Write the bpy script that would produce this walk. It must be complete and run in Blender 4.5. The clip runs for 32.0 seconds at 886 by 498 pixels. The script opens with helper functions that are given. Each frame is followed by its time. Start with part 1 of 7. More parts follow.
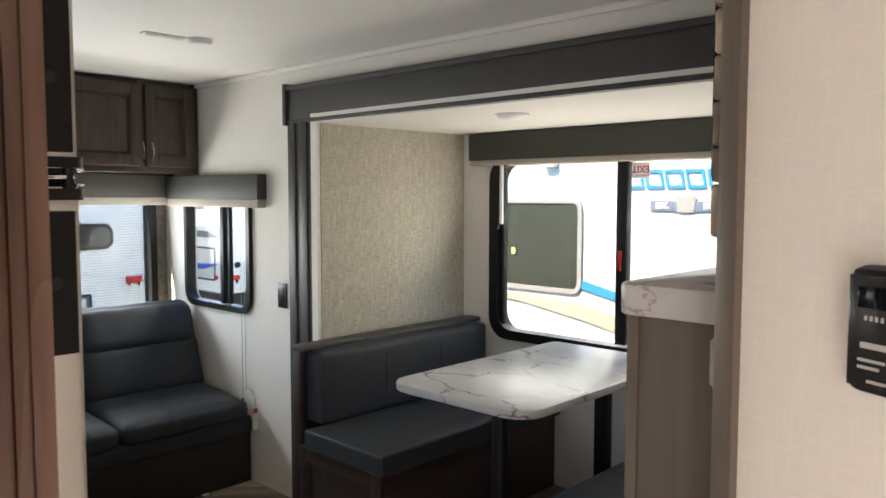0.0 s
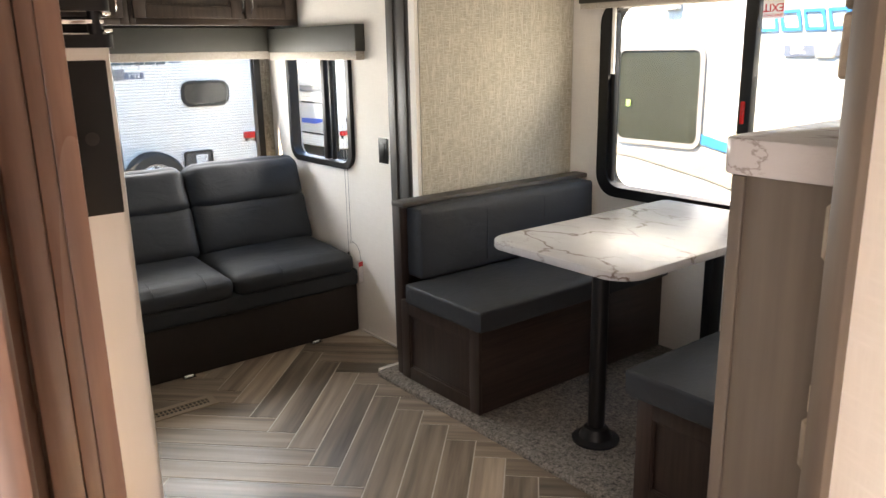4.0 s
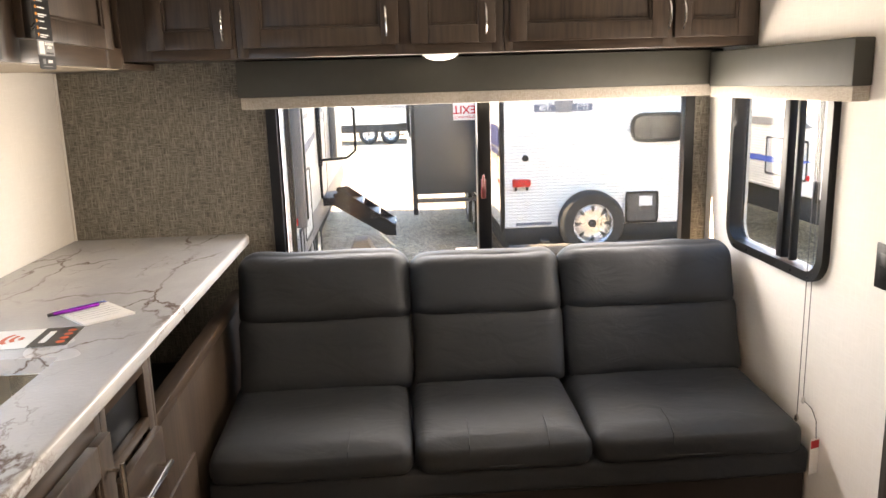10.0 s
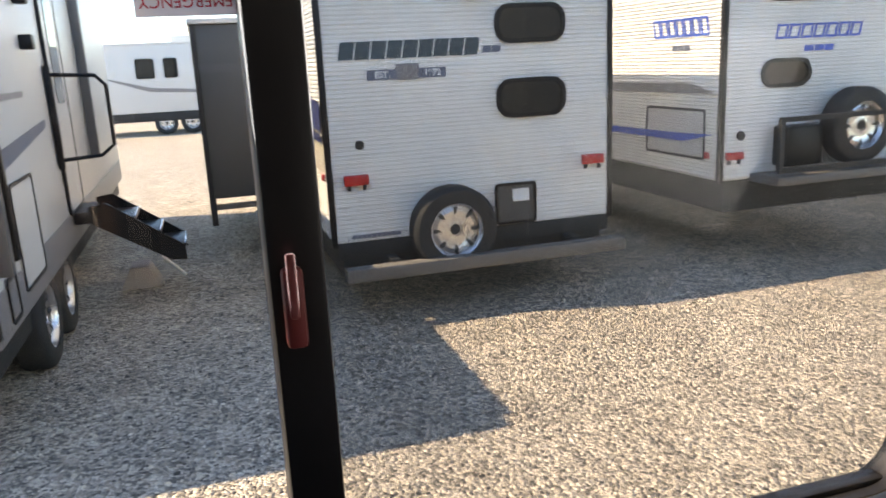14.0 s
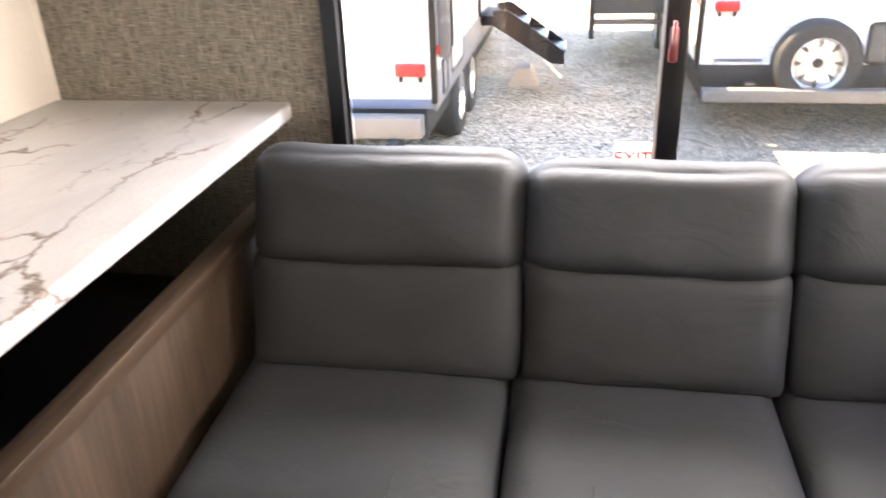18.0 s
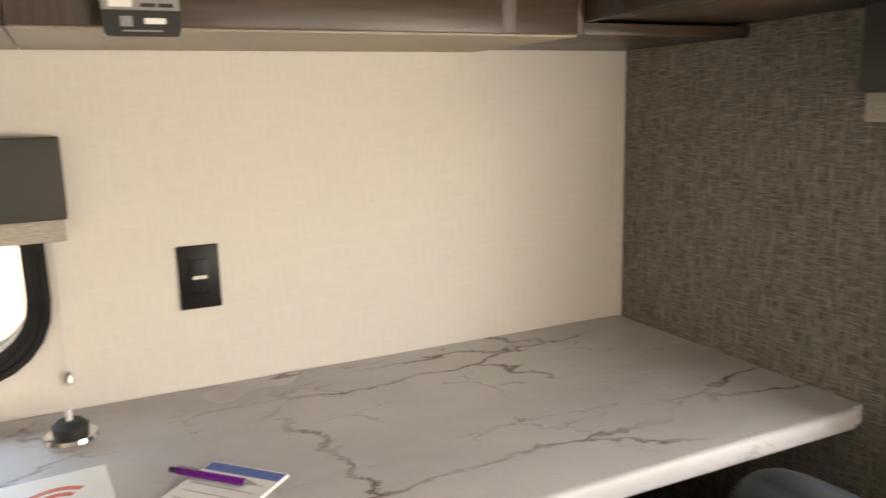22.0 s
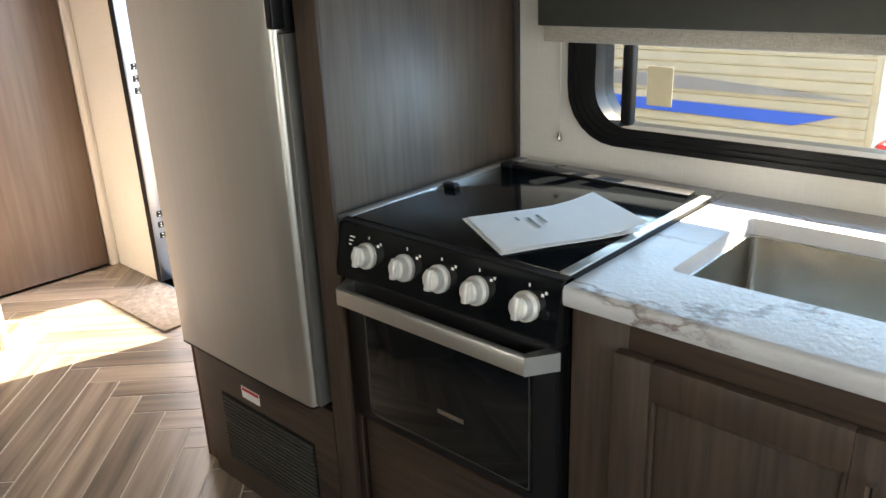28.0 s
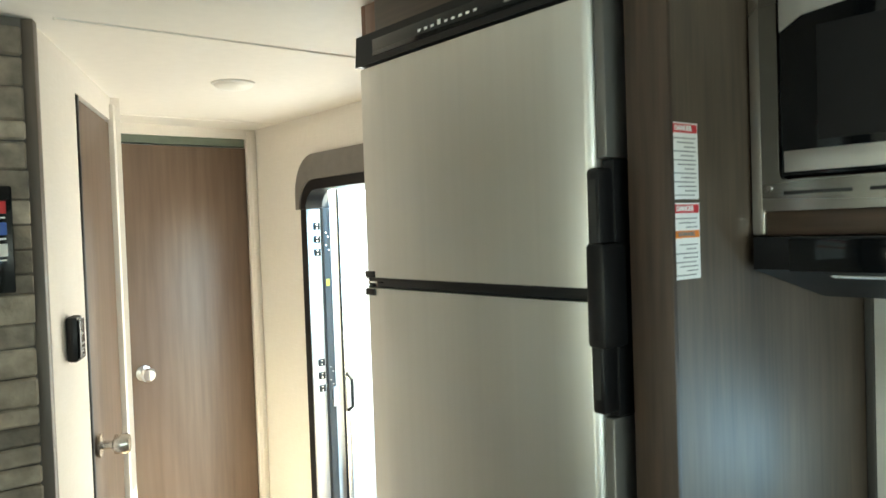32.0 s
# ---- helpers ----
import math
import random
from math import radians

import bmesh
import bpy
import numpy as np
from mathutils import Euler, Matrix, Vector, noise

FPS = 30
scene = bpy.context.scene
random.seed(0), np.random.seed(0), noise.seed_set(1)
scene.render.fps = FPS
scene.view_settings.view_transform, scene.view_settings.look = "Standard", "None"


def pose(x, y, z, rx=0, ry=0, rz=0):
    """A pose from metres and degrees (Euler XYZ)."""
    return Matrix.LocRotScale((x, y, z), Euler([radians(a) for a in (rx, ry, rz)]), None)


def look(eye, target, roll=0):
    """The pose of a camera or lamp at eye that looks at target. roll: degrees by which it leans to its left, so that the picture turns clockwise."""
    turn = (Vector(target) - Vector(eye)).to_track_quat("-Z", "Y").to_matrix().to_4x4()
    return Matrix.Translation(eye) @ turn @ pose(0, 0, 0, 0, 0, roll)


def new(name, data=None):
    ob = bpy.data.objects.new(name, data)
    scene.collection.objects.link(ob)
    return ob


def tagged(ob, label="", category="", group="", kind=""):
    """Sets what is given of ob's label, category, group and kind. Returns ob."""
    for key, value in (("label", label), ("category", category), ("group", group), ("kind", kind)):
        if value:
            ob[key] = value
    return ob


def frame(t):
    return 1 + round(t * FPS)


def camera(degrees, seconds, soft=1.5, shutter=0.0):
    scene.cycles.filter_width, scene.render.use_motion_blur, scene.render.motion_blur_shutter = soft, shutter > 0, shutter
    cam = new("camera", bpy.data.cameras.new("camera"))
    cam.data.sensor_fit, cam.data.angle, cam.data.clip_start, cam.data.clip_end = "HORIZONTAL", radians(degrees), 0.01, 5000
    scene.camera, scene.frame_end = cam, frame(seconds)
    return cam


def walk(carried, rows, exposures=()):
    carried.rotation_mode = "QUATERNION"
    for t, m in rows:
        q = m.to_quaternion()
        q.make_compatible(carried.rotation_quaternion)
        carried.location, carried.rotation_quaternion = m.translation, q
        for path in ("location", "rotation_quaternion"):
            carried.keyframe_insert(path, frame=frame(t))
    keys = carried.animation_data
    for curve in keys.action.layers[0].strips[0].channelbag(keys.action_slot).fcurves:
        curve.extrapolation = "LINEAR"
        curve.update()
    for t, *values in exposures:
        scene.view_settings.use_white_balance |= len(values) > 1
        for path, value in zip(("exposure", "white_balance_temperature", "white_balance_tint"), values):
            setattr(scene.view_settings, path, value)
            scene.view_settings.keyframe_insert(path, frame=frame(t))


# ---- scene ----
cam = camera(59.99, 32.0, 1.5, 0.3)
ROWS = [
    (0.0, -0.042, 0.004, 1.409, -46.67, -3.96, 0.06),
    (0.5, -0.070, 0.008, 1.411, -44.43, -5.83, -0.31),
    (1.0, -0.046, -0.003, 1.400, -42.44, -7.73, -0.37),
    (1.5, -0.025, -0.018, 1.412, -40.69, -9.94, -0.58),
    (2.0, -0.015, -0.036, 1.400, -39.55, -11.50, -0.82),
    (2.5, -0.005, -0.050, 1.411, -38.72, -12.90, -1.00),
    (4.5, 0.159, 0.155, 1.395, -37.52, -14.94, -1.22),
    (5.0, 0.325, 0.380, 1.406, -36.42, -15.27, -1.40),
    (5.5, 0.509, 0.614, 1.393, -34.27, -15.39, -1.44),
    (6.0, 0.591, 0.801, 1.410, -30.04, -15.31, -1.41),
    (6.5, 0.636, 1.014, 1.414, -23.90, -14.92, -1.47),
    (7.0, 0.690, 1.147, 1.417, -17.08, -14.46, -1.35),
    (7.5, 0.724, 1.178, 1.421, -10.80, -13.94, -1.41),
    (8.0, 0.748, 1.173, 1.423, -6.34, -13.43, -1.43),
    (8.5, 0.774, 1.172, 1.437, -3.88, -12.97, -1.54),
    (9.0, 0.793, 1.170, 1.446, -3.01, -12.57, -1.62),
    (9.5, 0.808, 1.178, 1.432, -3.11, -12.27, -1.69),
    (10.0, 0.805, 1.192, 1.425, -3.63, -12.09, -1.71),
    (10.5, 0.814, 1.261, 1.408, -4.14, -12.07, -1.77),
    (11.0, 0.791, 1.543, 1.370, -4.45, -12.13, -1.85),
    (11.5, 0.756, 1.892, 1.374, -4.59, -12.11, -2.26),
    (12.0, 0.779, 2.324, 1.354, -4.94, -12.20, -2.40),
    (12.5, 0.826, 2.706, 1.331, -5.73, -12.31, -2.65),
    (13.0, 0.887, 3.006, 1.326, -8.39, -12.71, -2.53),
    (13.5, 1.012, 3.255, 1.268, -12.20, -12.96, -2.85),
    (14.0, 1.086, 3.384, 1.245, -16.76, -13.82, -2.83),
    (14.5, 1.080, 3.389, 1.264, -21.16, -15.55, -2.87),
    (16.5, 0.923, 2.509, 1.245, -15.34, -26.28, -0.31),
    (17.0, 0.980, 2.401, 1.241, -7.97, -27.87, -1.22),
    (17.5, 0.953, 2.394, 1.302, 0.78, -27.51, -1.82),
    (18.0, 0.938, 2.311, 1.366, 10.23, -25.39, -2.14),
    (18.5, 0.956, 2.195, 1.454, 19.39, -21.98, -2.37),
    (19.0, 1.095, 2.196, 1.488, 27.56, -17.48, -2.52),
    (19.5, 1.239, 2.296, 1.475, 32.89, -14.23, -2.04),
    (20.0, 1.173, 2.448, 1.469, 36.39, -12.23, -2.07),
    (20.5, 1.065, 2.600, 1.445, 40.03, -11.33, -1.90),
    (21.0, 1.096, 2.781, 1.436, 45.47, -10.90, -1.88),
    (21.5, 1.100, 2.917, 1.410, 53.01, -10.54, -1.58),
    (22.0, 1.027, 2.957, 1.400, 64.48, -10.79, -1.47),
    (22.5, 1.041, 2.963, 1.409, 78.64, -11.39, -1.29),
    (23.0, 1.084, 2.895, 1.428, 91.64, -11.89, -1.41),
    (23.5, 1.107, 2.841, 1.394, 102.21, -12.10, -1.28),
    (24.0, 1.129, 2.803, 1.384, 110.08, -12.98, -1.16),
    (24.5, 1.168, 2.748, 1.378, 116.47, -14.00, -1.06),
    (25.0, 1.177, 2.704, 1.363, 121.72, -14.90, -1.11),
    (25.5, 1.186, 2.678, 1.353, 125.71, -15.98, -1.20),
    (26.0, 1.172, 2.674, 1.343, 128.52, -17.06, -1.47),
    (26.5, 1.164, 2.683, 1.326, 130.27, -18.41, -1.76),
    (28.5, 1.224, 2.666, 1.427, 133.55, -20.32, -1.87),
    (29.0, 1.260, 2.617, 1.494, 135.64, -17.53, -1.83),
    (29.5, 1.275, 2.570, 1.545, 137.88, -13.83, -1.91),
    (30.0, 1.254, 2.517, 1.587, 139.94, -9.91, -1.89),
    (30.5, 1.178, 2.436, 1.612, 141.33, -6.49, -1.89),
    (31.0, 1.085, 2.280, 1.654, 142.13, -3.92, -1.87),
    (31.5, 1.062, 2.173, 1.618, 142.31, -2.39, -1.94),
    (32.0, 1.101, 2.105, 1.527, 141.29, -1.56, -1.99),
]
EXPOSURES = [
    (0.0, 3.86, 7150, 8), (2.5, 4.10, 7250, 9), (5.0, 4.50, 8300, 16), (6.0, 4.55, 8500, 18), (7.0, 4.75, 8300, 18), (8.0, 4.75, 8700, 18), (9.0, 4.78, 8900, 18), (11.0, 4.70, 9000, 18), (12.0, 4.45, 9000, 18), (12.5, 4.15, 9000, 18),
    (13.0, 3.62, 9400, 16), (13.5, 3.24, 8300, 15), (14.0, 3.06, 7700, 15), (14.5, 3.05, 7300, 14), (16.5, 5.70, 7900, 24), (17.5, 5.75, 7900, 23), (18.0, 5.60, 8400, 20), (18.5, 5.05, 8500, 18), (19.0, 4.45, 8700, 16), (20.0, 4.30, 9000, 15), (21.0, 4.20, 9500, 15), (22.0, 4.10, 9100, 16), (23.0, 3.65, 8600, 17), (24.0, 3.80, 8500, 19), (25.0, 3.95, 8200, 21), (26.0, 3.90, 7300, 16), (28.5, 4.12, 7100, 2), (30.0, 4.16, 6800, -11), (32.0, 4.34, 6800, -13),
]
walk(cam, [(t, pose(x, y, z, 0, 0, yaw) @ pose(0, 0, 0, 90 + pitch) @ pose(0, 0, 0, 0, 0, roll)) for t, x, y, z, yaw, pitch, roll in ROWS], EXPOSURES)

# world, sun
SUN = Vector((0.80, -0.22, -1.0)).normalized()
world = bpy.data.worlds.new("sky")
scene.world = world
world.use_nodes = True
wn = world.node_tree.nodes
sky = wn.new("ShaderNodeTexSky")
sky.sky_type, sky.sun_disc = "NISHITA", False
sky.dust_density, sky.ozone_density, sky.air_density = 0.0, 3.0, 0.8
sky.sun_elevation = math.asin(-SUN.z)
sky.sun_rotation = math.atan2(-SUN.x, -SUN.y)
world.node_tree.links.new(sky.outputs[0], wn["Background"].inputs[0])
wn["Background"].inputs[1].default_value = 0.15
sun = new("sun", bpy.data.lights.new("sun", "SUN"))
sun.data.energy, sun.data.angle, sun.data.color = 2.7, radians(0.5), (1.0, 0.88, 0.72)
sun.matrix_world = look((-6, 2, 12), Vector((-6, 2, 12)) + SUN)


def window_light(eye, inward, width, height, strength, colour=(0.93, 0.96, 1.0), lean=0.45):
    """Added area lamp inside a window's or door's opening (watts per square metre), brighter than the daylight it
    stands for; it leans up as if most light rose from the sunlit gravel.
    """
    lamp = new("window_light", bpy.data.lights.new("window_light", "AREA"))
    lamp.data.shape, lamp.data.size, lamp.data.size_y = "RECTANGLE", width, height
    lamp.data.energy, lamp.data.color = strength * width * height, colour
    lamp.matrix_world = look(eye, Vector(eye) + Vector(inward) + Vector((0, 0, lean)))


window_light((1.148, 4.06, 1.205), (0, -1, 0), 1.36, 0.38, 2.8, (0.86, 0.93, 1.0), 0.15)
window_light((1.94, 3.54, 1.11), (-1, 0, 0), 0.56, 0.36, 2.3, lean=0.5)
window_light((2.85, 1.718, 1.14), (-1, 0, 0), 1.43, 0.50, 0.72, (1.0, 0.97, 0.93), 0.8)
window_light((-0.330, 2.29, 1.08), (1, 0, 0), 1.14, 0.17, 1.5, (0.42, 0.66, 1.0), 0.10)
window_light((-0.372, -0.27, 0.86), (1, 0, 0), 0.64, 1.66, 0.90, (1.0, 0.87, 0.87), 0.0)


# materials
def material(name, colour, rough=0.5, metal=0.0, vary=0.12, grain=30.0, stain=2.5, bump=0.15, stretch=(1, 1, 1), spec=0.5, coat=0.0, dist=0.002, per_object=0.0):
    m = bpy.data.materials.new(name)
    m.use_nodes = True
    nt = m.node_tree
    n, link = nt.nodes, nt.links.new
    b = n["Principled BSDF"]
    b.inputs["Metallic"].default_value = metal
    b.inputs["Specular IOR Level"].default_value = spec
    b.inputs["Coat Weight"].default_value = coat
    tc, mp = n.new("ShaderNodeTexCoord"), n.new("ShaderNodeMapping")
    mp.inputs["Scale"].default_value = stretch
    link(tc.outputs["Object"], mp.inputs[0])
    if per_object:
        seed, far = n.new("ShaderNodeObjectInfo"), n.new("ShaderNodeMath")
        far.operation = "MULTIPLY"
        far.inputs[1].default_value = 40.0
        link(seed.outputs["Random"], far.inputs[0])
        link(far.outputs[0], mp.inputs["Location"])
    fine, big = n.new("ShaderNodeTexNoise"), n.new("ShaderNodeTexNoise")
    fine.inputs["Scale"].default_value, big.inputs["Scale"].default_value = grain, stain
    fine.inputs["Detail"].default_value = 4
    link(mp.outputs[0], fine.inputs[0])
    link(mp.outputs[0], big.inputs[0])
    mix = n.new("ShaderNodeMath")
    mix.operation = "MULTIPLY_ADD"
    mix.inputs[1].default_value = 0.6
    link(fine.outputs[0], mix.inputs[0])
    half = n.new("ShaderNodeMath")
    half.operation = "MULTIPLY"
    half.inputs[1].default_value = 0.4
    link(big.outputs[0], half.inputs[0])
    link(half.outputs[0], mix.inputs[2])
    ramp = n.new("ShaderNodeValToRGB")
    c = Vector(colour)
    ramp.color_ramp.elements[0].position, ramp.color_ramp.elements[1].position = 0.3, 0.7
    ramp.color_ramp.elements[0].color = (*(c * (1 - vary)), 1)
    ramp.color_ramp.elements[1].color = (*(c * (1 + vary)), 1)
    link(mix.outputs[0], ramp.inputs[0])
    out = ramp.outputs[0]
    if per_object:
        info, hsv = n.new("ShaderNodeObjectInfo"), n.new("ShaderNodeHueSaturation")
        span = n.new("ShaderNodeMapRange")
        span.inputs["To Min"].default_value, span.inputs["To Max"].default_value = 1 - per_object, 1 + per_object
        link(info.outputs["Random"], span.inputs[0])
        link(span.outputs[0], hsv.inputs["Value"])
        link(out, hsv.inputs["Color"])
        out = hsv.outputs[0]
    link(out, b.inputs["Base Color"])
    rr = n.new("ShaderNodeMapRange")
    rr.inputs["To Min"].default_value, rr.inputs["To Max"].default_value = max(rough - 0.08, 0.02), min(rough + 0.08, 1)
    link(big.outputs[0], rr.inputs[0])
    link(rr.outputs[0], b.inputs["Roughness"])
    if bump:
        bp = n.new("ShaderNodeBump")
        bp.inputs["Strength"].default_value, bp.inputs["Distance"].default_value = bump, dist
        link(fine.outputs[0], bp.inputs["Height"])
        link(bp.outputs[0], b.inputs["Normal"])
    return m


def weave(name, dark, light, size=260.0, rough=0.8, bump=0.35, contrast=0.5):
    """A cloth or cloth-printed paper with slubs along both threads."""
    m = material(name, dark, rough, bump=0)
    nt = m.node_tree
    n, link = nt.nodes, nt.links.new
    b = n["Principled BSDF"]
    tc = n.new("ShaderNodeTexCoord")
    outs = []
    for scale in ((0.10, 0.10, 1), (1, 1, 0.10)):
        mp, no = n.new("ShaderNodeMapping"), n.new("ShaderNodeTexNoise")
        mp.inputs["Scale"].default_value = scale
        no.inputs["Scale"].default_value = size
        no.inputs["Detail"].default_value = 2
        link(tc.outputs["Object"], mp.inputs[0])
        link(mp.outputs[0], no.inputs[0])
        outs.append(no.outputs[0])
    h = n.new("ShaderNodeMath")
    h.operation = "SMOOTH_MAX"
    h.inputs[2].default_value = 0.15
    link(outs[0], h.inputs[0])
    link(outs[1], h.inputs[1])
    ramp = n.new("ShaderNodeValToRGB")
    ramp.color_ramp.elements[0].position, ramp.color_ramp.elements[1].position = 0.54 - 0.12 / contrast * 0.5, 0.54 + 0.2 / contrast * 0.5
    ramp.color_ramp.elements[0].color, ramp.color_ramp.elements[1].color = (*dark, 1), (*light, 1)
    link(h.outputs[0], ramp.inputs[0])
    link(ramp.outputs[0], b.inputs["Base Color"])
    bp = n.new("ShaderNodeBump")
    bp.inputs["Strength"].default_value, bp.inputs["Distance"].default_value = bump, 0.001
    link(h.outputs[0], bp.inputs["Height"])
    link(bp.outputs[0], b.inputs["Normal"])
    return m


def marble(name):
    """White laminate with clouded greys, branching brown-grey veins that fade in and out, and dark flecks where they meet."""
    m = material(name, (0.78, 0.77, 0.77), 0.25, vary=0.05, bump=0.34, grain=105, dist=0.003, spec=0.22)
    nt = m.node_tree
    n, link = nt.nodes, nt.links.new
    b = n["Principled BSDF"]

    def math_node(kind, a, c, d=None):
        q = n.new("ShaderNodeMath")
        q.operation = kind
        for k, v in enumerate((a, c, d)):
            if v is None:
                continue
            if isinstance(v, (int, float)):
                q.inputs[k].default_value = v
            else:
                link(v, q.inputs[k])
        return q.outputs[0]

    def noise_at(vec, scale, detail, roughness=0.5):
        no = n.new("ShaderNodeTexNoise")
        no.inputs["Scale"].default_value, no.inputs["Detail"].default_value, no.inputs["Roughness"].default_value = scale, detail, roughness
        link(vec, no.inputs[0])
        return no

    def span(x, lo, hi, to0, to1):
        q = n.new("ShaderNodeMapRange")
        q.inputs["From Min"].default_value, q.inputs["From Max"].default_value = lo, hi
        q.inputs["To Min"].default_value, q.inputs["To Max"].default_value = to0, to1
        link(x, q.inputs[0])
        return q.outputs[0]

    tc, mp = n.new("ShaderNodeTexCoord"), n.new("ShaderNodeMapping")
    mp.inputs["Rotation"].default_value = (0, 0, 0.6)
    mp.inputs["Scale"].default_value = (1.0, 0.55, 1.0)
    link(tc.outputs["Object"], mp.inputs[0])
    warp = noise_at(mp.outputs[0], 5.0, 7, 0.62)
    add_ = n.new("ShaderNodeMix")
    add_.data_type, add_.blend_type = "RGBA", "LINEAR_LIGHT"
    add_.inputs["Factor"].default_value = 0.11
    link(mp.outputs[0], add_.inputs["A"])
    link(warp.outputs["Color"], add_.inputs["B"])
    veins = []
    for scale, width in ((3.4, 0.021), (7.0, 0.015)):
        vo = n.new("ShaderNodeTexVoronoi")
        vo.feature = "DISTANCE_TO_EDGE"
        vo.inputs["Scale"].default_value = scale
        link(add_.outputs["Result"], vo.inputs["Vector"])
        veins.append(span(vo.outputs["Distance"], 0.0, width, 1.0, 0.0))
    gate = span(noise_at(mp.outputs[0], 4.2, 3).outputs[0], 0.42, 0.56, 0.0, 1.0)
    gate2 = span(noise_at(mp.outputs[0], 9.0, 3).outputs[0], 0.50, 0.64, 0.0, 0.60)
    v1, v2 = math_node("MULTIPLY", veins[0], gate), math_node("MULTIPLY", veins[1], gate2)
    vein = math_node("MAXIMUM", v1, v2)
    fleck = math_node("MULTIPLY", math_node("POWER", veins[0], 0.5), span(noise_at(mp.outputs[0], 11.0, 4, 0.7).outputs[0], 0.63, 0.68, 0.0, 1.0))
    vein = math_node("MAXIMUM", vein, fleck)
    ramp = n.new("ShaderNodeValToRGB")
    ramp.color_ramp.elements[0].position, ramp.color_ramp.elements[1].position = 0.36, 0.60
    ramp.color_ramp.elements[0].color, ramp.color_ramp.elements[1].color = (0.41, 0.405, 0.415, 1), (0.53, 0.525, 0.53, 1)
    link(noise_at(mp.outputs[0], 2.4, 7, 0.6).outputs[0], ramp.inputs[0])
    mixc = n.new("ShaderNodeMix")
    mixc.data_type = "RGBA"
    link(vein, mixc.inputs["Factor"])
    link(ramp.outputs[0], mixc.inputs["A"])
    mixc.inputs["B"].default_value = (0.145, 0.098, 0.078, 1)
    link(mixc.outputs["Result"], b.inputs["Base Color"])
    return m


def wood(name, dark, light, along="z", rough=0.45, per_object=0.0, grain=22.0, spread=0.26):
    """Stained boards with streaks along one axis."""
    stretch = {"x": (0.06, 1, 1), "y": (1, 0.06, 1), "z": (1, 1, 0.06)}[along]
    m = material(name, light, rough, vary=0.1, grain=grain * 4, stain=grain * 0.35, bump=0.04, stretch=stretch, per_object=per_object, dist=0.001)
    r = [q for q in m.node_tree.nodes if q.type == "VALTORGB"][0].color_ramp
    r.elements[0].color, r.elements[1].color = (*dark, 1), (*light, 1)
    r.elements[0].position, r.elements[1].position = 0.5 - spread, 0.5 + spread
    return m


def glass(name, tint=(1, 1, 1), rough=0.0, threads=0.0):
    """Thin clear sheet, glossier at a slant; threads (per metre) lays a dark mesh over it."""
    m = bpy.data.materials.new(name)
    m.use_nodes = True
    n, link = m.node_tree.nodes, m.node_tree.links.new
    n.remove(n["Principled BSDF"])
    t, g, mx = n.new("ShaderNodeBsdfTransparent"), n.new("ShaderNodeBsdfGlossy"), n.new("ShaderNodeMixShader")
    t.inputs[0].default_value = (*tint, 1)
    g.inputs["Roughness"].default_value = rough
    lw, pw, ad = n.new("ShaderNodeLayerWeight"), n.new("ShaderNodeMath"), n.new("ShaderNodeMath")
    lw.inputs[0].default_value = 0.5
    pw.operation, ad.operation = "POWER", "MULTIPLY_ADD"
    pw.inputs[1].default_value, ad.inputs[1].default_value, ad.inputs[2].default_value = 5.0, 0.45, 0.018
    link(lw.outputs["Facing"], pw.inputs[0])
    link(pw.outputs[0], ad.inputs[0])
    link(t.outputs[0], mx.inputs[1])
    if threads:
        tc, sp = n.new("ShaderNodeTexCoord"), n.new("ShaderNodeSeparateXYZ")
        link(tc.outputs["Object"], sp.inputs[0])
        on = []
        for k in ("X", "Z"):
            a, f, c = n.new("ShaderNodeMath"), n.new("ShaderNodeMath"), n.new("ShaderNodeMath")
            a.operation, f.operation, c.operation = "MULTIPLY", "FRACT", "LESS_THAN"
            a.inputs[1].default_value, c.inputs[1].default_value = threads, 0.10
            link(sp.outputs[k], a.inputs[0])
            link(a.outputs[0], f.inputs[0])
            link(f.outputs[0], c.inputs[0])
            on.append(c.outputs[0])
        o = n.new("ShaderNodeMath")
        o.operation = "MAXIMUM"
        link(on[0], o.inputs[0])
        link(on[1], o.inputs[1])
        df = n.new("ShaderNodeBsdfDiffuse")
        df.inputs[0].default_value = (0.05, 0.05, 0.05, 1)
        link(o.outputs[0], mx.inputs[0])
        link(df.outputs[0], mx.inputs[2])
    else:
        link(ad.outputs[0], mx.inputs[0])
        link(g.outputs[0], mx.inputs[2])
    link(mx.outputs[0], n["Material Output"].inputs[0])
    return m


WALL = weave("wall_paper", (0.725, 0.685, 0.63), (0.785, 0.745, 0.69), 210, 0.75, 0.08, 0.35)
CEIL = material("ceiling_board", (0.80, 0.77, 0.72), 0.6, vary=0.03, bump=0.05)
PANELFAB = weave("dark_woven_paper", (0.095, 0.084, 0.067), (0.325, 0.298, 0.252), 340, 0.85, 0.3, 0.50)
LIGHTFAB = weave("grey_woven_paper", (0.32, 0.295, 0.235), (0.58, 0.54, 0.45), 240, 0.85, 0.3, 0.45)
WOOD = wood("dark_stained_wood", (0.018, 0.0112, 0.0080), (0.077, 0.050, 0.034), rough=0.44, spread=0.20)
WOODH = wood("dark_stained_wood_across", (0.018, 0.0112, 0.0080), (0.077, 0.050, 0.034), "y", 0.34, spread=0.20)
WOODX = wood("dark_stained_wood_along", (0.018, 0.0112, 0.0080), (0.077, 0.050, 0.034), "x", 0.34, spread=0.20)
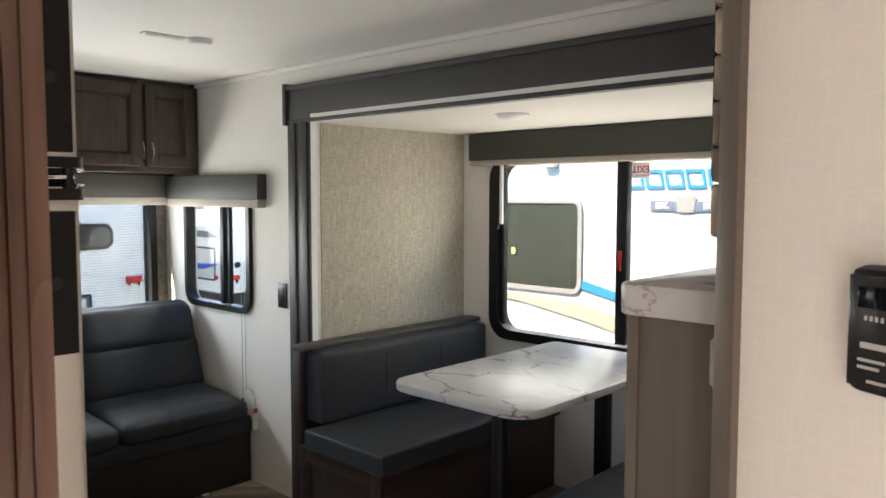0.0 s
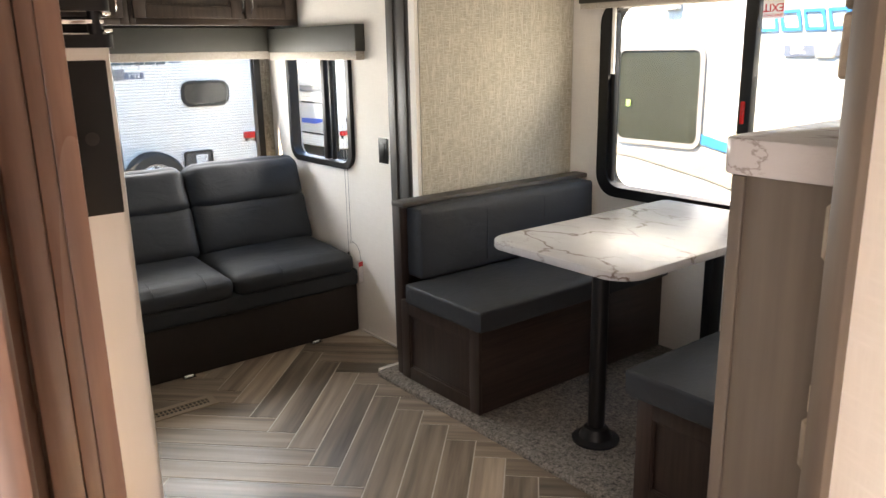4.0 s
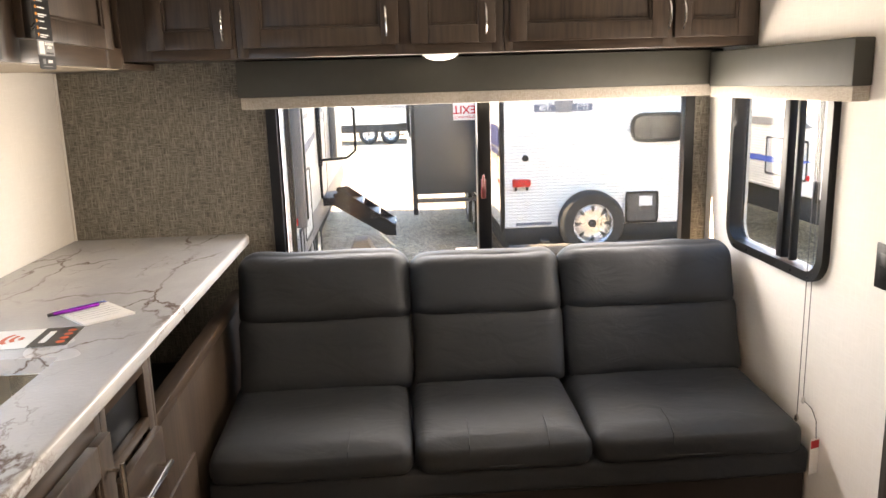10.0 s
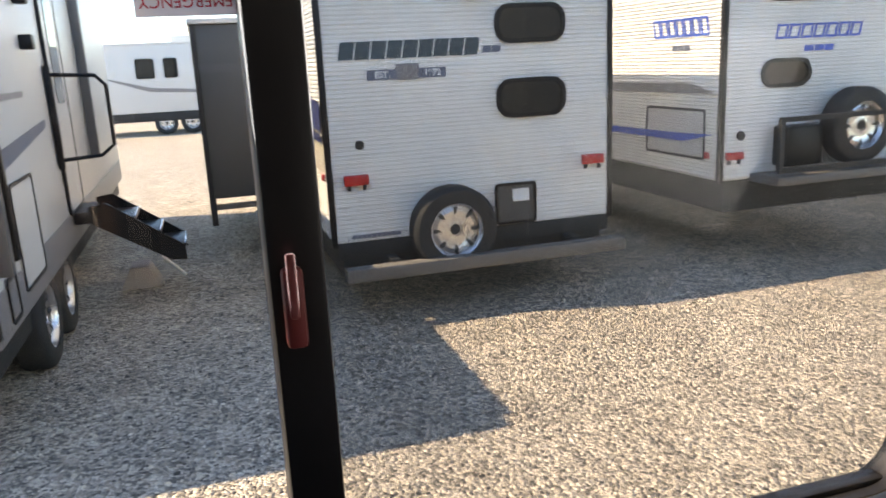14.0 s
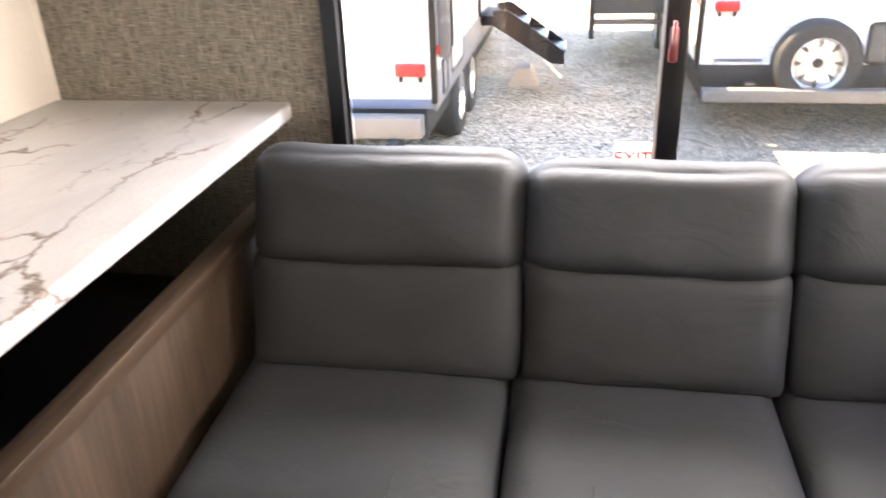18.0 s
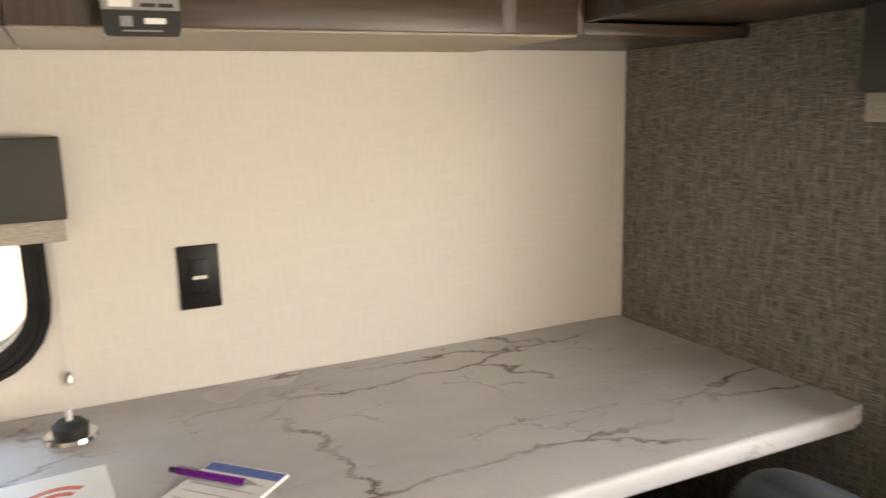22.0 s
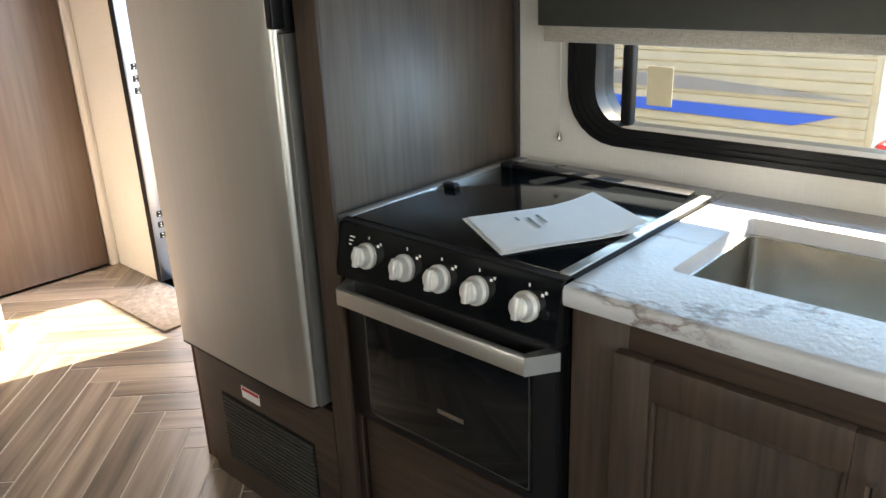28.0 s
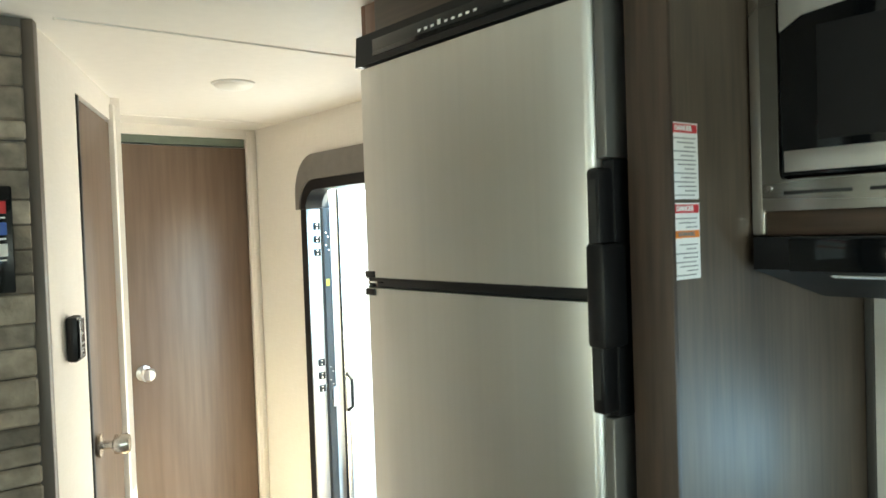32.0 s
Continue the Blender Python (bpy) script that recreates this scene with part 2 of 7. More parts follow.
# side panel's satin wood, lightened in place of the light it reflects
LITPANEL = wood("lit_satin_panel_wood", (0.038, 0.027, 0.018), (0.125, 0.088, 0.060), rough=0.50, spread=0.24)
LITPANEL.node_tree.nodes["Principled BSDF"].inputs["Specular IOR Level"].default_value = 0.85
# cabinet wood again, darkened for the shade low down at the dinette
SHADEDWOOD = wood("shaded_stained_wood", (0.013, 0.0080, 0.0068), (0.050, 0.032, 0.026), rough=0.42, spread=0.22)
SHADEDWOODX = wood("shaded_stained_wood_along", (0.013, 0.0080, 0.0068), (0.050, 0.032, 0.026), "x", 0.42, spread=0.22)
DOORWOOD = wood("walnut_laminate", (0.088, 0.056, 0.038), (0.172, 0.118, 0.085), grain=10)
TRIM = material("charcoal_trim", (0.055, 0.050, 0.045), 0.5, vary=0.1, bump=0.1, stretch=(1, 1, 0.1))
MARBLE = marble("marble_laminate")
VINYL = material("dark_grey_vinyl", (0.036, 0.040, 0.046), 0.55, spec=0.22, vary=0.10, grain=420, stain=5, bump=0.22, dist=0.001)


def creased(m):
    """Soft creases and slack in stretched vinyl, under its fine grain."""
    n, link = m.node_tree.nodes, m.node_tree.links.new
    tc, mp, no = n.new("ShaderNodeTexCoord"), n.new("ShaderNodeMapping"), n.new("ShaderNodeTexNoise")
    mp.inputs["Scale"].default_value = (1.0, 1.6, 1.9)
    no.inputs["Scale"].default_value, no.inputs["Detail"].default_value, no.inputs["Distortion"].default_value = 7.0, 3, 1.4
    bp = n.new("ShaderNodeBump")
    bp.inputs["Strength"].default_value, bp.inputs["Distance"].default_value = 0.32, 0.011
    link(tc.outputs["Object"], mp.inputs[0])
    link(mp.outputs[0], no.inputs[0])
    link(no.outputs[0], bp.inputs["Height"])
    link(bp.outputs[0], [q for q in n if q.type == "BUMP" and q != bp][0].inputs["Normal"])
    return m


creased(VINYL)
VALANCE = material("charcoal_valance", (0.047, 0.046, 0.037), 0.6, vary=0.08, bump=0.1)
SHADE = weave("beige_shade_cloth", (0.36, 0.32, 0.27), (0.52, 0.48, 0.42), 700, 0.9, 0.2, 0.6)
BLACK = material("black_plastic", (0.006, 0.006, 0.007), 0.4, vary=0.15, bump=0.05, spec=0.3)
RUBBER = material("black_rubber", (0.02, 0.02, 0.02), 0.7, vary=0.2, bump=0.2)
STEEL = material("brushed_steel", (0.74, 0.73, 0.70), 0.40, 1.0, vary=0.03, grain=60, stain=4, bump=0.03, stretch=(1, 1, 0.02))
CHROME = material("chrome", (0.75, 0.75, 0.74), 0.12, 1.0, vary=0.03, bump=0)
NICKEL = material("satin_nickel", (0.58, 0.55, 0.51), 0.28, 1.0, vary=0.03, bump=0)
GLASS = glass("window_glass", (0.66, 0.675, 0.66))
DARKGLASS = material("dark_glass", (0.005, 0.006, 0.007), 0.06, vary=0.1, bump=0)
WHITE = material("white_plastic", (0.78, 0.77, 0.74), 0.4, vary=0.03, bump=0)
PAPER = material("white_paper", (0.80, 0.79, 0.77), 0.7, vary=0.03, bump=0.05)
CARPET = material("grey_carpet", (0.175, 0.155, 0.135), 0.95, vary=0.95, grain=150, stain=60, bump=0.9, dist=0.006)
RED = material("red_lens", (0.55, 0.02, 0.02), 0.25, vary=0.1, bump=0)
EDGEGREY = material("grey_door_edge", (0.17, 0.165, 0.155), 0.42, 0.5, vary=0.05, bump=0)
KEYGREY = material("pale_key_print", (0.42, 0.42, 0.41), 0.5, vary=0.05, bump=0)
GREYINK = material("print_grey", (0.25, 0.25, 0.25), 0.6, bump=0)
UNDERSIDE = material("tan_underside_board", (0.36, 0.30, 0.23), 0.6, vary=0.06, bump=0.05)
DKRED = material("dark_red_plastic", (0.10, 0.008, 0.008), 0.6, vary=0.1, bump=0)
FLOORBASE = material("pale_grout", (0.58, 0.53, 0.46), 0.8, vary=0.15)
MORTAR = material("dark_mortar", (0.11, 0.10, 0.09), 0.8, vary=0.2)


# geometry helpers
ORIGIN = {}


def thing(name, at, label, category, group="", kind=""):
    """An Empty at the base of a thing; its parts are built in the world's numbers."""
    ob = new(name)
    ob.location = at
    ob.empty_display_size = 0.1
    ORIGIN[ob] = Vector(at)
    return tagged(ob, label, category, group, kind)


def link_mesh(name, bm, mat, smooth):
    me = bpy.data.meshes.new(name)
    bm.normal_update()
    bm.to_mesh(me)
    bm.free()
    for m in mat if isinstance(mat, (list, tuple)) else (mat,):
        me.materials.append(m)
    if smooth:
        me.polygons.foreach_set("use_smooth", [True] * len(me.polygons))
        me.set_sharp_from_angle(angle=radians(smooth))
    return me


def part(name, bm, mat, parent, label="", smooth=35):
    o = ORIGIN[parent]
    bmesh.ops.translate(bm, verts=bm.verts, vec=-o)
    ob = new(name, link_mesh(name, bm, mat, smooth))
    ob.parent = parent
    ORIGIN[ob] = o
    return tagged(ob, label)


def solid(name, bm, mat, label, category="", group="", kind="", smooth=35):
    """A thing, or a piece of the setting, of one mesh; its origin is at the base of its middle."""
    vs = [v.co for v in bm.verts]
    o = Vector(((min(v.x for v in vs) + max(v.x for v in vs)) / 2, (min(v.y for v in vs) + max(v.y for v in vs)) / 2, min(v.z for v in vs)))
    bmesh.ops.translate(bm, verts=bm.verts, vec=-o)
    ob = new(name, link_mesh(name, bm, mat, smooth))
    ob.location = o
    ORIGIN[ob] = o
    return tagged(ob, label, category, group, kind)


def structure(name, bm, mat, label, smooth=35):
    return solid(name, bm, mat, label, "", "", "structure", smooth)


def box(x0, x1, y0, y1, z0, z1, bev=0.0, seg=2, bm=None, tilt=None):
    own = bmesh.new()
    bmesh.ops.create_cube(own, size=1)
    bmesh.ops.scale(own, verts=own.verts, vec=(abs(x1 - x0), abs(y1 - y0), abs(z1 - z0)))
    if bev:
        bmesh.ops.bevel(own, geom=own.edges[:], offset=bev, segments=seg, affect="EDGES", profile=0.5, clamp_overlap=True)
    if tilt is not None:
        bmesh.ops.transform(own, matrix=tilt, verts=own.verts)
    bmesh.ops.translate(own, verts=own.verts, vec=((x0 + x1) / 2, (y0 + y1) / 2, (z0 + z1) / 2))
    return own if bm is None else add(bm, own)


def add(bm, other):
    me = bpy.data.meshes.new("join")
    other.to_mesh(me)
    other.free()
    bm.from_mesh(me)
    bpy.data.meshes.remove(me)
    return bm


def rod(a, b, r, seg=12, r2=None, bm=None):
    own = bmesh.new()
    a, b = Vector(a), Vector(b)
    d = b - a
    bmesh.ops.create_cone(own, cap_ends=True, segments=seg, radius1=r, radius2=r if r2 is None else r2, depth=d.length)
    bmesh.ops.transform(own, matrix=Matrix.Translation((a + b) / 2) @ d.to_track_quat("Z", "Y").to_matrix().to_4x4(), verts=own.verts)
    return own if bm is None else add(bm, own)


def bevelled(bm, off, seg=2):
    bmesh.ops.bevel(bm, geom=bm.edges[:], offset=off, segments=seg, affect="EDGES", profile=0.5, clamp_overlap=True)
    return bm


def prism(outline, axis, a, b, bm=None):
    """An outline of (u, v) pushed along an axis from a to b: x takes (y, z), y takes (x, z), z takes (x, y)."""
    own = bmesh.new()

    def at(u, v, w):
        return {"x": (w, u, v), "y": (u, w, v), "z": (u, v, w)}[axis]

    lo = [own.verts.new(at(u, v, a)) for u, v in outline]
    hi = [own.verts.new(at(u, v, b)) for u, v in outline]
    own.faces.new(lo)
    own.faces.new(hi)
    for i in range(len(lo)):
        j = (i + 1) % len(lo)
        own.faces.new((lo[i], lo[j], hi[j], hi[i]))
    bmesh.ops.recalc_face_normals(own, faces=own.faces[:])
    return own if bm is None else add(bm, own)


def rounded(u0, u1, v0, v1, r, seg=6):
    """The outline of a rectangle with round corners; r is one radius, or four from the lower left on."""
    rs = r if isinstance(r, (list, tuple)) else (r,) * 4
    pts = []
    for (cu, cv, a), q in zip(((u0, v0, 180), (u1, v0, 270), (u1, v1, 0), (u0, v1, 90)), rs):
        su, sv = (1 if cu == u0 else -1), (1 if cv == v0 else -1)
        if q <= 0:
            pts.append((cu, cv))
            continue
        for i in range(seg + 1):
            t = radians(a + 90 * i / seg)
            pts.append((cu + su * q + q * math.cos(t), cv + sv * q + q * math.sin(t)))
    return pts


def ring(outer, inner, axis, a, b, bm=None):
    """A frame between two outlines of as many points."""
    own = bmesh.new()

    def at(u, v, w):
        return {"x": (w, u, v), "y": (u, w, v), "z": (u, v, w)}[axis]

    rows = [[own.verts.new(at(u, v, w)) for u, v in line] for line, w in ((outer, a), (outer, b), (inner, b), (inner, a))]
    n = len(outer)
    for k in range(4):
        p, q = rows[k], rows[(k + 1) % 4]
        for i in range(n):
            j = (i + 1) % n
            own.faces.new((p[i], p[j], q[j], q[i]))
    bmesh.ops.recalc_face_normals(own, faces=own.faces[:])
    return own if bm is None else add(bm, own)


def holed(axis, a, b, u0, u1, v0, v1, hole, r, seg=6, bm=None):
    """A wall from a to b along its axis, with one opening (u0, u1, v0, v1) of corner radius r."""
    h = rounded(*hole, r, seg)
    cu, cv = (hole[0] + hole[1]) / 2, (hole[2] + hole[3]) / 2
    outer = []
    for u, v in h:
        du, dv = u - cu, v - cv
        k = min((u1 - cu) / du if du > 1e-9 else (u0 - cu) / du if du < -1e-9 else 1e9, (v1 - cv) / dv if dv > 1e-9 else (v0 - cv) / dv if dv < -1e-9 else 1e9)
        outer.append((cu + du * k, cv + dv * k))
    for cx, cy in ((u0, v0), (u1, v0), (u1, v1), (u0, v1)):
        i = min(range(len(outer)), key=lambda q: (outer[q][0] - cx) ** 2 + (outer[q][1] - cy) ** 2)
        outer[i] = (cx, cy)
    return ring(outer, h, axis, a, b, bm)


def tube(points, r, seg=10, bm=None):
    """A round pipe along a line of points."""
    own = bmesh.new()
    pts = [Vector(p) for p in points]
    rows, up = [], None
    for i, p in enumerate(pts):
        d = (pts[min(i + 1, len(pts) - 1)] - pts[max(i - 1, 0)]).normalized()
        if up is None:
            up = d.orthogonal().normalized()
        up = (up - d * up.dot(d)).normalized()
        side = d.cross(up)
        rows.append([own.verts.new(p + r * (math.cos(2 * math.pi * k / seg) * up + math.sin(2 * math.pi * k / seg) * side)) for k in range(seg)])
    for p, q in zip(rows, rows[1:]):
        for k in range(seg):
            j = (k + 1) % seg
            own.faces.new((p[k], p[j], q[j], q[k]))
    own.faces.new(rows[0][::-1])
    own.faces.new(rows[-1])
    bmesh.ops.recalc_face_normals(own, faces=own.faces[:])
    return own if bm is None else add(bm, own)


def lathe(profile, centre, axis="z", seg=24, bm=None, caps=True):
    """A profile of (radius, height) spun round an axis through centre."""
    own = bmesh.new()
    rows = []
    for r, h in profile:
        row = []
        for k in range(seg):
            c, s = r * math.cos(2 * math.pi * k / seg), r * math.sin(2 * math.pi * k / seg)
            p = {"z": (c, s, h), "x": (h, c, s), "y": (c, h, s)}[axis]
            row.append(own.verts.new(Vector(centre) + Vector(p)))
        rows.append(row)
    for p, q in zip(rows, rows[1:]):
        for k in range(seg):
            j = (k + 1) % seg
            own.faces.new((p[k], p[j], q[j], q[k]))
    if caps:
        own.faces.new(rows[0][::-1])
        own.faces.new(rows[-1])
    else:
        for k in range(seg):
            j = (k + 1) % seg
            own.faces.new((rows[-1][k], rows[-1][j], rows[0][j], rows[0][k]))
    bmesh.ops.recalc_face_normals(own, faces=own.faces[:])
    return own if bm is None else add(bm, own)


def letters(text, size, mat, parent, m, name="lettering", label="", bold=0.0, depth=0.0006, mirror=False):
    """Flat writing in the built-in font at the pose m (x along the line, z out of it), centred."""
    cu = bpy.data.curves.new(name, "FONT")
    cu.body, cu.size, cu.align_x, cu.align_y, cu.extrude, cu.offset = text, size, "CENTER", "CENTER", depth, bold
    tmp = new("tmp", cu)
    me = bpy.data.meshes.new_from_object(tmp.evaluated_get(bpy.context.evaluated_depsgraph_get()))
    bpy.data.objects.remove(tmp)
    me.transform(m @ Matrix.Diagonal((-1 if mirror else 1, 1, 1, 1)))
    me.materials.clear()
    me.materials.append(mat)
    me.transform(Matrix.Translation(-ORIGIN[parent]))
    ob = new(name, me)
    ob.parent = parent
    ORIGIN[ob] = ORIGIN[parent]
    return tagged(ob, label)


# poses of flat writing on faces that look along an axis
def facing(axis, x, y, z, turn=0.0):
    base = {"-y": (90, 0, 0), "+y": (90, 0, 180), "+x": (90, 0, 90), "-x": (90, 0, -90), "+z": (0, 0, 0)}[axis]
    return pose(x, y, z, *base) @ pose(0, 0, 0, 0, 0, turn)


# ---- the trailer's shell ----
X0, X1, YR, YE, ZC, T = -0.385, 2.025, 4.09, -1.044, 1.985, 0.05
XS, YS0, YS1, ZS0, ZS1 = 2.95, 0.40, 2.68, 0.023, 1.722
structure("floor", box(X0 - T, X1 + T, YE - 0.3, YR + T, -0.06, -0.0012), FLOORBASE, "pale grout bed under wood-look herringbone planks")
structure("ceiling", box(X0 - T, X1 + T, YE - 0.3, YR + T, ZC, ZC + 0.05), CEIL, "cream board ceiling with thin joint strips")
bm = holed("x", X0 - T, X0, 1.0, YR + T, 0, ZC, (1.70, 2.885, 0.980, 1.29), 0.10)
holed("x", X0 - T, X0, YE - 0.3, 1.0, 0, ZC, (-0.60, 0.06, 0.0, 1.70), (0.0, 0.0, 0.09, 0.09), 6, bm)
structure("wall_west", bm, WALL, "cream linen-textured wall panel with window and entry opening")
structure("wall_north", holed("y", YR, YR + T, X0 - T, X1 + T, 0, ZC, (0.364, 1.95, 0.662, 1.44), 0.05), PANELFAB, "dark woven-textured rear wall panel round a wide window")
bm = holed("x", X1, X1 + T, 2.895, YR + T, 0, ZC, (3.245, 3.845, 0.845, 1.42), 0.07)
box(X1, X1 + T, YS0, 2.895, ZS1 + 0.045, ZC, bm=bm)
box(X1, X1 + T, YE - 0.3, YS0, 0, ZC, bm=bm)
box(X1, X1 + T, 2.715, 2.895, 0, ZS1, bm=bm)
structure("wall_east", bm, WALL, "cream linen-textured wall panel with a small window")
structure("wall_south", holed("y", YE - T, YE, X0, 0.40, 0, ZC, (-0.345, 0.20, 0.0, 1.945), 0.0, 1), WALL, "cream wall round the bedroom door")
# the slanting bathroom wall
CA, CB = Vector((0.755, 0.335)), Vector((0.372, -0.493))
U = (CB - CA).normalized()
N = Vector((-U.y, U.x))
if N.x > 0:
    N = -N


def slanted(s0, s1, d0, d1, z0, z1, bev=0.0, bm=None):
    """A box along the slanting wall: s from its corner, d out of its face into the hall."""
    own = box(s0, s1, d0, d1, z0, z1, bev)
    m = Matrix(((U.x, N.x, 0, CA.x), (U.y, N.y, 0, CA.y), (0, 0, 1, 0), (0, 0, 0, 1)))
    bmesh.ops.transform(own, matrix=m, verts=own.verts)
    bmesh.ops.recalc_face_normals(own, faces=own.faces[:])
    return own if bm is None else add(bm, own)


SL = (CB - CA).length
bm = slanted(0, 0.40, -0.04, 0, 0, ZC)
slanted(0.40, SL + 0.04, -0.04, 0, 1.91, ZC, bm=bm)
box(0.34, 0.38, YE, -0.50, 0, ZC, bm=bm)
structure("wall_bathroom", bm, WALL, "slanting cream linen-textured wall beside the bathroom door")
structure("wall_stone_backing", box(0.766, X1, 0.30, 0.336, 0, ZC), WALL, "partition behind the stone veneer")
# slide-out
bm = box(1.79, XS + T, YS0, YS1 + T, -0.06, ZS0 - 0.004)
structure("slide_floor", bm, FLOORBASE, "slide-out floor under carpet")
structure("carpet", prism([(1.766, 0.0005)] + [(1.790 - 0.024 * math.cos(radians(a)), 0.004 + (ZS0 - 0.004) * math.sin(radians(a))) for a in range(10, 91, 16)] + [(1.80, ZS0), (XS, ZS0), (XS, 0.0005)], "y", YS0 + 0.2, 2.70), CARPET, "grey flecked cut-pile carpet with a rolled edge", 60)
structure("slide_wall_north", box(2.0, XS + T, YS1, YS1 + 0.04, ZS0, ZS1), WALL, "slide-out end wall")
structure("slide_wall_south", box(2.0, XS + T, YS0, YS0 + 0.04, ZS0, ZS1), WALL, "slide-out end wall")
structure("slide_wall_east", holed("x", XS, XS + T, YS0, YS1 + 0.04, ZS0, ZS1, (1.00, 2.45, 0.73, 1.56), 0.09), WALL, "cream slide-out wall with a wide window")
structure("slide_ceiling", box(2.0, XS + T, YS0, YS1 + 0.04, ZS1, ZS1 + 0.04), CEIL, "cream slide-out ceiling")
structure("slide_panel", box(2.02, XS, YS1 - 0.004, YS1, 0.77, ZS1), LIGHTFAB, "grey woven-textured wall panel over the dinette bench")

structure("ceiling_joint_north", box(X0, 0.72, 0.375, 0.387, ZC - 0.004, ZC + 0.002), CEIL, "thin cream joint strip")
structure("ceiling_joint_south", box(X0, 0.36, -0.83, -0.818, ZC - 0.004, ZC + 0.002), CEIL, "thin cream joint strip")
structure("ceiling_trim_east", box(X1 - 0.018, X1, 0.34, 3.72, ZC - 0.022, ZC, 0.005), CEIL, "narrow cream cove trim along the ceiling")
# dark trim round the slide-out opening
bm = box(X1 - 0.022, X1 - 0.001, 2.715, 2.895, 0.0, 1.745, 0.004)
box(X1 - 0.030, X1 - 0.022, 2.745, 2.80, 0.0, 1.735, 0.003, bm=bm)
box(X1 - 0.030, X1 - 0.022, 2.83, 2.87, 0.0, 1.735, 0.003, bm=bm)
structure("trim_post", bm, TRIM, "charcoal fluted upright beside the slide-out")
bm = box(X1 - 0.024, X1 - 0.001, 0.34, 2.885, 1.745, 1.895, 0.004)
box(X1 - 0.030, X1 - 0.001, 0.34, 2.885, 1.728, 1.745, 0.003, bm=bm)
box(X1 - 0.034, X1 - 0.024, 0.34, 2.885, 1.875, 1.897, 0.003, bm=bm)
structure("trim_header", bm, TRIM, "charcoal wood-grain header over the slide-out")
structure("trim_cap", box(X1 - 0.040, X1 - 0.001, 2.885, 2.908, 1.722, 1.905, 0.004), TRIM, "charcoal end cap of the header")
structure("trim_corner", slanted(-0.016, 0.014, -0.03, 0.010, 0, ZC, 0.003), wood("brown_corner_trim", (0.085, 0.068, 0.054), (0.150, 0.122, 0.098)), "charcoal corner trim between stone and wall")
structure("baseboard", box(X1 - 0.012, X1 - 0.001, 2.90, 3.22, 0, 0.012, 0.003), WALL, "narrow cream base strip")
structure("trim_corner_north", rod((X0 + 0.004, YR - 0.004, 0.89), (X0 + 0.004, YR - 0.004, 1.52), 0.006, 8), WALL, "cream corner bead")
structure("trim_corner_range", box(X0, X0 + 0.012, 1.49, 1.505, 0.895, ZC, 0.003), TRIM, "dark corner strip beside the range")


# ---- windows ----
def pane(name, bm, parent, mat=None):
    ob = part(name, bm, mat or GLASS, parent, smooth=0)
    ob.visible_shadow = False
    return ob


SCREEN = glass("insect_screen", (1, 1, 1), threads=620.0)
EXITRED = material("red_print", (0.55, 0.03, 0.04), 0.5, vary=0.05, bump=0)


def translucent(name, colour):
    """Thin printed film that lets daylight through."""
    m = material(name, colour, 0.5, vary=0.04, bump=0)
    n, link = m.node_tree.nodes, m.node_tree.links.new
    t, mx = n.new("ShaderNodeBsdfTranslucent"), n.new("ShaderNodeMixShader")
    t.inputs[0].default_value = (*colour, 1)
    mx.inputs[0].default_value = 0.7
    link(n["Principled BSDF"].outputs[0], mx.inputs[1])
    link(t.outputs[0], mx.inputs[2])
    link(mx.outputs[0], n["Material Output"].inputs[0])
    return m


STICKER = translucent("frosted_sticker", (0.80, 0.74, 0.73))
STICKRED = translucent("sticker_red", (0.62, 0.05, 0.07))


def exit_sticker(parent, axis, x, y, z, turn):
    """A white sticker with EMERGENCY over EXIT."""
    m = facing(axis, x, y, z, turn)
    own = box(-0.042, 0.042, -0.034, 0.034, -0.0006, 0.0006)
    bmesh.ops.transform(own, matrix=m, verts=own.verts)
    s = part("sticker", own, STICKER, parent, "white emergency exit sticker")
    letters("EXIT", 0.042, STICKRED, s, m @ pose(0, -0.006, 0.001), bold=0.0006)
    letters("EMERGENCY", 0.0135, STICKRED, s, m @ pose(0, 0.022, 0.001))


# rear window
w = thing("window_1", (1.14, YR, 0.70), "wide black-framed rear window with two panes", "window", kind="structure")
fr = part("window_frame", ring(rounded(0.354, 1.958, 0.654, 1.447, 0.09), rounded(0.390, 1.922, 0.678, 1.415, 0.065), "y", YR - 0.022, YR + 0.026), BLACK, w)
part("post", box(1.126, 1.177, YR - 0.035, YR + 0.03, 0.695, 1.43, 0.004), BLACK, w)
part("sash_rail", box(0.42, 1.89, YR - 0.006, YR + 0.02, 0.676, 0.686, 0.003), BLACK, w)
part("sash_stile", box(0.390, 0.397, YR + 0.012, YR + 0.02, 0.69, 1.41, 0.002), BLACK, w)
pane("pane", box(0.40, 1.135, YR + 0.018, YR + 0.022, 0.680, 1.41), w)
pane("pane", box(1.17, 1.922, YR + 0.018, YR + 0.022, 0.680, 1.41), w)
pane("insect_screen", box(1.175, 1.922, YR + 0.003, YR + 0.005, 0.680, 1.41), w, SCREEN)
part("latch", box(1.136, 1.155, YR - 0.050, YR - 0.034, 1.000, 1.075, 0.005), DKRED, w, "dark red plastic emergency latch")
part("latch", box(1.140, 1.149, YR - 0.056, YR - 0.050, 1.03, 1.09, 0.003), DKRED, w, "dark red plastic release tab")
exit_sticker(w, "-y", 1.085, YR + 0.012, 1.326, 180)
exit_sticker(w, "-y", 1.081, YR + 0.012, 0.768, 0)
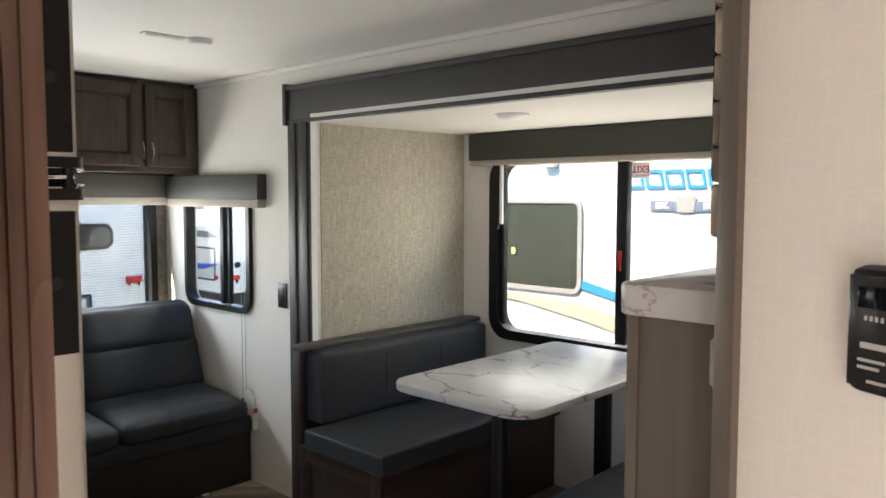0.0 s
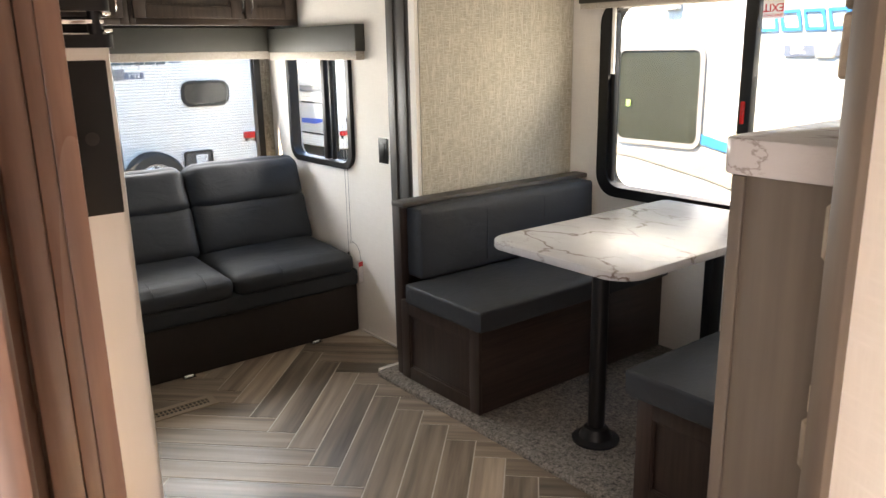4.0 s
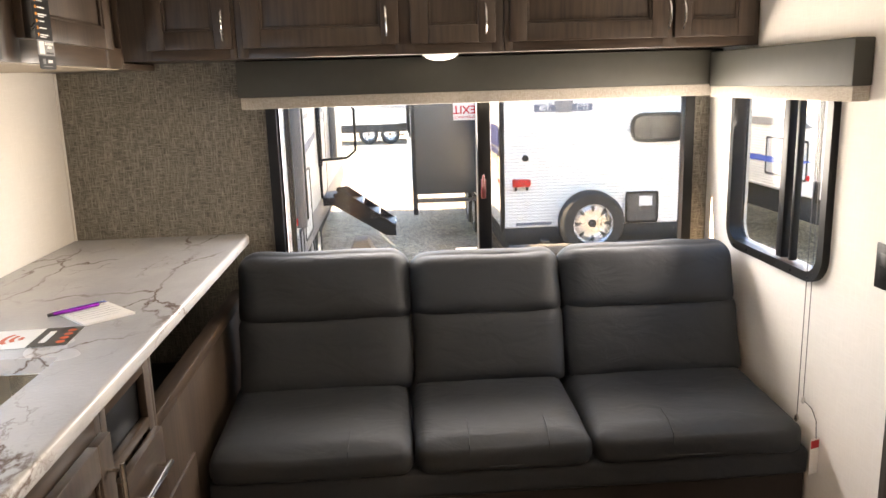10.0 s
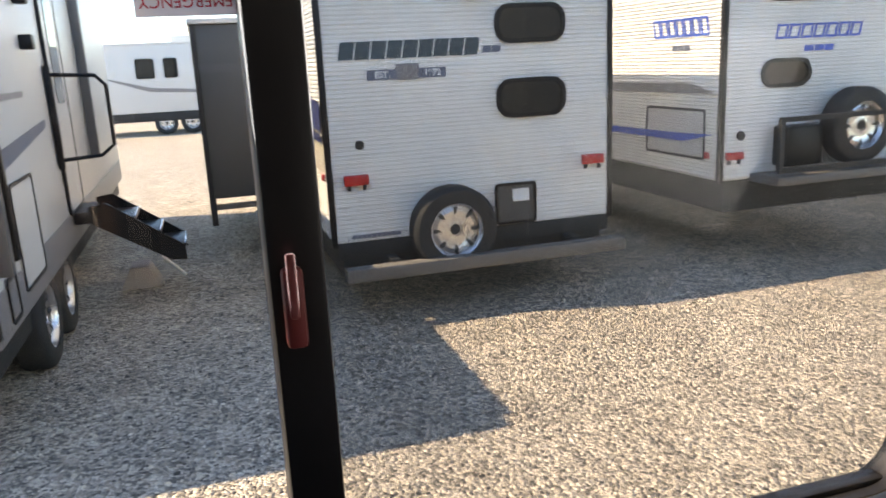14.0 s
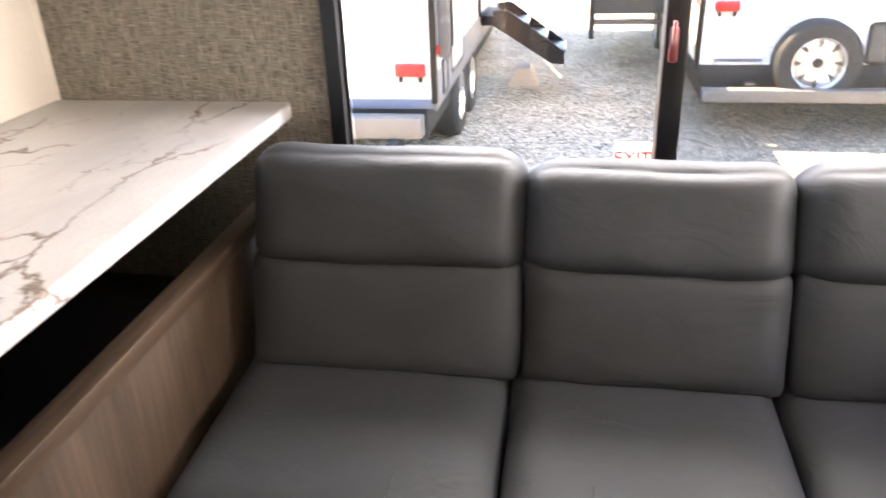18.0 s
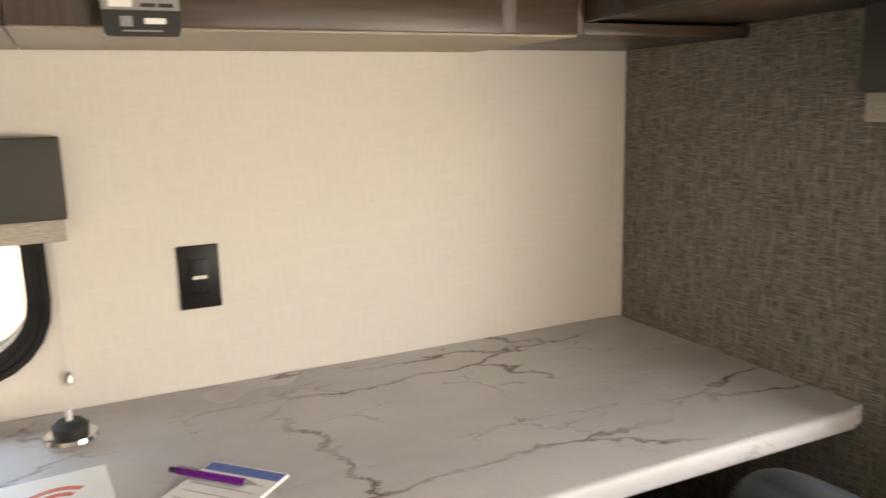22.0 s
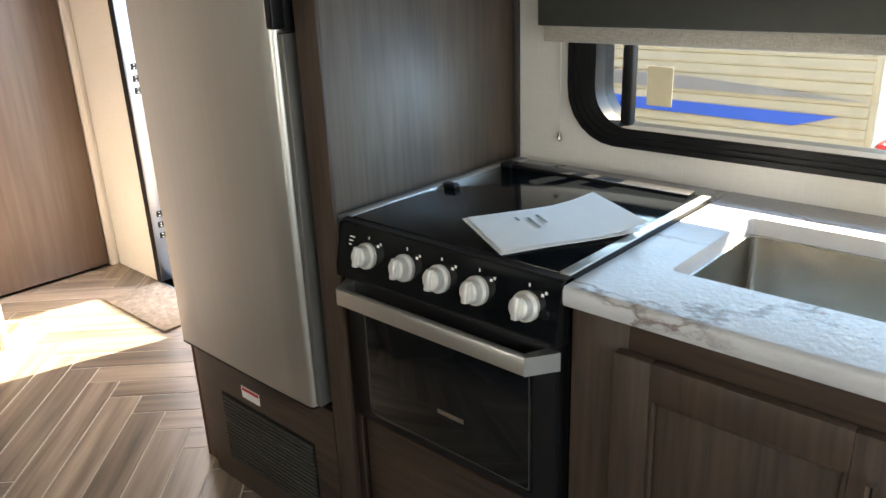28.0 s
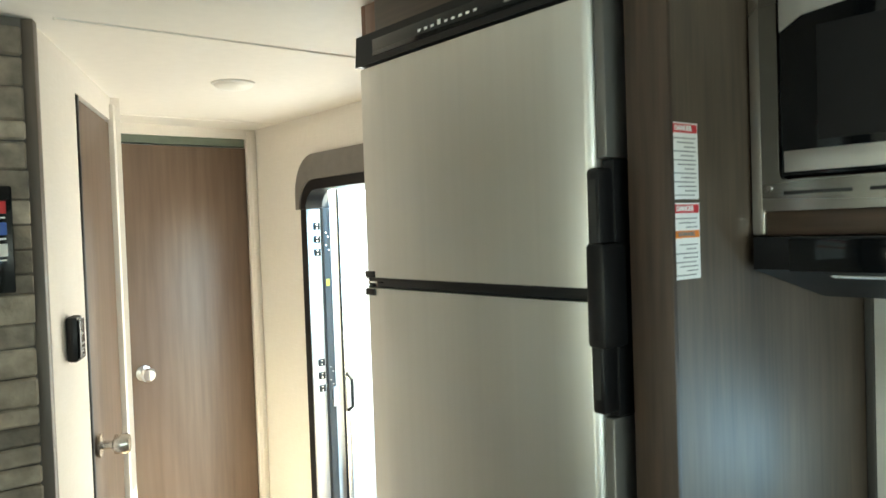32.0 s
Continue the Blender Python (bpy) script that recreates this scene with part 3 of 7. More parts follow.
# small side window
w = thing("window_2", (X1, 3.54, 0.82), "small black-framed sliding window with round corners", "window", kind="structure")
part("window_frame", ring(rounded(3.222, 3.853, 0.828, 1.44, 0.085), rounded(3.252, 3.828, 0.857, 1.41, 0.06), "x", X1 - 0.022, X1 + 0.032), BLACK, w)
part("post", box(X1 - 0.01, X1 + 0.03, 3.475, 3.51, 0.86, 1.41, 0.004), BLACK, w)
part("sash_stile", box(X1 - 0.002, X1 + 0.02, 3.43, 3.445, 0.86, 1.41, 0.003), BLACK, w)
pane("pane", box(X1 + 0.02, X1 + 0.024, 3.26, 3.48, 0.865, 1.41), w)
pane("pane", box(X1 + 0.02, X1 + 0.024, 3.505, 3.82, 0.865, 1.41), w)
for i in range(6):
    part("screw", lathe([(0.004, 0), (0.003, 0.002)], (X1 - 0.024, 3.29 + 0.098 * i, 0.842), "x", 8), CHROME, w)
# dinette window
w = thing("window_3", (XS, 1.72, 0.72), "wide black-framed dinette window with two panes", "window", kind="structure")
part("window_frame", ring(rounded(0.96, 2.487, 0.695, 1.60, 0.11), rounded(1.00, 2.432, 0.742, 1.565, 0.085), "x", XS - 0.022, XS + T + 0.01), BLACK, w)
part("post", box(XS - 0.012, XS + 0.03, 1.715, 1.768, 0.75, 1.57, 0.004), BLACK, w)
part("sash_stile", box(XS - 0.006, XS + 0.02, 2.405, 2.43, 0.76, 1.56, 0.003), BLACK, w)
pane("pane", box(XS + 0.02, XS + 0.024, 1.76, 2.43, 0.76, 1.56), w)
pane("pane", box(XS + 0.02, XS + 0.024, 1.01, 1.72, 0.76, 1.56), w)
part("latch", box(XS - 0.025, XS - 0.012, 1.735, 1.752, 1.08, 1.17, 0.004), RED, w, "red plastic latch")
exit_sticker(w, "-x", XS + 0.012, 1.665, 0.81, 0)
exit_sticker(w, "-x", XS + 0.012, 1.665, 1.52, 180)
# kitchen window
w = thing("window_4", (X0, 2.28, 0.94), "long low black-framed kitchen window", "window", kind="structure")
part("window_frame", ring(rounded(1.658, 2.902, 0.963, 1.315, 0.130), rounded(1.733, 2.866, 1.008, 1.275, 0.090), "x", X0 - T - 0.01, X0 + 0.022), BLACK, w)
for k in range(3):
    e = 0.012 + 0.016 * k
    part("inner_lip", ring(rounded(1.658 + e, 2.902 - e * 0.6, 0.963 + e * 0.75, 1.315 - e, 0.130 - e * 0.7), rounded(1.664 + e, 2.898 - e * 0.6, 0.968 + e * 0.75, 1.310 - e, 0.126 - e * 0.7), "x", X0 + 0.021, X0 + 0.028 - 0.002 * k), BLACK, w)
part("post", box(X0 - 0.03, X0 - 0.005, 1.786, 1.812, 0.985, 1.28, 0.003), BLACK, w)
pane("pane", box(X0 - 0.024, X0 - 0.020, 1.71, 2.87, 0.98, 1.28), w)
part("rating_label", box(X0 - 0.018, X0 - 0.0165, 1.845, 1.905, 1.058, 1.145), material("cream_label", (0.75, 0.66, 0.45), 0.5, vary=0.05, bump=0), w, "cream paper rating label")


# ---- valances over the windows ----
def valance(name, at, boxes, shades, label, cords):
    v = thing(name, at, label, "window valance")
    for k, b in enumerate(boxes):
        part("box", box(*b, 0.004), VALANCE, v)
    for k, b in enumerate(shades):
        part("shade", box(*b, 0.003), SHADE, v, "beige woven roller shade")
    for (x, y, z0, z1) in cords:
        part("cord", rod((x, y, z0), (x, y, z1), 0.0012, 5), WHITE if z0 > 0.9 else TRIM, v)
        part("bead", lathe([(0.002, -0.012), (0.007, -0.006), (0.006, 0.004), (0.002, 0.012)], (x, y, z0), "z", 10), NICKEL, v)
    return v


valance("valance", (1.1, YR, 1.36), [(0.278, 2.02, 3.976, YR - 0.003, 1.399, 1.522)], [(0.286, 1.985, 3.982, 3.997, 1.358, 1.399)], "charcoal fabric-covered valance with beige shade over rear window", [])
valance("valance", (X1, 3.5, 1.36), [(1.968, X1 - 0.003, 3.090, 3.972, 1.391, 1.511)], [(1.974, X1 - 0.004, 3.096, 3.972, 1.352, 1.391)], "charcoal fabric-covered valance with beige shade over side window", [(2.004, 3.268, 0.470, 1.36), (2.004, 3.296, 0.400, 1.36)])
dv = valance("valance", (XS, 1.7, 1.6), [(XS - 0.062, XS - 0.003, 0.90, 2.592, 1.586, 1.718)], [(XS - 0.056, XS - 0.004, 0.905, 2.586, 1.560, 1.586)], "charcoal fabric-covered valance over the dinette window", [])
valance("valance", (X0, 2.27, 1.2), [(X0 + 0.002, -0.325, 1.597, 2.942, 1.232, 1.362)], [(X0 + 0.004, -0.335, 1.607, 2.937, 1.196, 1.232)], "charcoal fabric-covered valance with beige shade over kitchen window", [(X0 + 0.012, 1.632, 0.966, 1.2), (X0 + 0.012, 2.915, 0.955, 1.2)])
part("cord_guide", box(XS - 0.040, XS - 0.030, 2.388, 2.406, 1.270, 1.563, 0.002), WHITE, dv, "white plastic cord guide")
v = thing("warning_tag", (2.006, 3.192, 0.270), "white paper warning tag hanging from the shade cord", "tag")
part("card", prism([(1.990, 3.1860), (2.021, 3.1960), (2.021, 3.1975), (1.990, 3.1875)], "z", 0.270, 0.382), PAPER, v)
part("red_band", prism([(1.991, 3.1850), (2.020, 3.1944), (2.020, 3.1957), (1.991, 3.1863)], "z", 0.352, 0.376), EXITRED, v)
part("string", tube([(2.008, 3.192, 0.380), (2.018, 3.215, 0.425), (2.019, 3.245, 0.452), (2.0, 3.272, 0.475)], 0.0012, 5), TRIM, v)


# ---- doors ----
def knob_y(parent, x, y, z, name="door_handle"):
    k = part(name, lathe([(0.031, 0), (0.031, 0.006), (0.012, 0.012), (0.011, 0.035), (0.026, 0.045), (0.029, 0.058), (0.022, 0.070), (0.004, 0.072)], (x, y, z), "y"), NICKEL, parent, "satin nickel knob")
    return k


d = thing("door_1", (-0.07, YE - 0.03, 0), "walnut-laminate bedroom door, closed, with satin nickel knob", "door", kind="structure")
part("leaf", box(-0.342, 0.197, YE - 0.045, YE - 0.012, 0.008, 1.905, 0.002), DOORWOOD, d)
knob_y(d, 0.131, YE - 0.012, 0.985)
structure("transom", box(-0.342, 0.197, YE - 0.045, YE - 0.02, 1.912, 1.945), material("green_grey_strip", (0.13, 0.16, 0.12), 0.6), "grey-green gap strip over the bedroom door")
bm = box(-0.383, -0.340, YE, YE + 0.014, 0, 1.972, 0.004)
box(0.195, 0.335, YE, YE + 0.014, 0, 1.972, 0.004, bm=bm)
box(-0.369, -0.355, YE + 0.014, YE + 0.020, 0, 1.96, 0.003, bm=bm)
structure("door_casing", bm, WALL, "cream door casing with a small bead")
d = thing("door_2", (0.5, -0.27, 0), "walnut-laminate bathroom door, closed, with satin nickel knob", "door", kind="structure")
part("leaf", slanted(0.425, SL - 0.02, -0.032, -0.004, 0.01, 1.90, 0.002), DOORWOOD, d)
part("edge_strip", slanted(0.405, 0.425, -0.03, 0.004, 0.0, 1.905, 0.002), BLACK, d)
part("jamb", slanted(SL - 0.02, SL + 0.035, -0.035, 0.012, 0, 1.96, 0.003), WALL, d, "cream door jamb")
kp = CA + U * 0.50
bm = lathe([(0.033, 0.0), (0.033, 0.006), (0.012, 0.010), (0.011, 0.034), (0.026, 0.040), (0.028, 0.070), (0.024, 0.078), (0.004, 0.08)], (0, 0, 0), "y")
m = Matrix(((U.x, N.x, 0, kp.x), (U.y, N.y, 0, kp.y), (0, 0, 1, 0.965), (0, 0, 0, 1)))
bmesh.ops.transform(bm, matrix=m, verts=bm.verts)
bmesh.ops.recalc_face_normals(bm, faces=bm.faces[:])
part("door_handle", bm, NICKEL, d, "satin nickel knob")
# entry door, standing open outside
d = thing("door_3", (X0, -0.27, 0), "white entry door standing open with black frame and hinges", "door", kind="structure")
part("frame", ring(rounded(-0.635, 0.085, -0.02, 1.735, (0.0, 0.0, 0.11, 0.11)), rounded(-0.595, 0.055, 0.012, 1.695, (0.0, 0.0, 0.085, 0.085)), "x", X0 - T - 0.012, X0 + 0.010), BLACK, d)
part("head_trim", ring(rounded(-0.665, 0.115, 1.62, 1.832, (0.0, 0.0, 0.15, 0.15)), rounded(-0.634, 0.084, 1.621, 1.734, (0.0, 0.0, 0.11, 0.11)), "x", X0 + 0.001, X0 + 0.016), material("grey_trim", (0.16, 0.15, 0.14), 0.5), d, "grey moulded trim over the door")
leaf = part("leaf", box(-1.085, X0 - 0.062, -0.648, -0.610, 0.03, 1.70, 0.006), material("door_skin", (0.72, 0.72, 0.70), 0.35), d)
part("seal", box(X0 - 0.102, X0 - 0.069, -0.610, -0.602, 0.02, 1.69, 0.003), TRIM, leaf, "dark rubber door seal")
part("jamb", box(X0 - 0.052, X0 + 0.009, -0.5955, -0.590, 0.013, 1.62, 0.002), material("satin_aluminium", (0.45, 0.45, 0.46), 0.3, 1.0, vary=0.05, bump=0), d, "satin aluminium door jamb")
sc = part("screen_frame", box(X0 - 0.150, X0 - 0.131, -0.600, -0.580, 0.03, 1.70, 0.004), BLACK, d, "dark screen-door stile")
part("screen_stile", box(X0 - 0.152, X0 - 0.129, -0.5795, -0.575, 0.03, 1.70, 0.002), NICKEL, sc)
for z in (1.552, 1.008, 0.340):
    for k in range(3):
        part("hinge", box(X0 - 0.047, X0 - 0.018, -0.590, -0.586, z - 0.052 * k - 0.014, z - 0.052 * k + 0.014, 0.0015), BLACK, d, "black hinge leaf with bright screws")
        part("hinge_barrel", rod((X0 - 0.056, -0.598, z - 0.052 * k - 0.026), (X0 - 0.056, -0.598, z - 0.052 * k + 0.014), 0.006, 10), BLACK, d)
        for s in (-1, 1):
            part("screw", lathe([(0.004, 0), (0.003, 0.002), (0.0005, 0.002)], (X0 - 0.032, -0.586, z - 0.052 * k + 0.007 * s), "y", 8), CHROME, d)
            if k < 2:
                part("screw", lathe([(0.004, 0), (0.003, 0.002), (0.0005, 0.002)], (X0 - 0.085 + 0.005 * s, -0.602, z - 0.035 - 0.052 * k + 0.009 * s), "y", 8), CHROME, d)
part("door_handle", tube([(X0 - 0.14, -0.575, 0.80), (X0 - 0.14, -0.54, 0.82), (X0 - 0.14, -0.54, 0.93), (X0 - 0.14, -0.575, 0.95)], 0.007), BLACK, d, "black screen-door grip")
part("keeper", box(X0 - 0.12, X0 - 0.085, -0.602, -0.594, 0.82, 0.90, 0.002), WHITE, d)
part("warning_label", box(X0 - 0.090, X0 - 0.075, -0.602, -0.601, 1.310, 1.338), material("yellow_label", (0.75, 0.60, 0.05), 0.5), d, "small yellow label")
structure("threshold", box(X0 - T, X0 + 0.02, -0.595, 0.055, -0.004, 0.012, 0.003), CHROME, "aluminium door threshold")
m = thing("entry_mat", (-0.24, -0.35, 0), "speckled tan doormat on plank floor by entry", "doormat")
part("mat_body", box(-0.37, -0.11, -0.62, -0.10, 0.001, 0.010, 0.004), material("tan_mat", (0.36, 0.29, 0.22), 0.95, vary=0.6, grain=240, stain=40, bump=0.9, dist=0.006), m)

# thermostat on the slanting wall
t = thing("thermostat", (0.69, 0.17, 1.25), "black plastic wall thermostat with small white dial marks", "thermostat")
part("body", slanted(0.165, 0.225, 0.001, 0.030, 1.245, 1.352, 0.010), BLACK, t)
part("face", slanted(0.170, 0.220, 0.030, 0.033, 1.252, 1.345, 0.004), material("black_face", (0.02, 0.02, 0.02), 0.25), t)
part("window", slanted(0.180, 0.210, 0.033, 0.0345, 1.318, 1.336, 0.003), DARKGLASS, t)
for k in range(4):
    part("mark", slanted(0.186 + 0.005 * k, 0.1885 + 0.005 * k, 0.033, 0.0336, 1.308, 1.312), KEYGREY, t)
part("name_bar", slanted(0.183, 0.210, 0.033, 0.0336, 1.285, 1.290), KEYGREY, t)
for k in range(2):
    part("text_line", slanted(0.181, 0.206 - 0.005 * k, 0.033, 0.0336, 1.274 - 0.006 * k, 1.2765 - 0.006 * k), KEYGREY, t)
part("text_line", slanted(0.190, 0.208, 0.033, 0.0336, 1.257, 1.2595), KEYGREY, t)
# black electric plates
def plate(name, m, label, usb=False):
    o = thing(name, m.translation, label, "outlet")
    for nm, b, mat, z in (("plate", (-0.036, 0.036, -0.058, 0.058, 0.0005, 0.006), BLACK, 0.004), ("insert", (-0.017, 0.017, -0.034, 0.034, 0.006, 0.009), BLACK, 0.002)):
        own = box(*b, z)
        bmesh.ops.transform(own, matrix=m, verts=own.verts)
        part(nm, own, mat, o)
    for s in (-1, 1):
        for u in (-0.006, 0.006):
            own = box(u - 0.001, u + 0.001, s * 0.02 - 0.005, s * 0.02 + 0.005, 0.009, 0.0093)
            bmesh.ops.transform(own, matrix=m, verts=own.verts)
            part("slot", own, RUBBER, o)
    own = box(-0.012, 0.012, -0.003, 0.003, 0.009, 0.0098)
    bmesh.ops.transform(own, matrix=m, verts=own.verts)
    part("test_button", own, WHITE if usb else BLACK, o)


plate("outlet", facing("-x", X1 - 0.0005, 2.974, 0.947), "black outlet plate on cream wall")
plate("outlet", facing("+x", X0 + 0.0005, 3.142, 1.103), "black outlet plate with white test button above counter", True)


# ---- seating ----
def cushion(x0, x1, y0, y1, z0, z1, r, puff=0.0, front=0.0, cuts=9, seed=0, wrinkle=0.0):
    """A stuffed block with round edges; puff lifts the middle of its top, front bulges the face at y0."""
    own = bmesh.new()
    bmesh.ops.create_grid(own, x_segments=1, y_segments=1)
    own.clear()
    bmesh.ops.create_cube(own, size=2)
    bmesh.ops.subdivide_edges(own, edges=own.edges[:], cuts=cuts, use_grid_fill=True)
    h = Vector(((x1 - x0) / 2, (y1 - y0) / 2, (z1 - z0) / 2))
    c = Vector(((x0 + x1) / 2, (y0 + y1) / 2, (z0 + z1) / 2))
    for v in own.verts:
        n = v.co.copy()
        p = Vector([math.copysign(abs(q) ** 0.8, q) * e for q, e in zip(n, h)])
        q = Vector([max(-(e - r), min(e - r, a)) for a, e in zip(p, h)])
        d = p - q
        if d.length > 1e-6:
            p = q + d.normalized() * r
        if n.z > 0:
            p.z += puff * (1 - n.x ** 4) * (1 - n.y ** 4) * n.z
        if n.y < 0:
            p.y += front * (1 - n.x ** 4) * (1 - n.z ** 4) * n.y
        if wrinkle:
            p += wrinkle * noise.noise_vector(Vector((p.x * 9, p.y * 9, p.z * 9 + seed * 7.3)))
        v.co = p + c
    return own


def tilted(bm, y, z, degrees):
    bmesh.ops.rotate(bm, verts=bm.verts, cent=(0, y, z), matrix=Matrix.Rotation(radians(degrees), 3, "X"))
    return bm


SKIRT = material("black_sofa_skirt", (0.018, 0.012, 0.010), 0.6, vary=0.15, bump=0.1)
s = thing("sofa", (1.12, 3.65, 0), "dark grey vinyl three-seat sofa with black base under rear window", "sofa")
part("base", box(0.25, 2.012, 3.245, 4.0, 0.0, 0.255, 0.006), SKIRT, s, "black sofa base")
part("front_rail", cushion(0.245, 2.012, 3.222, 3.34, 0.245, 0.335, 0.02, front=0.006), VINYL, s)
seams = (0.245, 0.834, 1.358, 1.992)
backs = (0.265, 0.850, 1.374, 1.992)
for k in range(3):
    seat = part("seat_cushion", tilted(cushion(seams[k] + 0.003, seams[k + 1] - 0.003, 3.203, 3.80, 0.318, 0.420, 0.040, 0.012, 0.008, 13, k, 0.004), 3.2, 0.41, 2.5), VINYL, s)
    part("piping", tube([(seams[k] + 0.03, 3.212, 0.352), ((seams[k] + seams[k + 1]) / 2, 3.199, 0.350), (seams[k + 1] - 0.03, 3.212, 0.352)], 0.0025, 6), VINYL, seat)
    for f in ((0.68,), (0.30, 0.74), (0.36,))[k]:
        x = seams[k] + (seams[k + 1] - seams[k]) * f
        part("seam", tube([(x, 3.196, 0.385), (x, 3.206, 0.418), (x + 0.004, 3.26, 0.436), (x + 0.006, 3.33, 0.440)], 0.0016, 6), VINYL, seat)
    lower = tilted(cushion(backs[k] + 0.003, backs[k + 1] - 0.003, 3.612, 3.80, 0.430, 0.692, 0.030, 0.0, 0.020, 11, k + 4, 0.005), 3.62, 0.43, -20)
    lo = part("back_cushion", lower, VINYL, s)
    upper = tilted(cushion(backs[k] - 0.004, backs[k + 1] + 0.004, 3.600, 3.775, 0.646, (0.915, 0.893, 0.898)[k], 0.066, 0.004, 0.022, 17, k + 8, 0.006), 3.62, 0.43, -20)
    part("head_roll", upper, VINYL, lo)
for x in (1.115, 1.754):
    h = part("floor_hinge", box(x - 0.028, x + 0.028, 3.215, 3.243, 0.0005, 0.004, 0.001), CHROME, s, "small chrome floor hinge")
    part("pin", rod((x - 0.02, 3.238, 0.007), (x + 0.02, 3.238, 0.007), 0.005, 8), CHROME, h)


def shaker(axis, at, u0, u1, v0, v1, parent, name, mat, out=1, t=0.020, rail=0.058, panelmat=None):
    """A shaker door or panel: four framing members round a recessed panel. axis is the way it faces."""
    a, b = at, at + out * t
    mid = at + out * t * 0.35

    def bx(p, q, r, s_, d0, d1, bev):
        d0, d1 = min(d0, d1), max(d0, d1)
        return box(d0, d1, p, q, r, s_, bev) if axis == "x" else box(p, q, d0, d1, r, s_, bev)

    door = part(name, bx(u0 + rail - 0.002, u1 - rail + 0.002, v0 + rail - 0.002, v1 - rail + 0.002, a, mid, 0.001), panelmat or mat, parent)
    part("stile", bx(u0, u0 + rail, v0, v1, a, b, 0.002), mat, door)
    part("stile", bx(u1 - rail, u1, v0, v1, a, b, 0.002), mat, door)
    part("rail", bx(u0 + rail, u1 - rail, v0, v0 + rail, a, b, 0.002), mat, door)
    part("rail", bx(u0 + rail, u1 - rail, v1 - rail, v1, a, b, 0.002), mat, door)
    e = at + out * t * 0.75
    p0, p1, q0, q1 = u0 + rail, u1 - rail, v0 + rail, v1 - rail
    for c in ((p0, p0 + 0.008, q0, q1), (p1 - 0.008, p1, q0, q1), (p0 + 0.008, p1 - 0.008, q0, q0 + 0.008), (p0 + 0.008, p1 - 0.008, q1 - 0.008, q1)):
        part("bead", bx(*c, mid, e, 0.002), mat, door)
    return door


def bench(name, y_edge, y_back, label, sections):
    """A dinette bench: y_edge is the open side of the seat, y_back the wall side."""
    sgn = 1 if y_back > y_edge else -1

    def by(a, b):
        p, q = y_edge + sgn * a, y_edge + sgn * b
        return (min(p, q), max(p, q))

    d = abs(y_back - y_edge)
    o = thing(name, (2.35, (y_edge + y_back) / 2, ZS0), label, "bench", "dinette benches")
    part("base", box(1.840, XS - 0.004, *by(0.042, d - 0.004), ZS0, 0.372, 0.003), SHADEDWOODX, o)
    if name == "dinette_bench":
        lo, hi = by(0.038, d - 0.055)
        shaker("x", 1.840, lo, hi, ZS0 + 0.002, 0.372, o, "end_panel", SHADEDWOOD, -1, 0.016, 0.055)
    part("side_post", box(1.833, 1.872, *by(d - 0.055, d - 0.006), ZS0, 0.770, 0.003), SHADEDWOOD, o)
    part("back_board", box(1.863, XS - 0.004, *by(d - 0.030, d - 0.006), 0.385, 0.770, 0.002), SHADEDWOODX, o)
    part("top_rail", box(1.828, XS - 0.004, *by(d - 0.085, d - 0.002), 0.768, 0.789, 0.004), TRIM, o)
    lo, hi = by(0.0, d - 0.115)
    seat = part("seat_cushion", cushion(1.801, XS - 0.01, lo, hi, 0.371, 0.461, 0.016, 0.006, 0.0, 13, 2, 0.002), VINYL, o)
    part("piping", tube([(1.810, lo + 0.004 if sgn > 0 else hi - 0.004, 0.450), (XS - 0.02, lo + 0.004 if sgn > 0 else hi - 0.004, 0.450)], 0.0025, 6), VINYL, seat)
    lo, hi = by(d - 0.155, d - 0.035)
    w3 = (XS - 0.03 - 1.869) / sections
    back = part("back_cushion", cushion(1.869, XS - 0.03, lo, hi, 0.462, 0.768, 0.022, 0.004, 0.008 if sgn > 0 else 0.0, 17, 5, 0.0025), VINYL, o)
    face = lo if sgn > 0 else hi
    for k in range(1, sections):
        x = 1.869 + w3 * k
        part("seam", tube([(x, face - sgn * 0.0065, 0.50), (x, face - sgn * 0.0085, 0.60), (x, face - sgn * 0.0070, 0.72), (x, face + sgn * 0.004, 0.762)], 0.0022, 6), VINYL, back)
    return o


bench("dinette_bench", 2.044, 2.642, "dark grey vinyl dinette bench with dark wood base", 3)
bench("dinette_bench", 1.389, 0.720, "dark grey vinyl dinette bench with seat beside the table", 3)

# dinette table
t = thing("dinette_table", (2.3, 1.72, ZS0), "white marble-patterned dinette table on black steel pedestal", "table")
top = prism(rounded(1.798, 2.85, 1.395, 2.028, (0.10, 0.04, 0.04, 0.10), 8), "z", 0.715, 0.745)
bmesh.ops.bevel(top, geom=[e for e in top.edges if abs(e.verts[0].co.z - e.verts[1].co.z) < 1e-6], offset=0.006, segments=2, affect="EDGES", profile=0.5)
part("tabletop", top, MARBLE, t)
part("pole", rod((2.03, 1.68, ZS0), (2.03, 1.68, 0.715), 0.030, 20), BLACK, t)
part("floor_flange", lathe([(0.085, 0.0), (0.085, 0.008), (0.060, 0.016), (0.042, 0.05), (0.032, 0.055)], (2.03, 1.68, ZS0), "z", 28), BLACK, t, "black steel floor flange")
for k in range(6):
    a = k * math.pi / 3 + 0.3
    part("screw", lathe([(0.005, 0), (0.004, 0.003)], (2.03 + 0.072 * math.cos(a), 1.68 + 0.072 * math.sin(a), ZS0 + 0.008), "z", 8), CHROME, t)
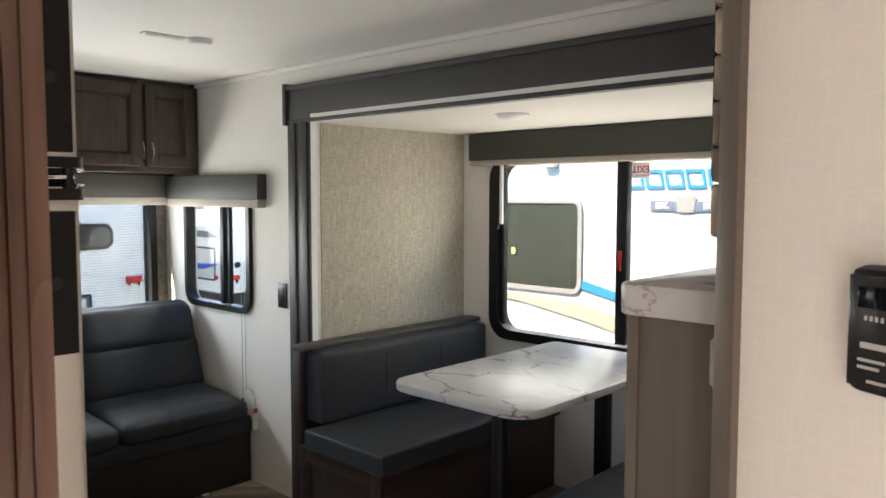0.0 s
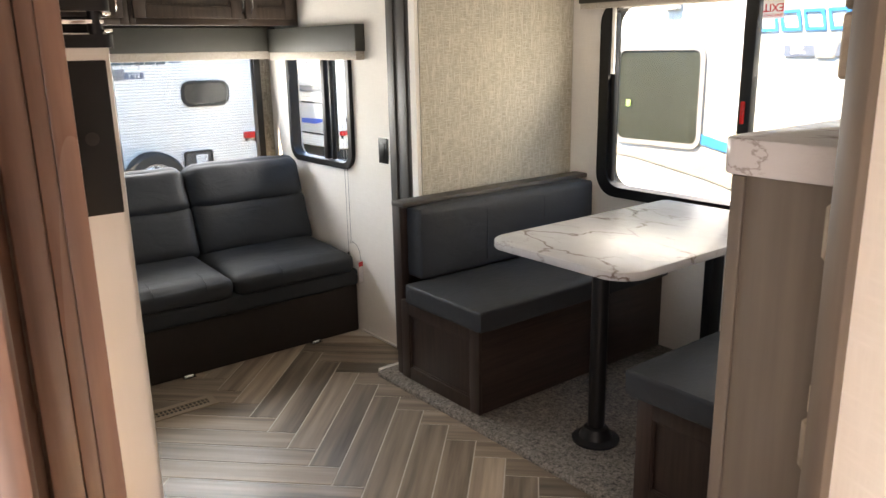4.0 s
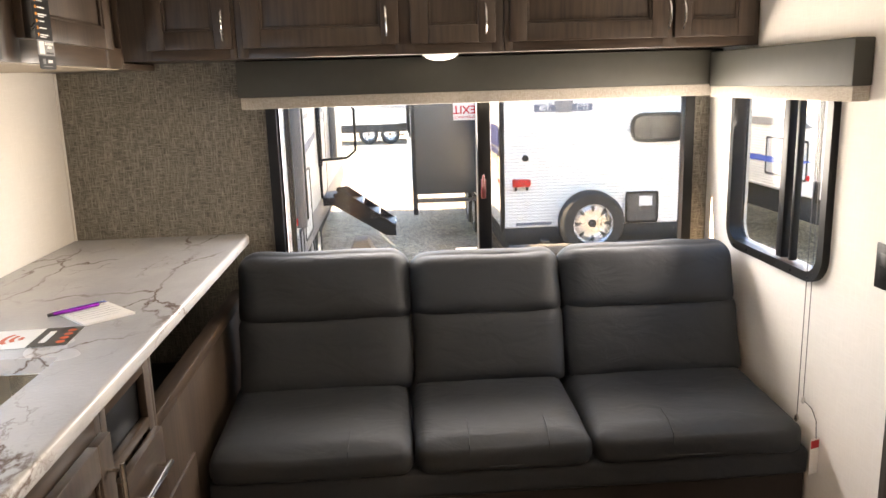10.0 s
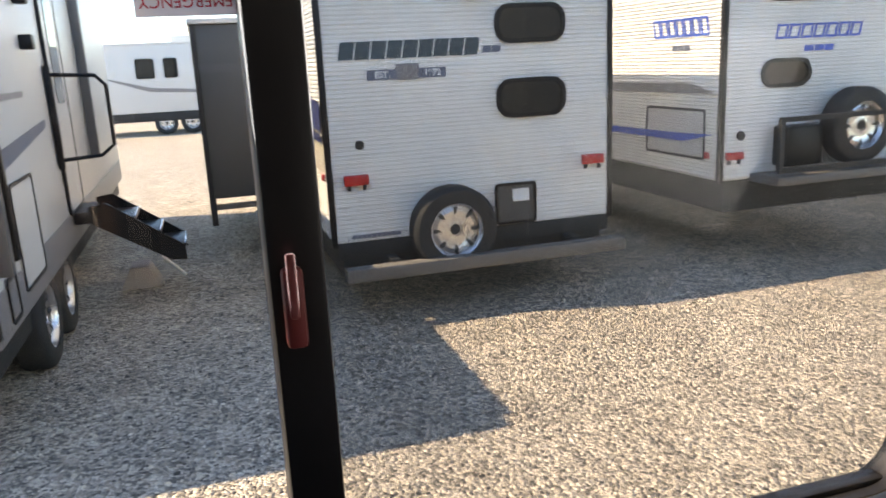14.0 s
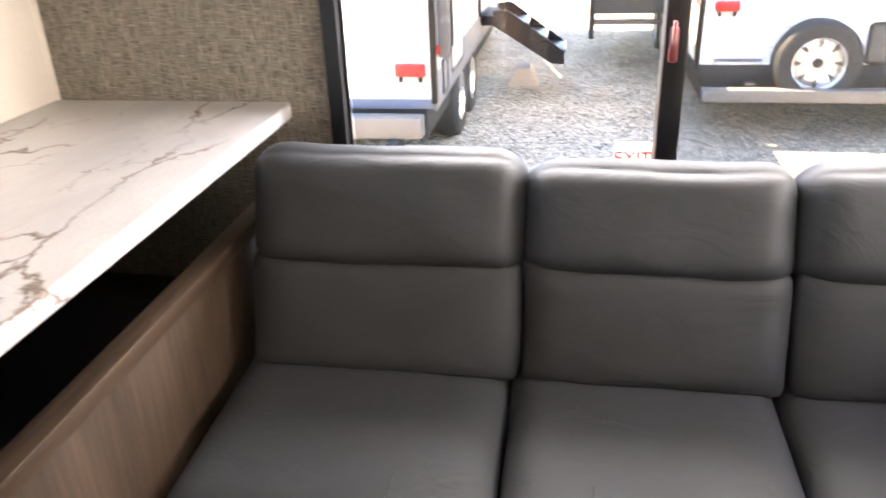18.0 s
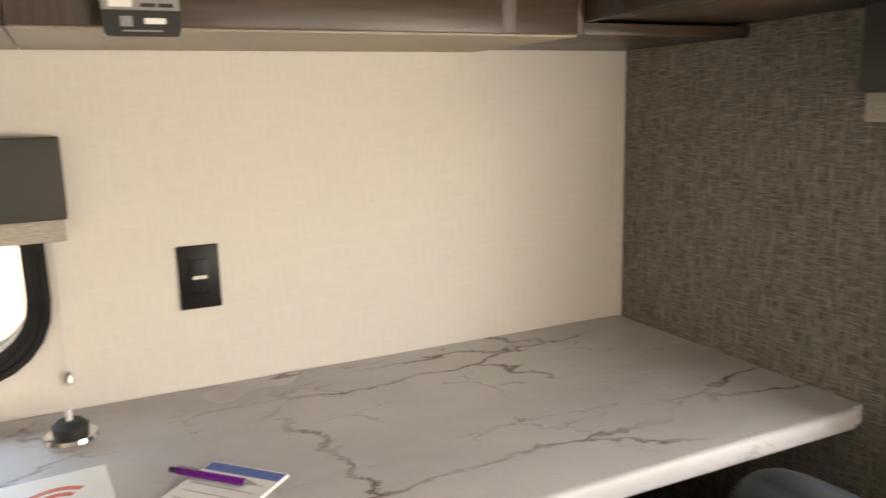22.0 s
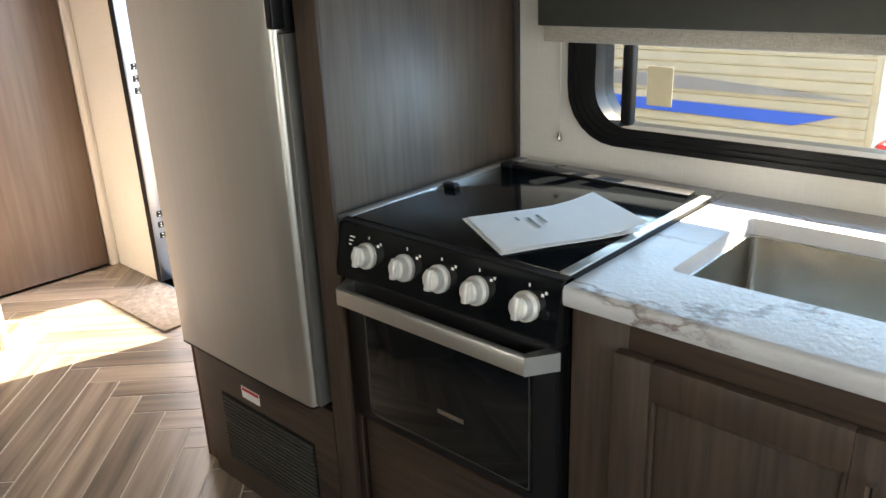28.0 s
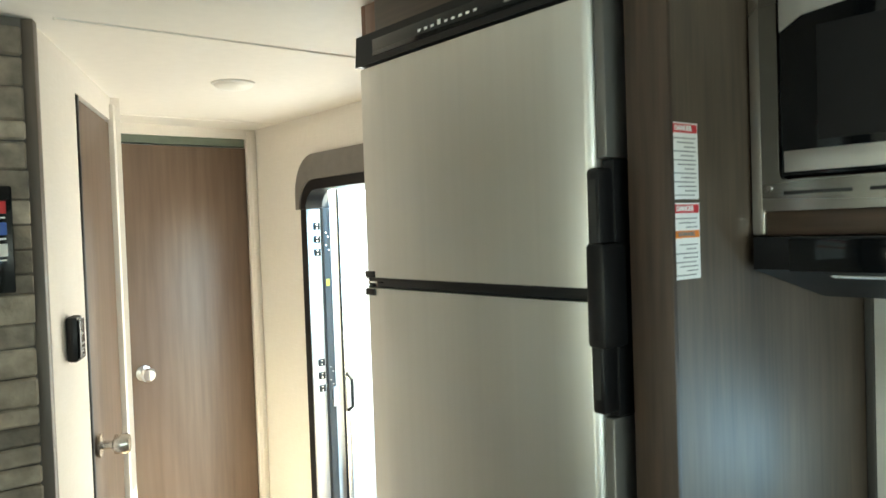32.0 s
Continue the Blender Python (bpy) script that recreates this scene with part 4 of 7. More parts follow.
part("top_flange", lathe([(0.034, -0.05), (0.045, -0.045), (0.085, -0.008), (0.085, 0.0)], (2.03, 1.68, 0.715), "z", 28), BLACK, t)
part("wall_leg", box(2.72, 2.80, 1.69, 1.73, ZS0, 0.715, 0.004), BLACK, t, "black wall-side leg")

# stone-faced partition and the ledge cabinet
c = thing("ledge_cabinet", (1.4, 0.46, 0), "grey-brown wood cabinet with white marble-patterned ledge top", "cabinet")
GREYWOOD = wood("grey_brown_laminate", (0.095, 0.080, 0.066), (0.165, 0.140, 0.118), grain=12)
part("body", box(0.952, X1 - 0.03, 0.365, 0.565, 0.0, 1.238, 0.003), GREYWOOD, c)
part("ledge_top", bevelled(prism(rounded(0.935, X1 - 0.03, 0.362, 0.585, (0.0, 0.0, 0.0, 0.03), 5), "z", 1.238, 1.284), 0.006), MARBLE, c)
part("edge_strip", box(0.945, 0.952, 0.550, 0.568, 0.0, 1.236, 0.002), GREYWOOD, c)


# ---- kitchen ----
def bar_handle(parent, p, q, out, r=0.005, mat=None, name="handle"):
    p, q, out = Vector(p), Vector(q), Vector(out)
    d = (q - p).normalized()
    h = part(name, rod(p + out, q + out, r, 10), mat or CHROME, parent, "chrome bar handle")
    for e in (p + d * 0.012, q - d * 0.012):
        part("standoff", rod(e, e + out, r * 0.8, 8), mat or CHROME, h)
    return h


def pull(parent, x, y, z, axis):
    """A small arched chrome pull, upright."""
    pts = []
    for i in range(9):
        a = i / 8
        o = 0.020 * math.sin(math.pi * a) ** 0.6 if 0 < a < 1 else 0
        pts.append((x + (o if axis == "x" else 0), y - (o if axis == "y" else 0), z - 0.045 + 0.09 * a))
    return part("handle", tube(pts, 0.0042, 8), CHROME, parent, "arched chrome pull")


# worktop with a real cut-out for the sink
CZ0, CZ1, CX = 0.862, 0.895, 0.260
SX0, SX1, SY0, SY1 = -0.238, 0.100, 2.164, 2.759
o = thing("worktop", (0, 3.0, CZ0), "white marble-patterned laminate worktop with undermount sink cut-out", "worktop")
bm = holed("z", CZ0, CZ1, X0 + 0.002, CX - 0.012, 2.064, 3.0, (SX0, SX1, SY0, SY1), 0.015, 3)
box(X0 + 0.002, CX - 0.012, 3.0, YR - 0.003, CZ0, CZ1, bm=bm)
part("top", bm, MARBLE, o, smooth=0)
edge = [(CX - 0.012, CZ0), (CX - 0.003, CZ0), (CX, CZ0 + 0.006), (CX, CZ1 - 0.006), (CX - 0.004, CZ1), (CX - 0.012, CZ1)]
part("front_edge", prism(edge, "y", 2.064, 4.058), MARBLE, o, smooth=60)
s = thing("sink", (-0.07, 2.46, 0.70), "stainless steel undermount sink bowl with square corners", "sink")
bm = holed("z", CZ0 - 0.003, CZ0 - 0.0005, SX0 - 0.02, SX1 + 0.02, SY0 - 0.02, SY1 + 0.02, (SX0 + 0.004, SX1 - 0.004, SY0 + 0.004, SY1 - 0.004), 0.02, 4)
part("rim", bm, STEEL, s)
bm = ring(rounded(SX0 + 0.003, SX1 - 0.003, SY0 + 0.003, SY1 - 0.003, 0.022, 4), rounded(SX0 + 0.005, SX1 - 0.005, SY0 + 0.005, SY1 - 0.005, 0.02, 4), "z", 0.70, CZ0 - 0.001)
KNOBMAT = material("satin_silver_knob", (0.66, 0.65, 0.63), 0.42, 0.35, vary=0.03, bump=0)
SINKSTEEL = material("sink_steel", (0.46, 0.44, 0.40), 0.27, 1.0, vary=0.06, grain=50, stain=5, bump=0.04, stretch=(1, 1, 0.03))
part("bowl", bm, SINKSTEEL, s)
part("bottom", box(SX0 + 0.004, SX1 - 0.004, SY0 + 0.004, SY1 - 0.004, 0.698, 0.702), SINKSTEEL, s)
part("drain", lathe([(0.045, 0.0), (0.045, 0.003), (0.03, 0.001), (0.004, 0.001)], (-0.07, 2.46, 0.702), "z", 24), CHROME, s)
f = thing("faucet", (-0.27, 2.466, CZ1), "brushed steel single-lever gooseneck kitchen faucet", "faucet")
part("body", lathe([(0.027, 0.0), (0.027, 0.004), (0.023, 0.008), (0.023, 0.098), (0.016, 0.104)], (-0.27, 2.466, CZ1), "z", 24), NICKEL, f)
pts = [(-0.27, 2.466, CZ1 + 0.10), (-0.27, 2.466, CZ1 + 0.285)]
for i in range(1, 9):
    a = math.pi / 2 * i / 8
    pts.append((-0.27 + 0.035 * (1 - math.cos(a)), 2.466 - 0.012 * (1 - math.cos(a)), CZ1 + 0.285 + 0.035 * math.sin(a)))
pts.append((-0.19, 2.440, CZ1 + 0.320))
for i in range(1, 9):
    a = math.pi / 2 * i / 8
    pts.append((-0.19 + 0.035 * math.sin(a), 2.440 - 0.012 * math.sin(a), CZ1 + 0.320 - 0.035 * (1 - math.cos(a))))
pts.append((-0.155, 2.428, CZ1 + 0.215))
part("spout", tube(pts, 0.0125, 12), NICKEL, f)
part("lever_base", rod((-0.27, 2.475, CZ1 + 0.055), (-0.27, 2.535, CZ1 + 0.055), 0.019, 16), NICKEL, f)
part("lever", rod((-0.27, 2.527, CZ1 + 0.060), (-0.272, 2.530, CZ1 + 0.130), 0.005, 10), NICKEL, f)


def face_frame(c, x, y0, y1, z0, z1, stiles, rails, mat=None):
    for a, b in stiles:
        part("stile", box(x - 0.018, x, a, b, z0, z1, 0.0015), mat or WOOD, c)
    for a, b in rails:
        part("rail", box(x - 0.0178, x - 0.0005, y0, y1, a, b, 0.0015), WOODH, c)


# sink cabinet, a slice open at the top for the bowl
c = thing("sink_cabinet", (0, 2.3, 0), "dark-stained wood sink cabinet with shaker doors", "cabinet")
part("body", box(X0 + 0.003, 0.222, 2.070, 2.571, 0.10, 0.69, 0.001), WOODH, c)
part("side", box(X0 + 0.003, 0.222, 2.070, 2.086, 0.69, 0.861, 0.001), WOODH, c)
part("toe_kick", box(X0 + 0.003, 0.19, 2.070, 2.571, 0.0, 0.10), BLACK, c)
face_frame(c, 0.240, 2.070, 2.571, 0.10, 0.861, [(2.070, 2.172), (2.545, 2.571)], [(0.800, 0.861), (0.10, 0.14)])
dr = shaker("x", 0.241, 2.158, 2.560, 0.13, 0.812, c, "door", WOOD, 1, 0.020, 0.062)
bar_handle(dr, (0.261, 2.528, 0.590), (0.261, 2.528, 0.762), (0.026, 0, 0))
c = thing("drawer_cabinet", (0, 2.68, 0), "dark-stained wood cabinet with door and drawers", "cabinet")
part("body", box(X0 + 0.003, 0.222, 2.573, 2.868, 0.10, 0.69, 0.001), WOODH, c)
part("toe_kick", box(X0 + 0.003, 0.19, 2.573, 2.868, 0.0, 0.10), BLACK, c)
part("side", box(X0 + 0.003, 0.240, 2.868, 2.884, 0.0, 0.861, 0.001), WOOD, c)
face_frame(c, 0.240, 2.573, 2.868, 0.10, 0.861, [(2.573, 2.600), (2.830, 2.868)], [(0.825, 0.861), (0.10, 0.14), (0.695, 0.72)])
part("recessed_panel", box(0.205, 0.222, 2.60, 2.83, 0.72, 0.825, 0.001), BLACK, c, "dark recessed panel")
part("drawer_front", box(0.241, 0.262, 2.586, 2.850, 0.43, 0.690, 0.004), WOODH, c)
dw = part("drawer_front", box(0.241, 0.262, 2.586, 2.850, 0.13, 0.420, 0.004), WOODH, c)
bar_handle(c, (0.262, 2.63, 0.625), (0.262, 2.80, 0.625), (0.028, 0, 0))
bar_handle(c, (0.262, 2.63, 0.36), (0.262, 2.80, 0.36), (0.028, 0, 0))
# the open recess under the worktop beside the sofa
c = thing("side_panel_cabinet", (0.1, 3.45, 0), "dark wood side panel with open recess, blackened for shade, under worktop", "cabinet")
part("panel", box(0.200, 0.222, 2.886, 4.05, 0.0, 0.655, 0.002), WOOD, c)
part("top_rail", box(0.185, 0.232, 2.886, 4.05, 0.655, 0.690, 0.003), WOODH, c)
# back and shelf are coloured black to stand for the shade inside
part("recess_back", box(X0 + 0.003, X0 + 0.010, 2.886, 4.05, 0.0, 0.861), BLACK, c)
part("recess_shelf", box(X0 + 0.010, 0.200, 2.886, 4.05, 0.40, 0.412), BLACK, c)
part("lower_panel", box(0.222, 0.230, 2.886, 3.20, 0.02, 0.45, 0.002), WOOD, c)

# range
r = thing("range", (0, 1.79, 0), "black gas range with glass lid, steel handle and oven", "range")
RY0, RY1, RX = 1.535, 2.058, 0.246
part("body", box(X0 + 0.09, RX - 0.02, RY0, RY1, 0.36, 0.868, 0.003), BLACK, r)
part("cooktop_rim", ring(rounded(X0 + 0.095, RX + 0.008, RY0 - 0.004, RY1 + 0.004, 0.008, 2), rounded(X0 + 0.115, RX - 0.012, RY0 + 0.014, RY1 - 0.014, 0.006, 2), "z", 0.868, 0.904), BLACK, r)
part("steel_side_strip", box(X0 + 0.10, RX - 0.01, RY1 - 0.016, RY1 + 0.004, 0.904, 0.908, 0.001), STEEL, r)
part("steel_side_strip", box(X0 + 0.10, RX - 0.01, RY0 - 0.004, RY0 + 0.010, 0.904, 0.908, 0.001), STEEL, r)
part("glass_lid", box(X0 + 0.115, RX - 0.010, RY0 + 0.012, RY1 - 0.018, 0.898, 0.907, 0.002), DARKGLASS, r, "black glass cooktop lid")
part("rear_vent", box(X0 + 0.10, X0 + 0.135, RY0 + 0.03, RY1 - 0.03, 0.906, 0.914, 0.002), BLACK, r)
part("lid_hinge", box(X0 + 0.11, X0 + 0.145, RY0 + 0.015, RY0 + 0.045, 0.906, 0.918, 0.003), BLACK, r)
part("lid_hinge", box(-0.05, -0.03, RY0 + 0.015, RY0 + 0.05, 0.906, 0.916, 0.003), BLACK, r)
pn = part("control_panel", prism([(RX - 0.02, 0.790), (RX + 0.030, 0.790), (RX + 0.030, 0.812), (RX + 0.010, 0.900), (RX - 0.02, 0.900)], "y", RY0 - 0.004, RY1 + 0.004), DARKGLASS, r)
slope = math.atan2(0.020, 0.088)
for k in range(5):
    y = RY0 + (0.084, 0.187, 0.274, 0.361, 0.466)[k]
    m = Matrix.Translation((RX + 0.0215, y, 0.847)) @ Matrix.Rotation(slope, 4, "Y").inverted()
    own = lathe([(0.026, 0.0), (0.026, 0.008), (0.021, 0.012), (0.019, 0.026), (0.015, 0.030), (0.003, 0.030)], (0, 0, 0), "x", 24)
    bmesh.ops.transform(own, matrix=m, verts=own.verts)
    kn = part("knob", own, KNOBMAT, r, "satin silver control knob")
    own = box(0.012, 0.036, -0.006, 0.006, -0.020, 0.020, 0.003)
    bmesh.ops.transform(own, matrix=m, verts=own.verts)
    part("grip", own, KNOBMAT, kn)
    own = box(0.0, 0.0006, -0.0015, 0.0015, 0.033, 0.039)
    bmesh.ops.transform(own, matrix=m, verts=own.verts)
    part("mark", own, WHITE, pn)
    own = box(0.0, 0.0006, 0.024, 0.030, 0.022, 0.027)
    add(own, box(0.0, 0.0006, 0.031, 0.036, 0.027, 0.032))
    bmesh.ops.transform(own, matrix=m, verts=own.verts)
    part("symbol", own, WHITE, pn)
for k in range(3):
    own = box(0.0, 0.0006, -0.055, -0.040 - 0.004 * k, 0.028 - 0.008 * k, 0.031 - 0.008 * k)
    bmesh.ops.transform(own, matrix=Matrix.Translation((RX + 0.0215, RY0 + 0.084, 0.847)) @ Matrix.Rotation(slope, 4, "Y").inverted(), verts=own.verts)
    part("logo_bar", own, WHITE, pn)
part("pilot_button", lathe([(0.010, 0), (0.009, 0.004), (0.002, 0.004)], (RX + 0.022, RY1 - 0.022, 0.842), "x", 16), BLACK, r)
od = part("oven_door", box(RX - 0.018, RX + 0.014, RY0 + 0.004, RY1 - 0.004, 0.455, 0.785, 0.004), BLACK, r)
part("oven_glass", box(RX + 0.014, RX + 0.0165, RY0 + 0.050, RY1 - 0.050, 0.475, 0.745, 0.001), DARKGLASS, od)
part("glass_border", ring(rounded(RY0 + 0.055, RY1 - 0.055, 0.480, 0.735, 0.004, 2), rounded(RY0 + 0.057, RY1 - 0.057, 0.482, 0.733, 0.004, 2), "x", RX + 0.0165, RX + 0.017), TRIM, od)
hb = prism([(RX + 0.050, 0.744), (RX + 0.066, 0.744), (RX + 0.066, 0.778), (RX + 0.050, 0.778)], "y", RY0 + 0.030, RY1 - 0.030)
bevelled(hb, 0.003)
add(hb, prism([(RX + 0.013, RY1 + 0.004), (RX + 0.066, RY1 - 0.031), (RX + 0.050, RY1 - 0.040), (RX + 0.013, RY1 - 0.022)], "z", 0.744, 0.778))
add(hb, prism([(RX + 0.013, RY0 + 0.004), (RX + 0.066, RY0 + 0.032), (RX + 0.050, RY0 + 0.040), (RX + 0.013, RY0 + 0.030)], "z", 0.744, 0.778))
part("handle", hb, STEEL, od, "brushed steel oven handle")
part("name_plate", box(RX + 0.0166, RX + 0.0172, 1.784, 1.850, 0.557, 0.566), NICKEL, od)
c = thing("range_cabinet", (0, 1.79, 0), "dark wood filler cabinet below the range", "cabinet")
part("body", box(X0 + 0.003, 0.235, 1.542, 2.076, 0.0, 0.355, 0.002), WOODH, c)
part("front_panel", box(0.236, 0.250, 1.552, 2.068, 0.10, 0.445, 0.003), WOODH, c)
part("stile", box(X0 + 0.003, 0.250, 1.492, 1.537, 0.0, 0.866, 0.002), WOOD, c)
m = thing("worktop_strip", (0, 1.51, 0.866), "narrow marble-patterned strip beside the range", "worktop")
part("top", box(X0 + 0.003, 0.240, 1.492, 1.535, 0.868, 0.898, 0.003), MARBLE, m)
m = thing("worktop_back_strip", (X0 + 0.04, 1.78, 0.866), "marble-patterned strip behind the range", "worktop")
part("top", box(X0 + 0.003, X0 + 0.090, 1.537, 2.062, 0.862, 0.8948, 0.001), MARBLE, m)

# refrigerator
FX, FY0, FY1 = 0.295, 0.862, 1.425
r = thing("refrigerator", (0, 1.14, 0.44), "stainless steel two-door refrigerator with black trim, closed", "refrigerator")
part("case", box(X0 + 0.003, FX - 0.062, FY0 + 0.004, FY1 + 0.04, 0.435, 1.895, 0.004), BLACK, r)
for nm, z0, z1 in (("lower_door", 0.440, 1.418), ("freezer_door", 1.438, 1.832)):
    prof = [(FX - 0.058, FY0), (FX - 0.008, FY0), (FX - 0.002, FY0 + 0.002), (FX, FY0 + 0.008)] + [(FX + 0.003 * math.sin(math.pi * i / 8), FY0 + 0.008 + (FY1 - FY0 - 0.020) * i / 8) for i in range(1, 8)] + [(FX, FY1 - 0.012), (FX - 0.004, FY1 - 0.003), (FX - 0.012, FY1), (FX - 0.058, FY1)]
    dd = part(nm, prism(prof, "z", z0, z1), STEEL, r, smooth=50)
    part("end_cap", prism([(a + 0.001, b) for a, b in prof], "z", z0 - 0.005, z0), BLACK, dd)
    part("edge_insert", box(FX - 0.052, FX - 0.007, FY0 - 0.003, FY0 + 0.001, (1.455 if z0 > 1 else 1.238), (1.392 if z0 < 1 else 1.620), 0.001), BLACK, dd, "black edge cover")
    part("edge_screw", lathe([(0.007, -0.003), (0.006, 0)], (FX - 0.03, FY0 - 0.003, (1.316 if z0 < 1 else 1.532)), "y", 10), RUBBER, dd)
part("hinge", box(FX - 0.05, FX - 0.004, FY0 - 0.004, FY0 + 0.05, 1.4265, 1.4305, 0.001), CHROME, r, "bright hinge plate between the doors")
part("hinge_pin", rod((FX - 0.012, FY0 + 0.002, 1.413), (FX - 0.012, FY0 + 0.002, 1.443), 0.007, 14), BLACK, r)
for z0, z1 in ((1.4385, 1.4500), (1.4040, 1.4165)):
    part("hinge_cap", prism(rounded(FX - 0.05, FX + 0.004, FY0 - 0.008, FY0 + 0.03, (0.002, 0.012, 0.002, 0.002), 4), "z", z0, z1), BLACK, r)
    part("hinge_clip", box(FX - 0.006, FX + 0.003, FY0 - 0.006, FY0 + 0.012, z1 + (0.002 if z0 < 1.42 else -0.0155), z1 + (0.005 if z0 < 1.42 else -0.0125), 0.001), CHROME, r)
part("divider", box(FX - 0.055, FX - 0.004, FY0 + 0.03, FY1, 1.419, 1.4375, 0.002), BLACK, r)
cp = part("control_panel", prism([(FX - 0.06, 1.836), (FX + 0.008, 1.836), (FX + 0.004, 1.893), (FX - 0.06, 1.893)], "y", FY0, FY1 + 0.035), BLACK, r)
part("control_strip", box(FX + 0.004, FX + 0.0085, FY0 + 0.06, FY1 - 0.08, 1.848, 1.878, 0.001), DARKGLASS, cp)
for k in range(9):
    part("indicator", box(FX + 0.0085, FX + 0.009, FY0 + 0.20 + 0.018 * k, FY0 + 0.208 + 0.018 * k, 1.861, 1.865 + 0.004 * (k == 3)), WHITE, cp)
part("badge", box(FX + 0.0085, FX + 0.0092, FY1 - 0.15, FY1 - 0.115, 1.858, 1.870), NICKEL, cp)
part("handle_frame", box(FX - 0.06, FX - 0.016, FY1 + 0.003, FY1 + 0.024, 1.264, 1.612, 0.003), BLACK, r)
for z0, z1 in ((0.445, 1.262), (1.614, 1.832)):
    part("door_edge", box(FX - 0.06, FX - 0.010, FY1 + 0.001, FY1 + 0.018, z0, z1, 0.003), EDGEGREY, r)
for z0, z1 in ((1.27, 1.40), (1.455, 1.60)):
    g = part("handle", box(FX - 0.03, FX + 0.012, FY1 - 0.002, FY1 + 0.021, z0, z1, 0.006), BLACK, r, "black recessed door grip")
    part("grip_slot", box(FX + 0.012, FX + 0.0125, FY1 + 0.005, FY1 + 0.016, z0 + 0.02, z1 - 0.015), RUBBER, g)
part("latch", box(FX - 0.03, FX + 0.020, FY1 + 0.0, FY1 + 0.032, 1.36, 1.50, 0.006), BLACK, r, "black door latch")
c = thing("refrigerator_cabinet", (0, 1.14, 0), "dark wood cabinet around refrigerator with vent grille below", "cabinet")
part("base", box(X0 + 0.003, 0.255, 0.872, 1.468, 0.0, 0.434, 0.002), WOODH, c)
gp = part("grille_panel", box(0.256, 0.270, 0.880, 1.462, 0.085, 0.432, 0.003), WOODH, c)
part("grille_recess", box(0.268, 0.2712, 0.985, 1.380, 0.100, 0.312), BLACK, gp)
for k in range(17):
    part("slat", box(0.2712, 0.276, 0.990, 1.375, 0.105 + 0.012 * k, 0.111 + 0.012 * k, 0.001), TRIM, gp)
lb = part("label_sticker", box(0.270, 0.2708, 1.088, 1.166, 0.332, 0.366), PAPER, gp, "white and red warning label")
part("red_band", box(0.2708, 0.2712, 1.091, 1.163, 0.354, 0.363), EXITRED, lb)
part("side_panel", box(X0 + 0.003, 0.262, 1.470, 1.490, 0.0, ZC - 0.003, 0.002), LITPANEL, c)
part("front_stile", box(0.2625, 0.272, 1.466, 1.532, 0.0, ZC - 0.004, 0.002), WOOD, c)
part("top_filler", box(X0 + 0.003, 0.262, 0.872, 1.468, 1.898, ZC - 0.003, 0.002), WOODH, c)
part("near_side", box(X0 + 0.003, 0.235, 0.835, 0.858, 0.0, ZC - 0.003, 0.002), WOOD, c)
for k, (z0, z1) in enumerate(((1.555, 1.660), (1.445, 1.550))):
    st = thing("warning_label", (0.182, 1.4925, z0), "white warning label with red header on dark wood panel", "label", "warning labels")
    part("sheet", box(0.147, 0.217, 1.4905, 1.4912, z0, z1), PAPER, st)
    part("header", box(0.149, 0.215, 1.4912, 1.4916, z1 - 0.014, z1 - 0.002), EXITRED, st)
    letters("DANGER", 0.010, PAPER, st, facing("+y", 0.182, 1.4918, z1 - 0.008), bold=0.0003)
    if k:
        part("band", box(0.149, 0.215, 1.4912, 1.4916, z1 - 0.048, z1 - 0.038), material("orange_band", (0.75, 0.22, 0.03), 0.6, vary=0.03, bump=0), st)
        letters("WARNING", 0.008, GREYINK, st, facing("+y", 0.180, 1.4918, z1 - 0.043), bold=0.0002)
    for j in range(14):
        z = z1 - 0.0205 - 0.0060 * j
        if k and -0.052 < z - z1 < -0.034:
            continue
        part("text_line", box(0.153 + 0.004 * (j % 3 == 1), 0.212 - 0.008 * ((j * 7) % 5), 1.4912, 1.4915, z - 0.0017, z), GREYINK, st)

# pantry face towards the entry
c = thing("pantry_cabinet", (-0.1, 0.80, 0), "reddish-brown stained wood pantry, tall panelled door slightly ajar", "cabinet")
PANTRY = wood("brown_stained_wood", (0.070, 0.033, 0.023), (0.235, 0.130, 0.094), rough=0.24, grain=14, spread=0.2)
PANTRY.node_tree.nodes["Principled BSDF"].inputs["Coat Weight"].default_value = 0.6
PANTRY.node_tree.nodes["Principled BSDF"].inputs["Coat Roughness"].default_value = 0.30
part("body", box(X0 + 0.003, 0.232, 0.818, 0.833, 0.0, ZC - 0.003, 0.001), PANTRY, c)
part("stile", box(0.172, 0.234, 0.796, 0.834, 0.0, ZC - 0.003, 0.002), PANTRY, c)
part("stile_bead", box(0.200, 0.235, 0.791, 0.796, 0.0, ZC - 0.003, 0.0015), PANTRY, c)
part("stile_edge", box(0.215, 0.236, 0.786, 0.791, 0.0, ZC - 0.003, 0.0015), PANTRY, c)
# the door is hinged on its far stile; its opening angle is set so the near stile mirrors the entry's daylight to the
# camera
AJAR = Matrix.Translation((-0.298, 0.806, 0)) @ Matrix.Rotation(radians(-19.0), 4, "Z") @ Matrix.Translation((0.298, -0.806, 0))


def ajar(name, bm, parent, label=""):
    bmesh.ops.transform(bm, matrix=AJAR, verts=bm.verts)
    return part(name, bm, PANTRY, parent, label)


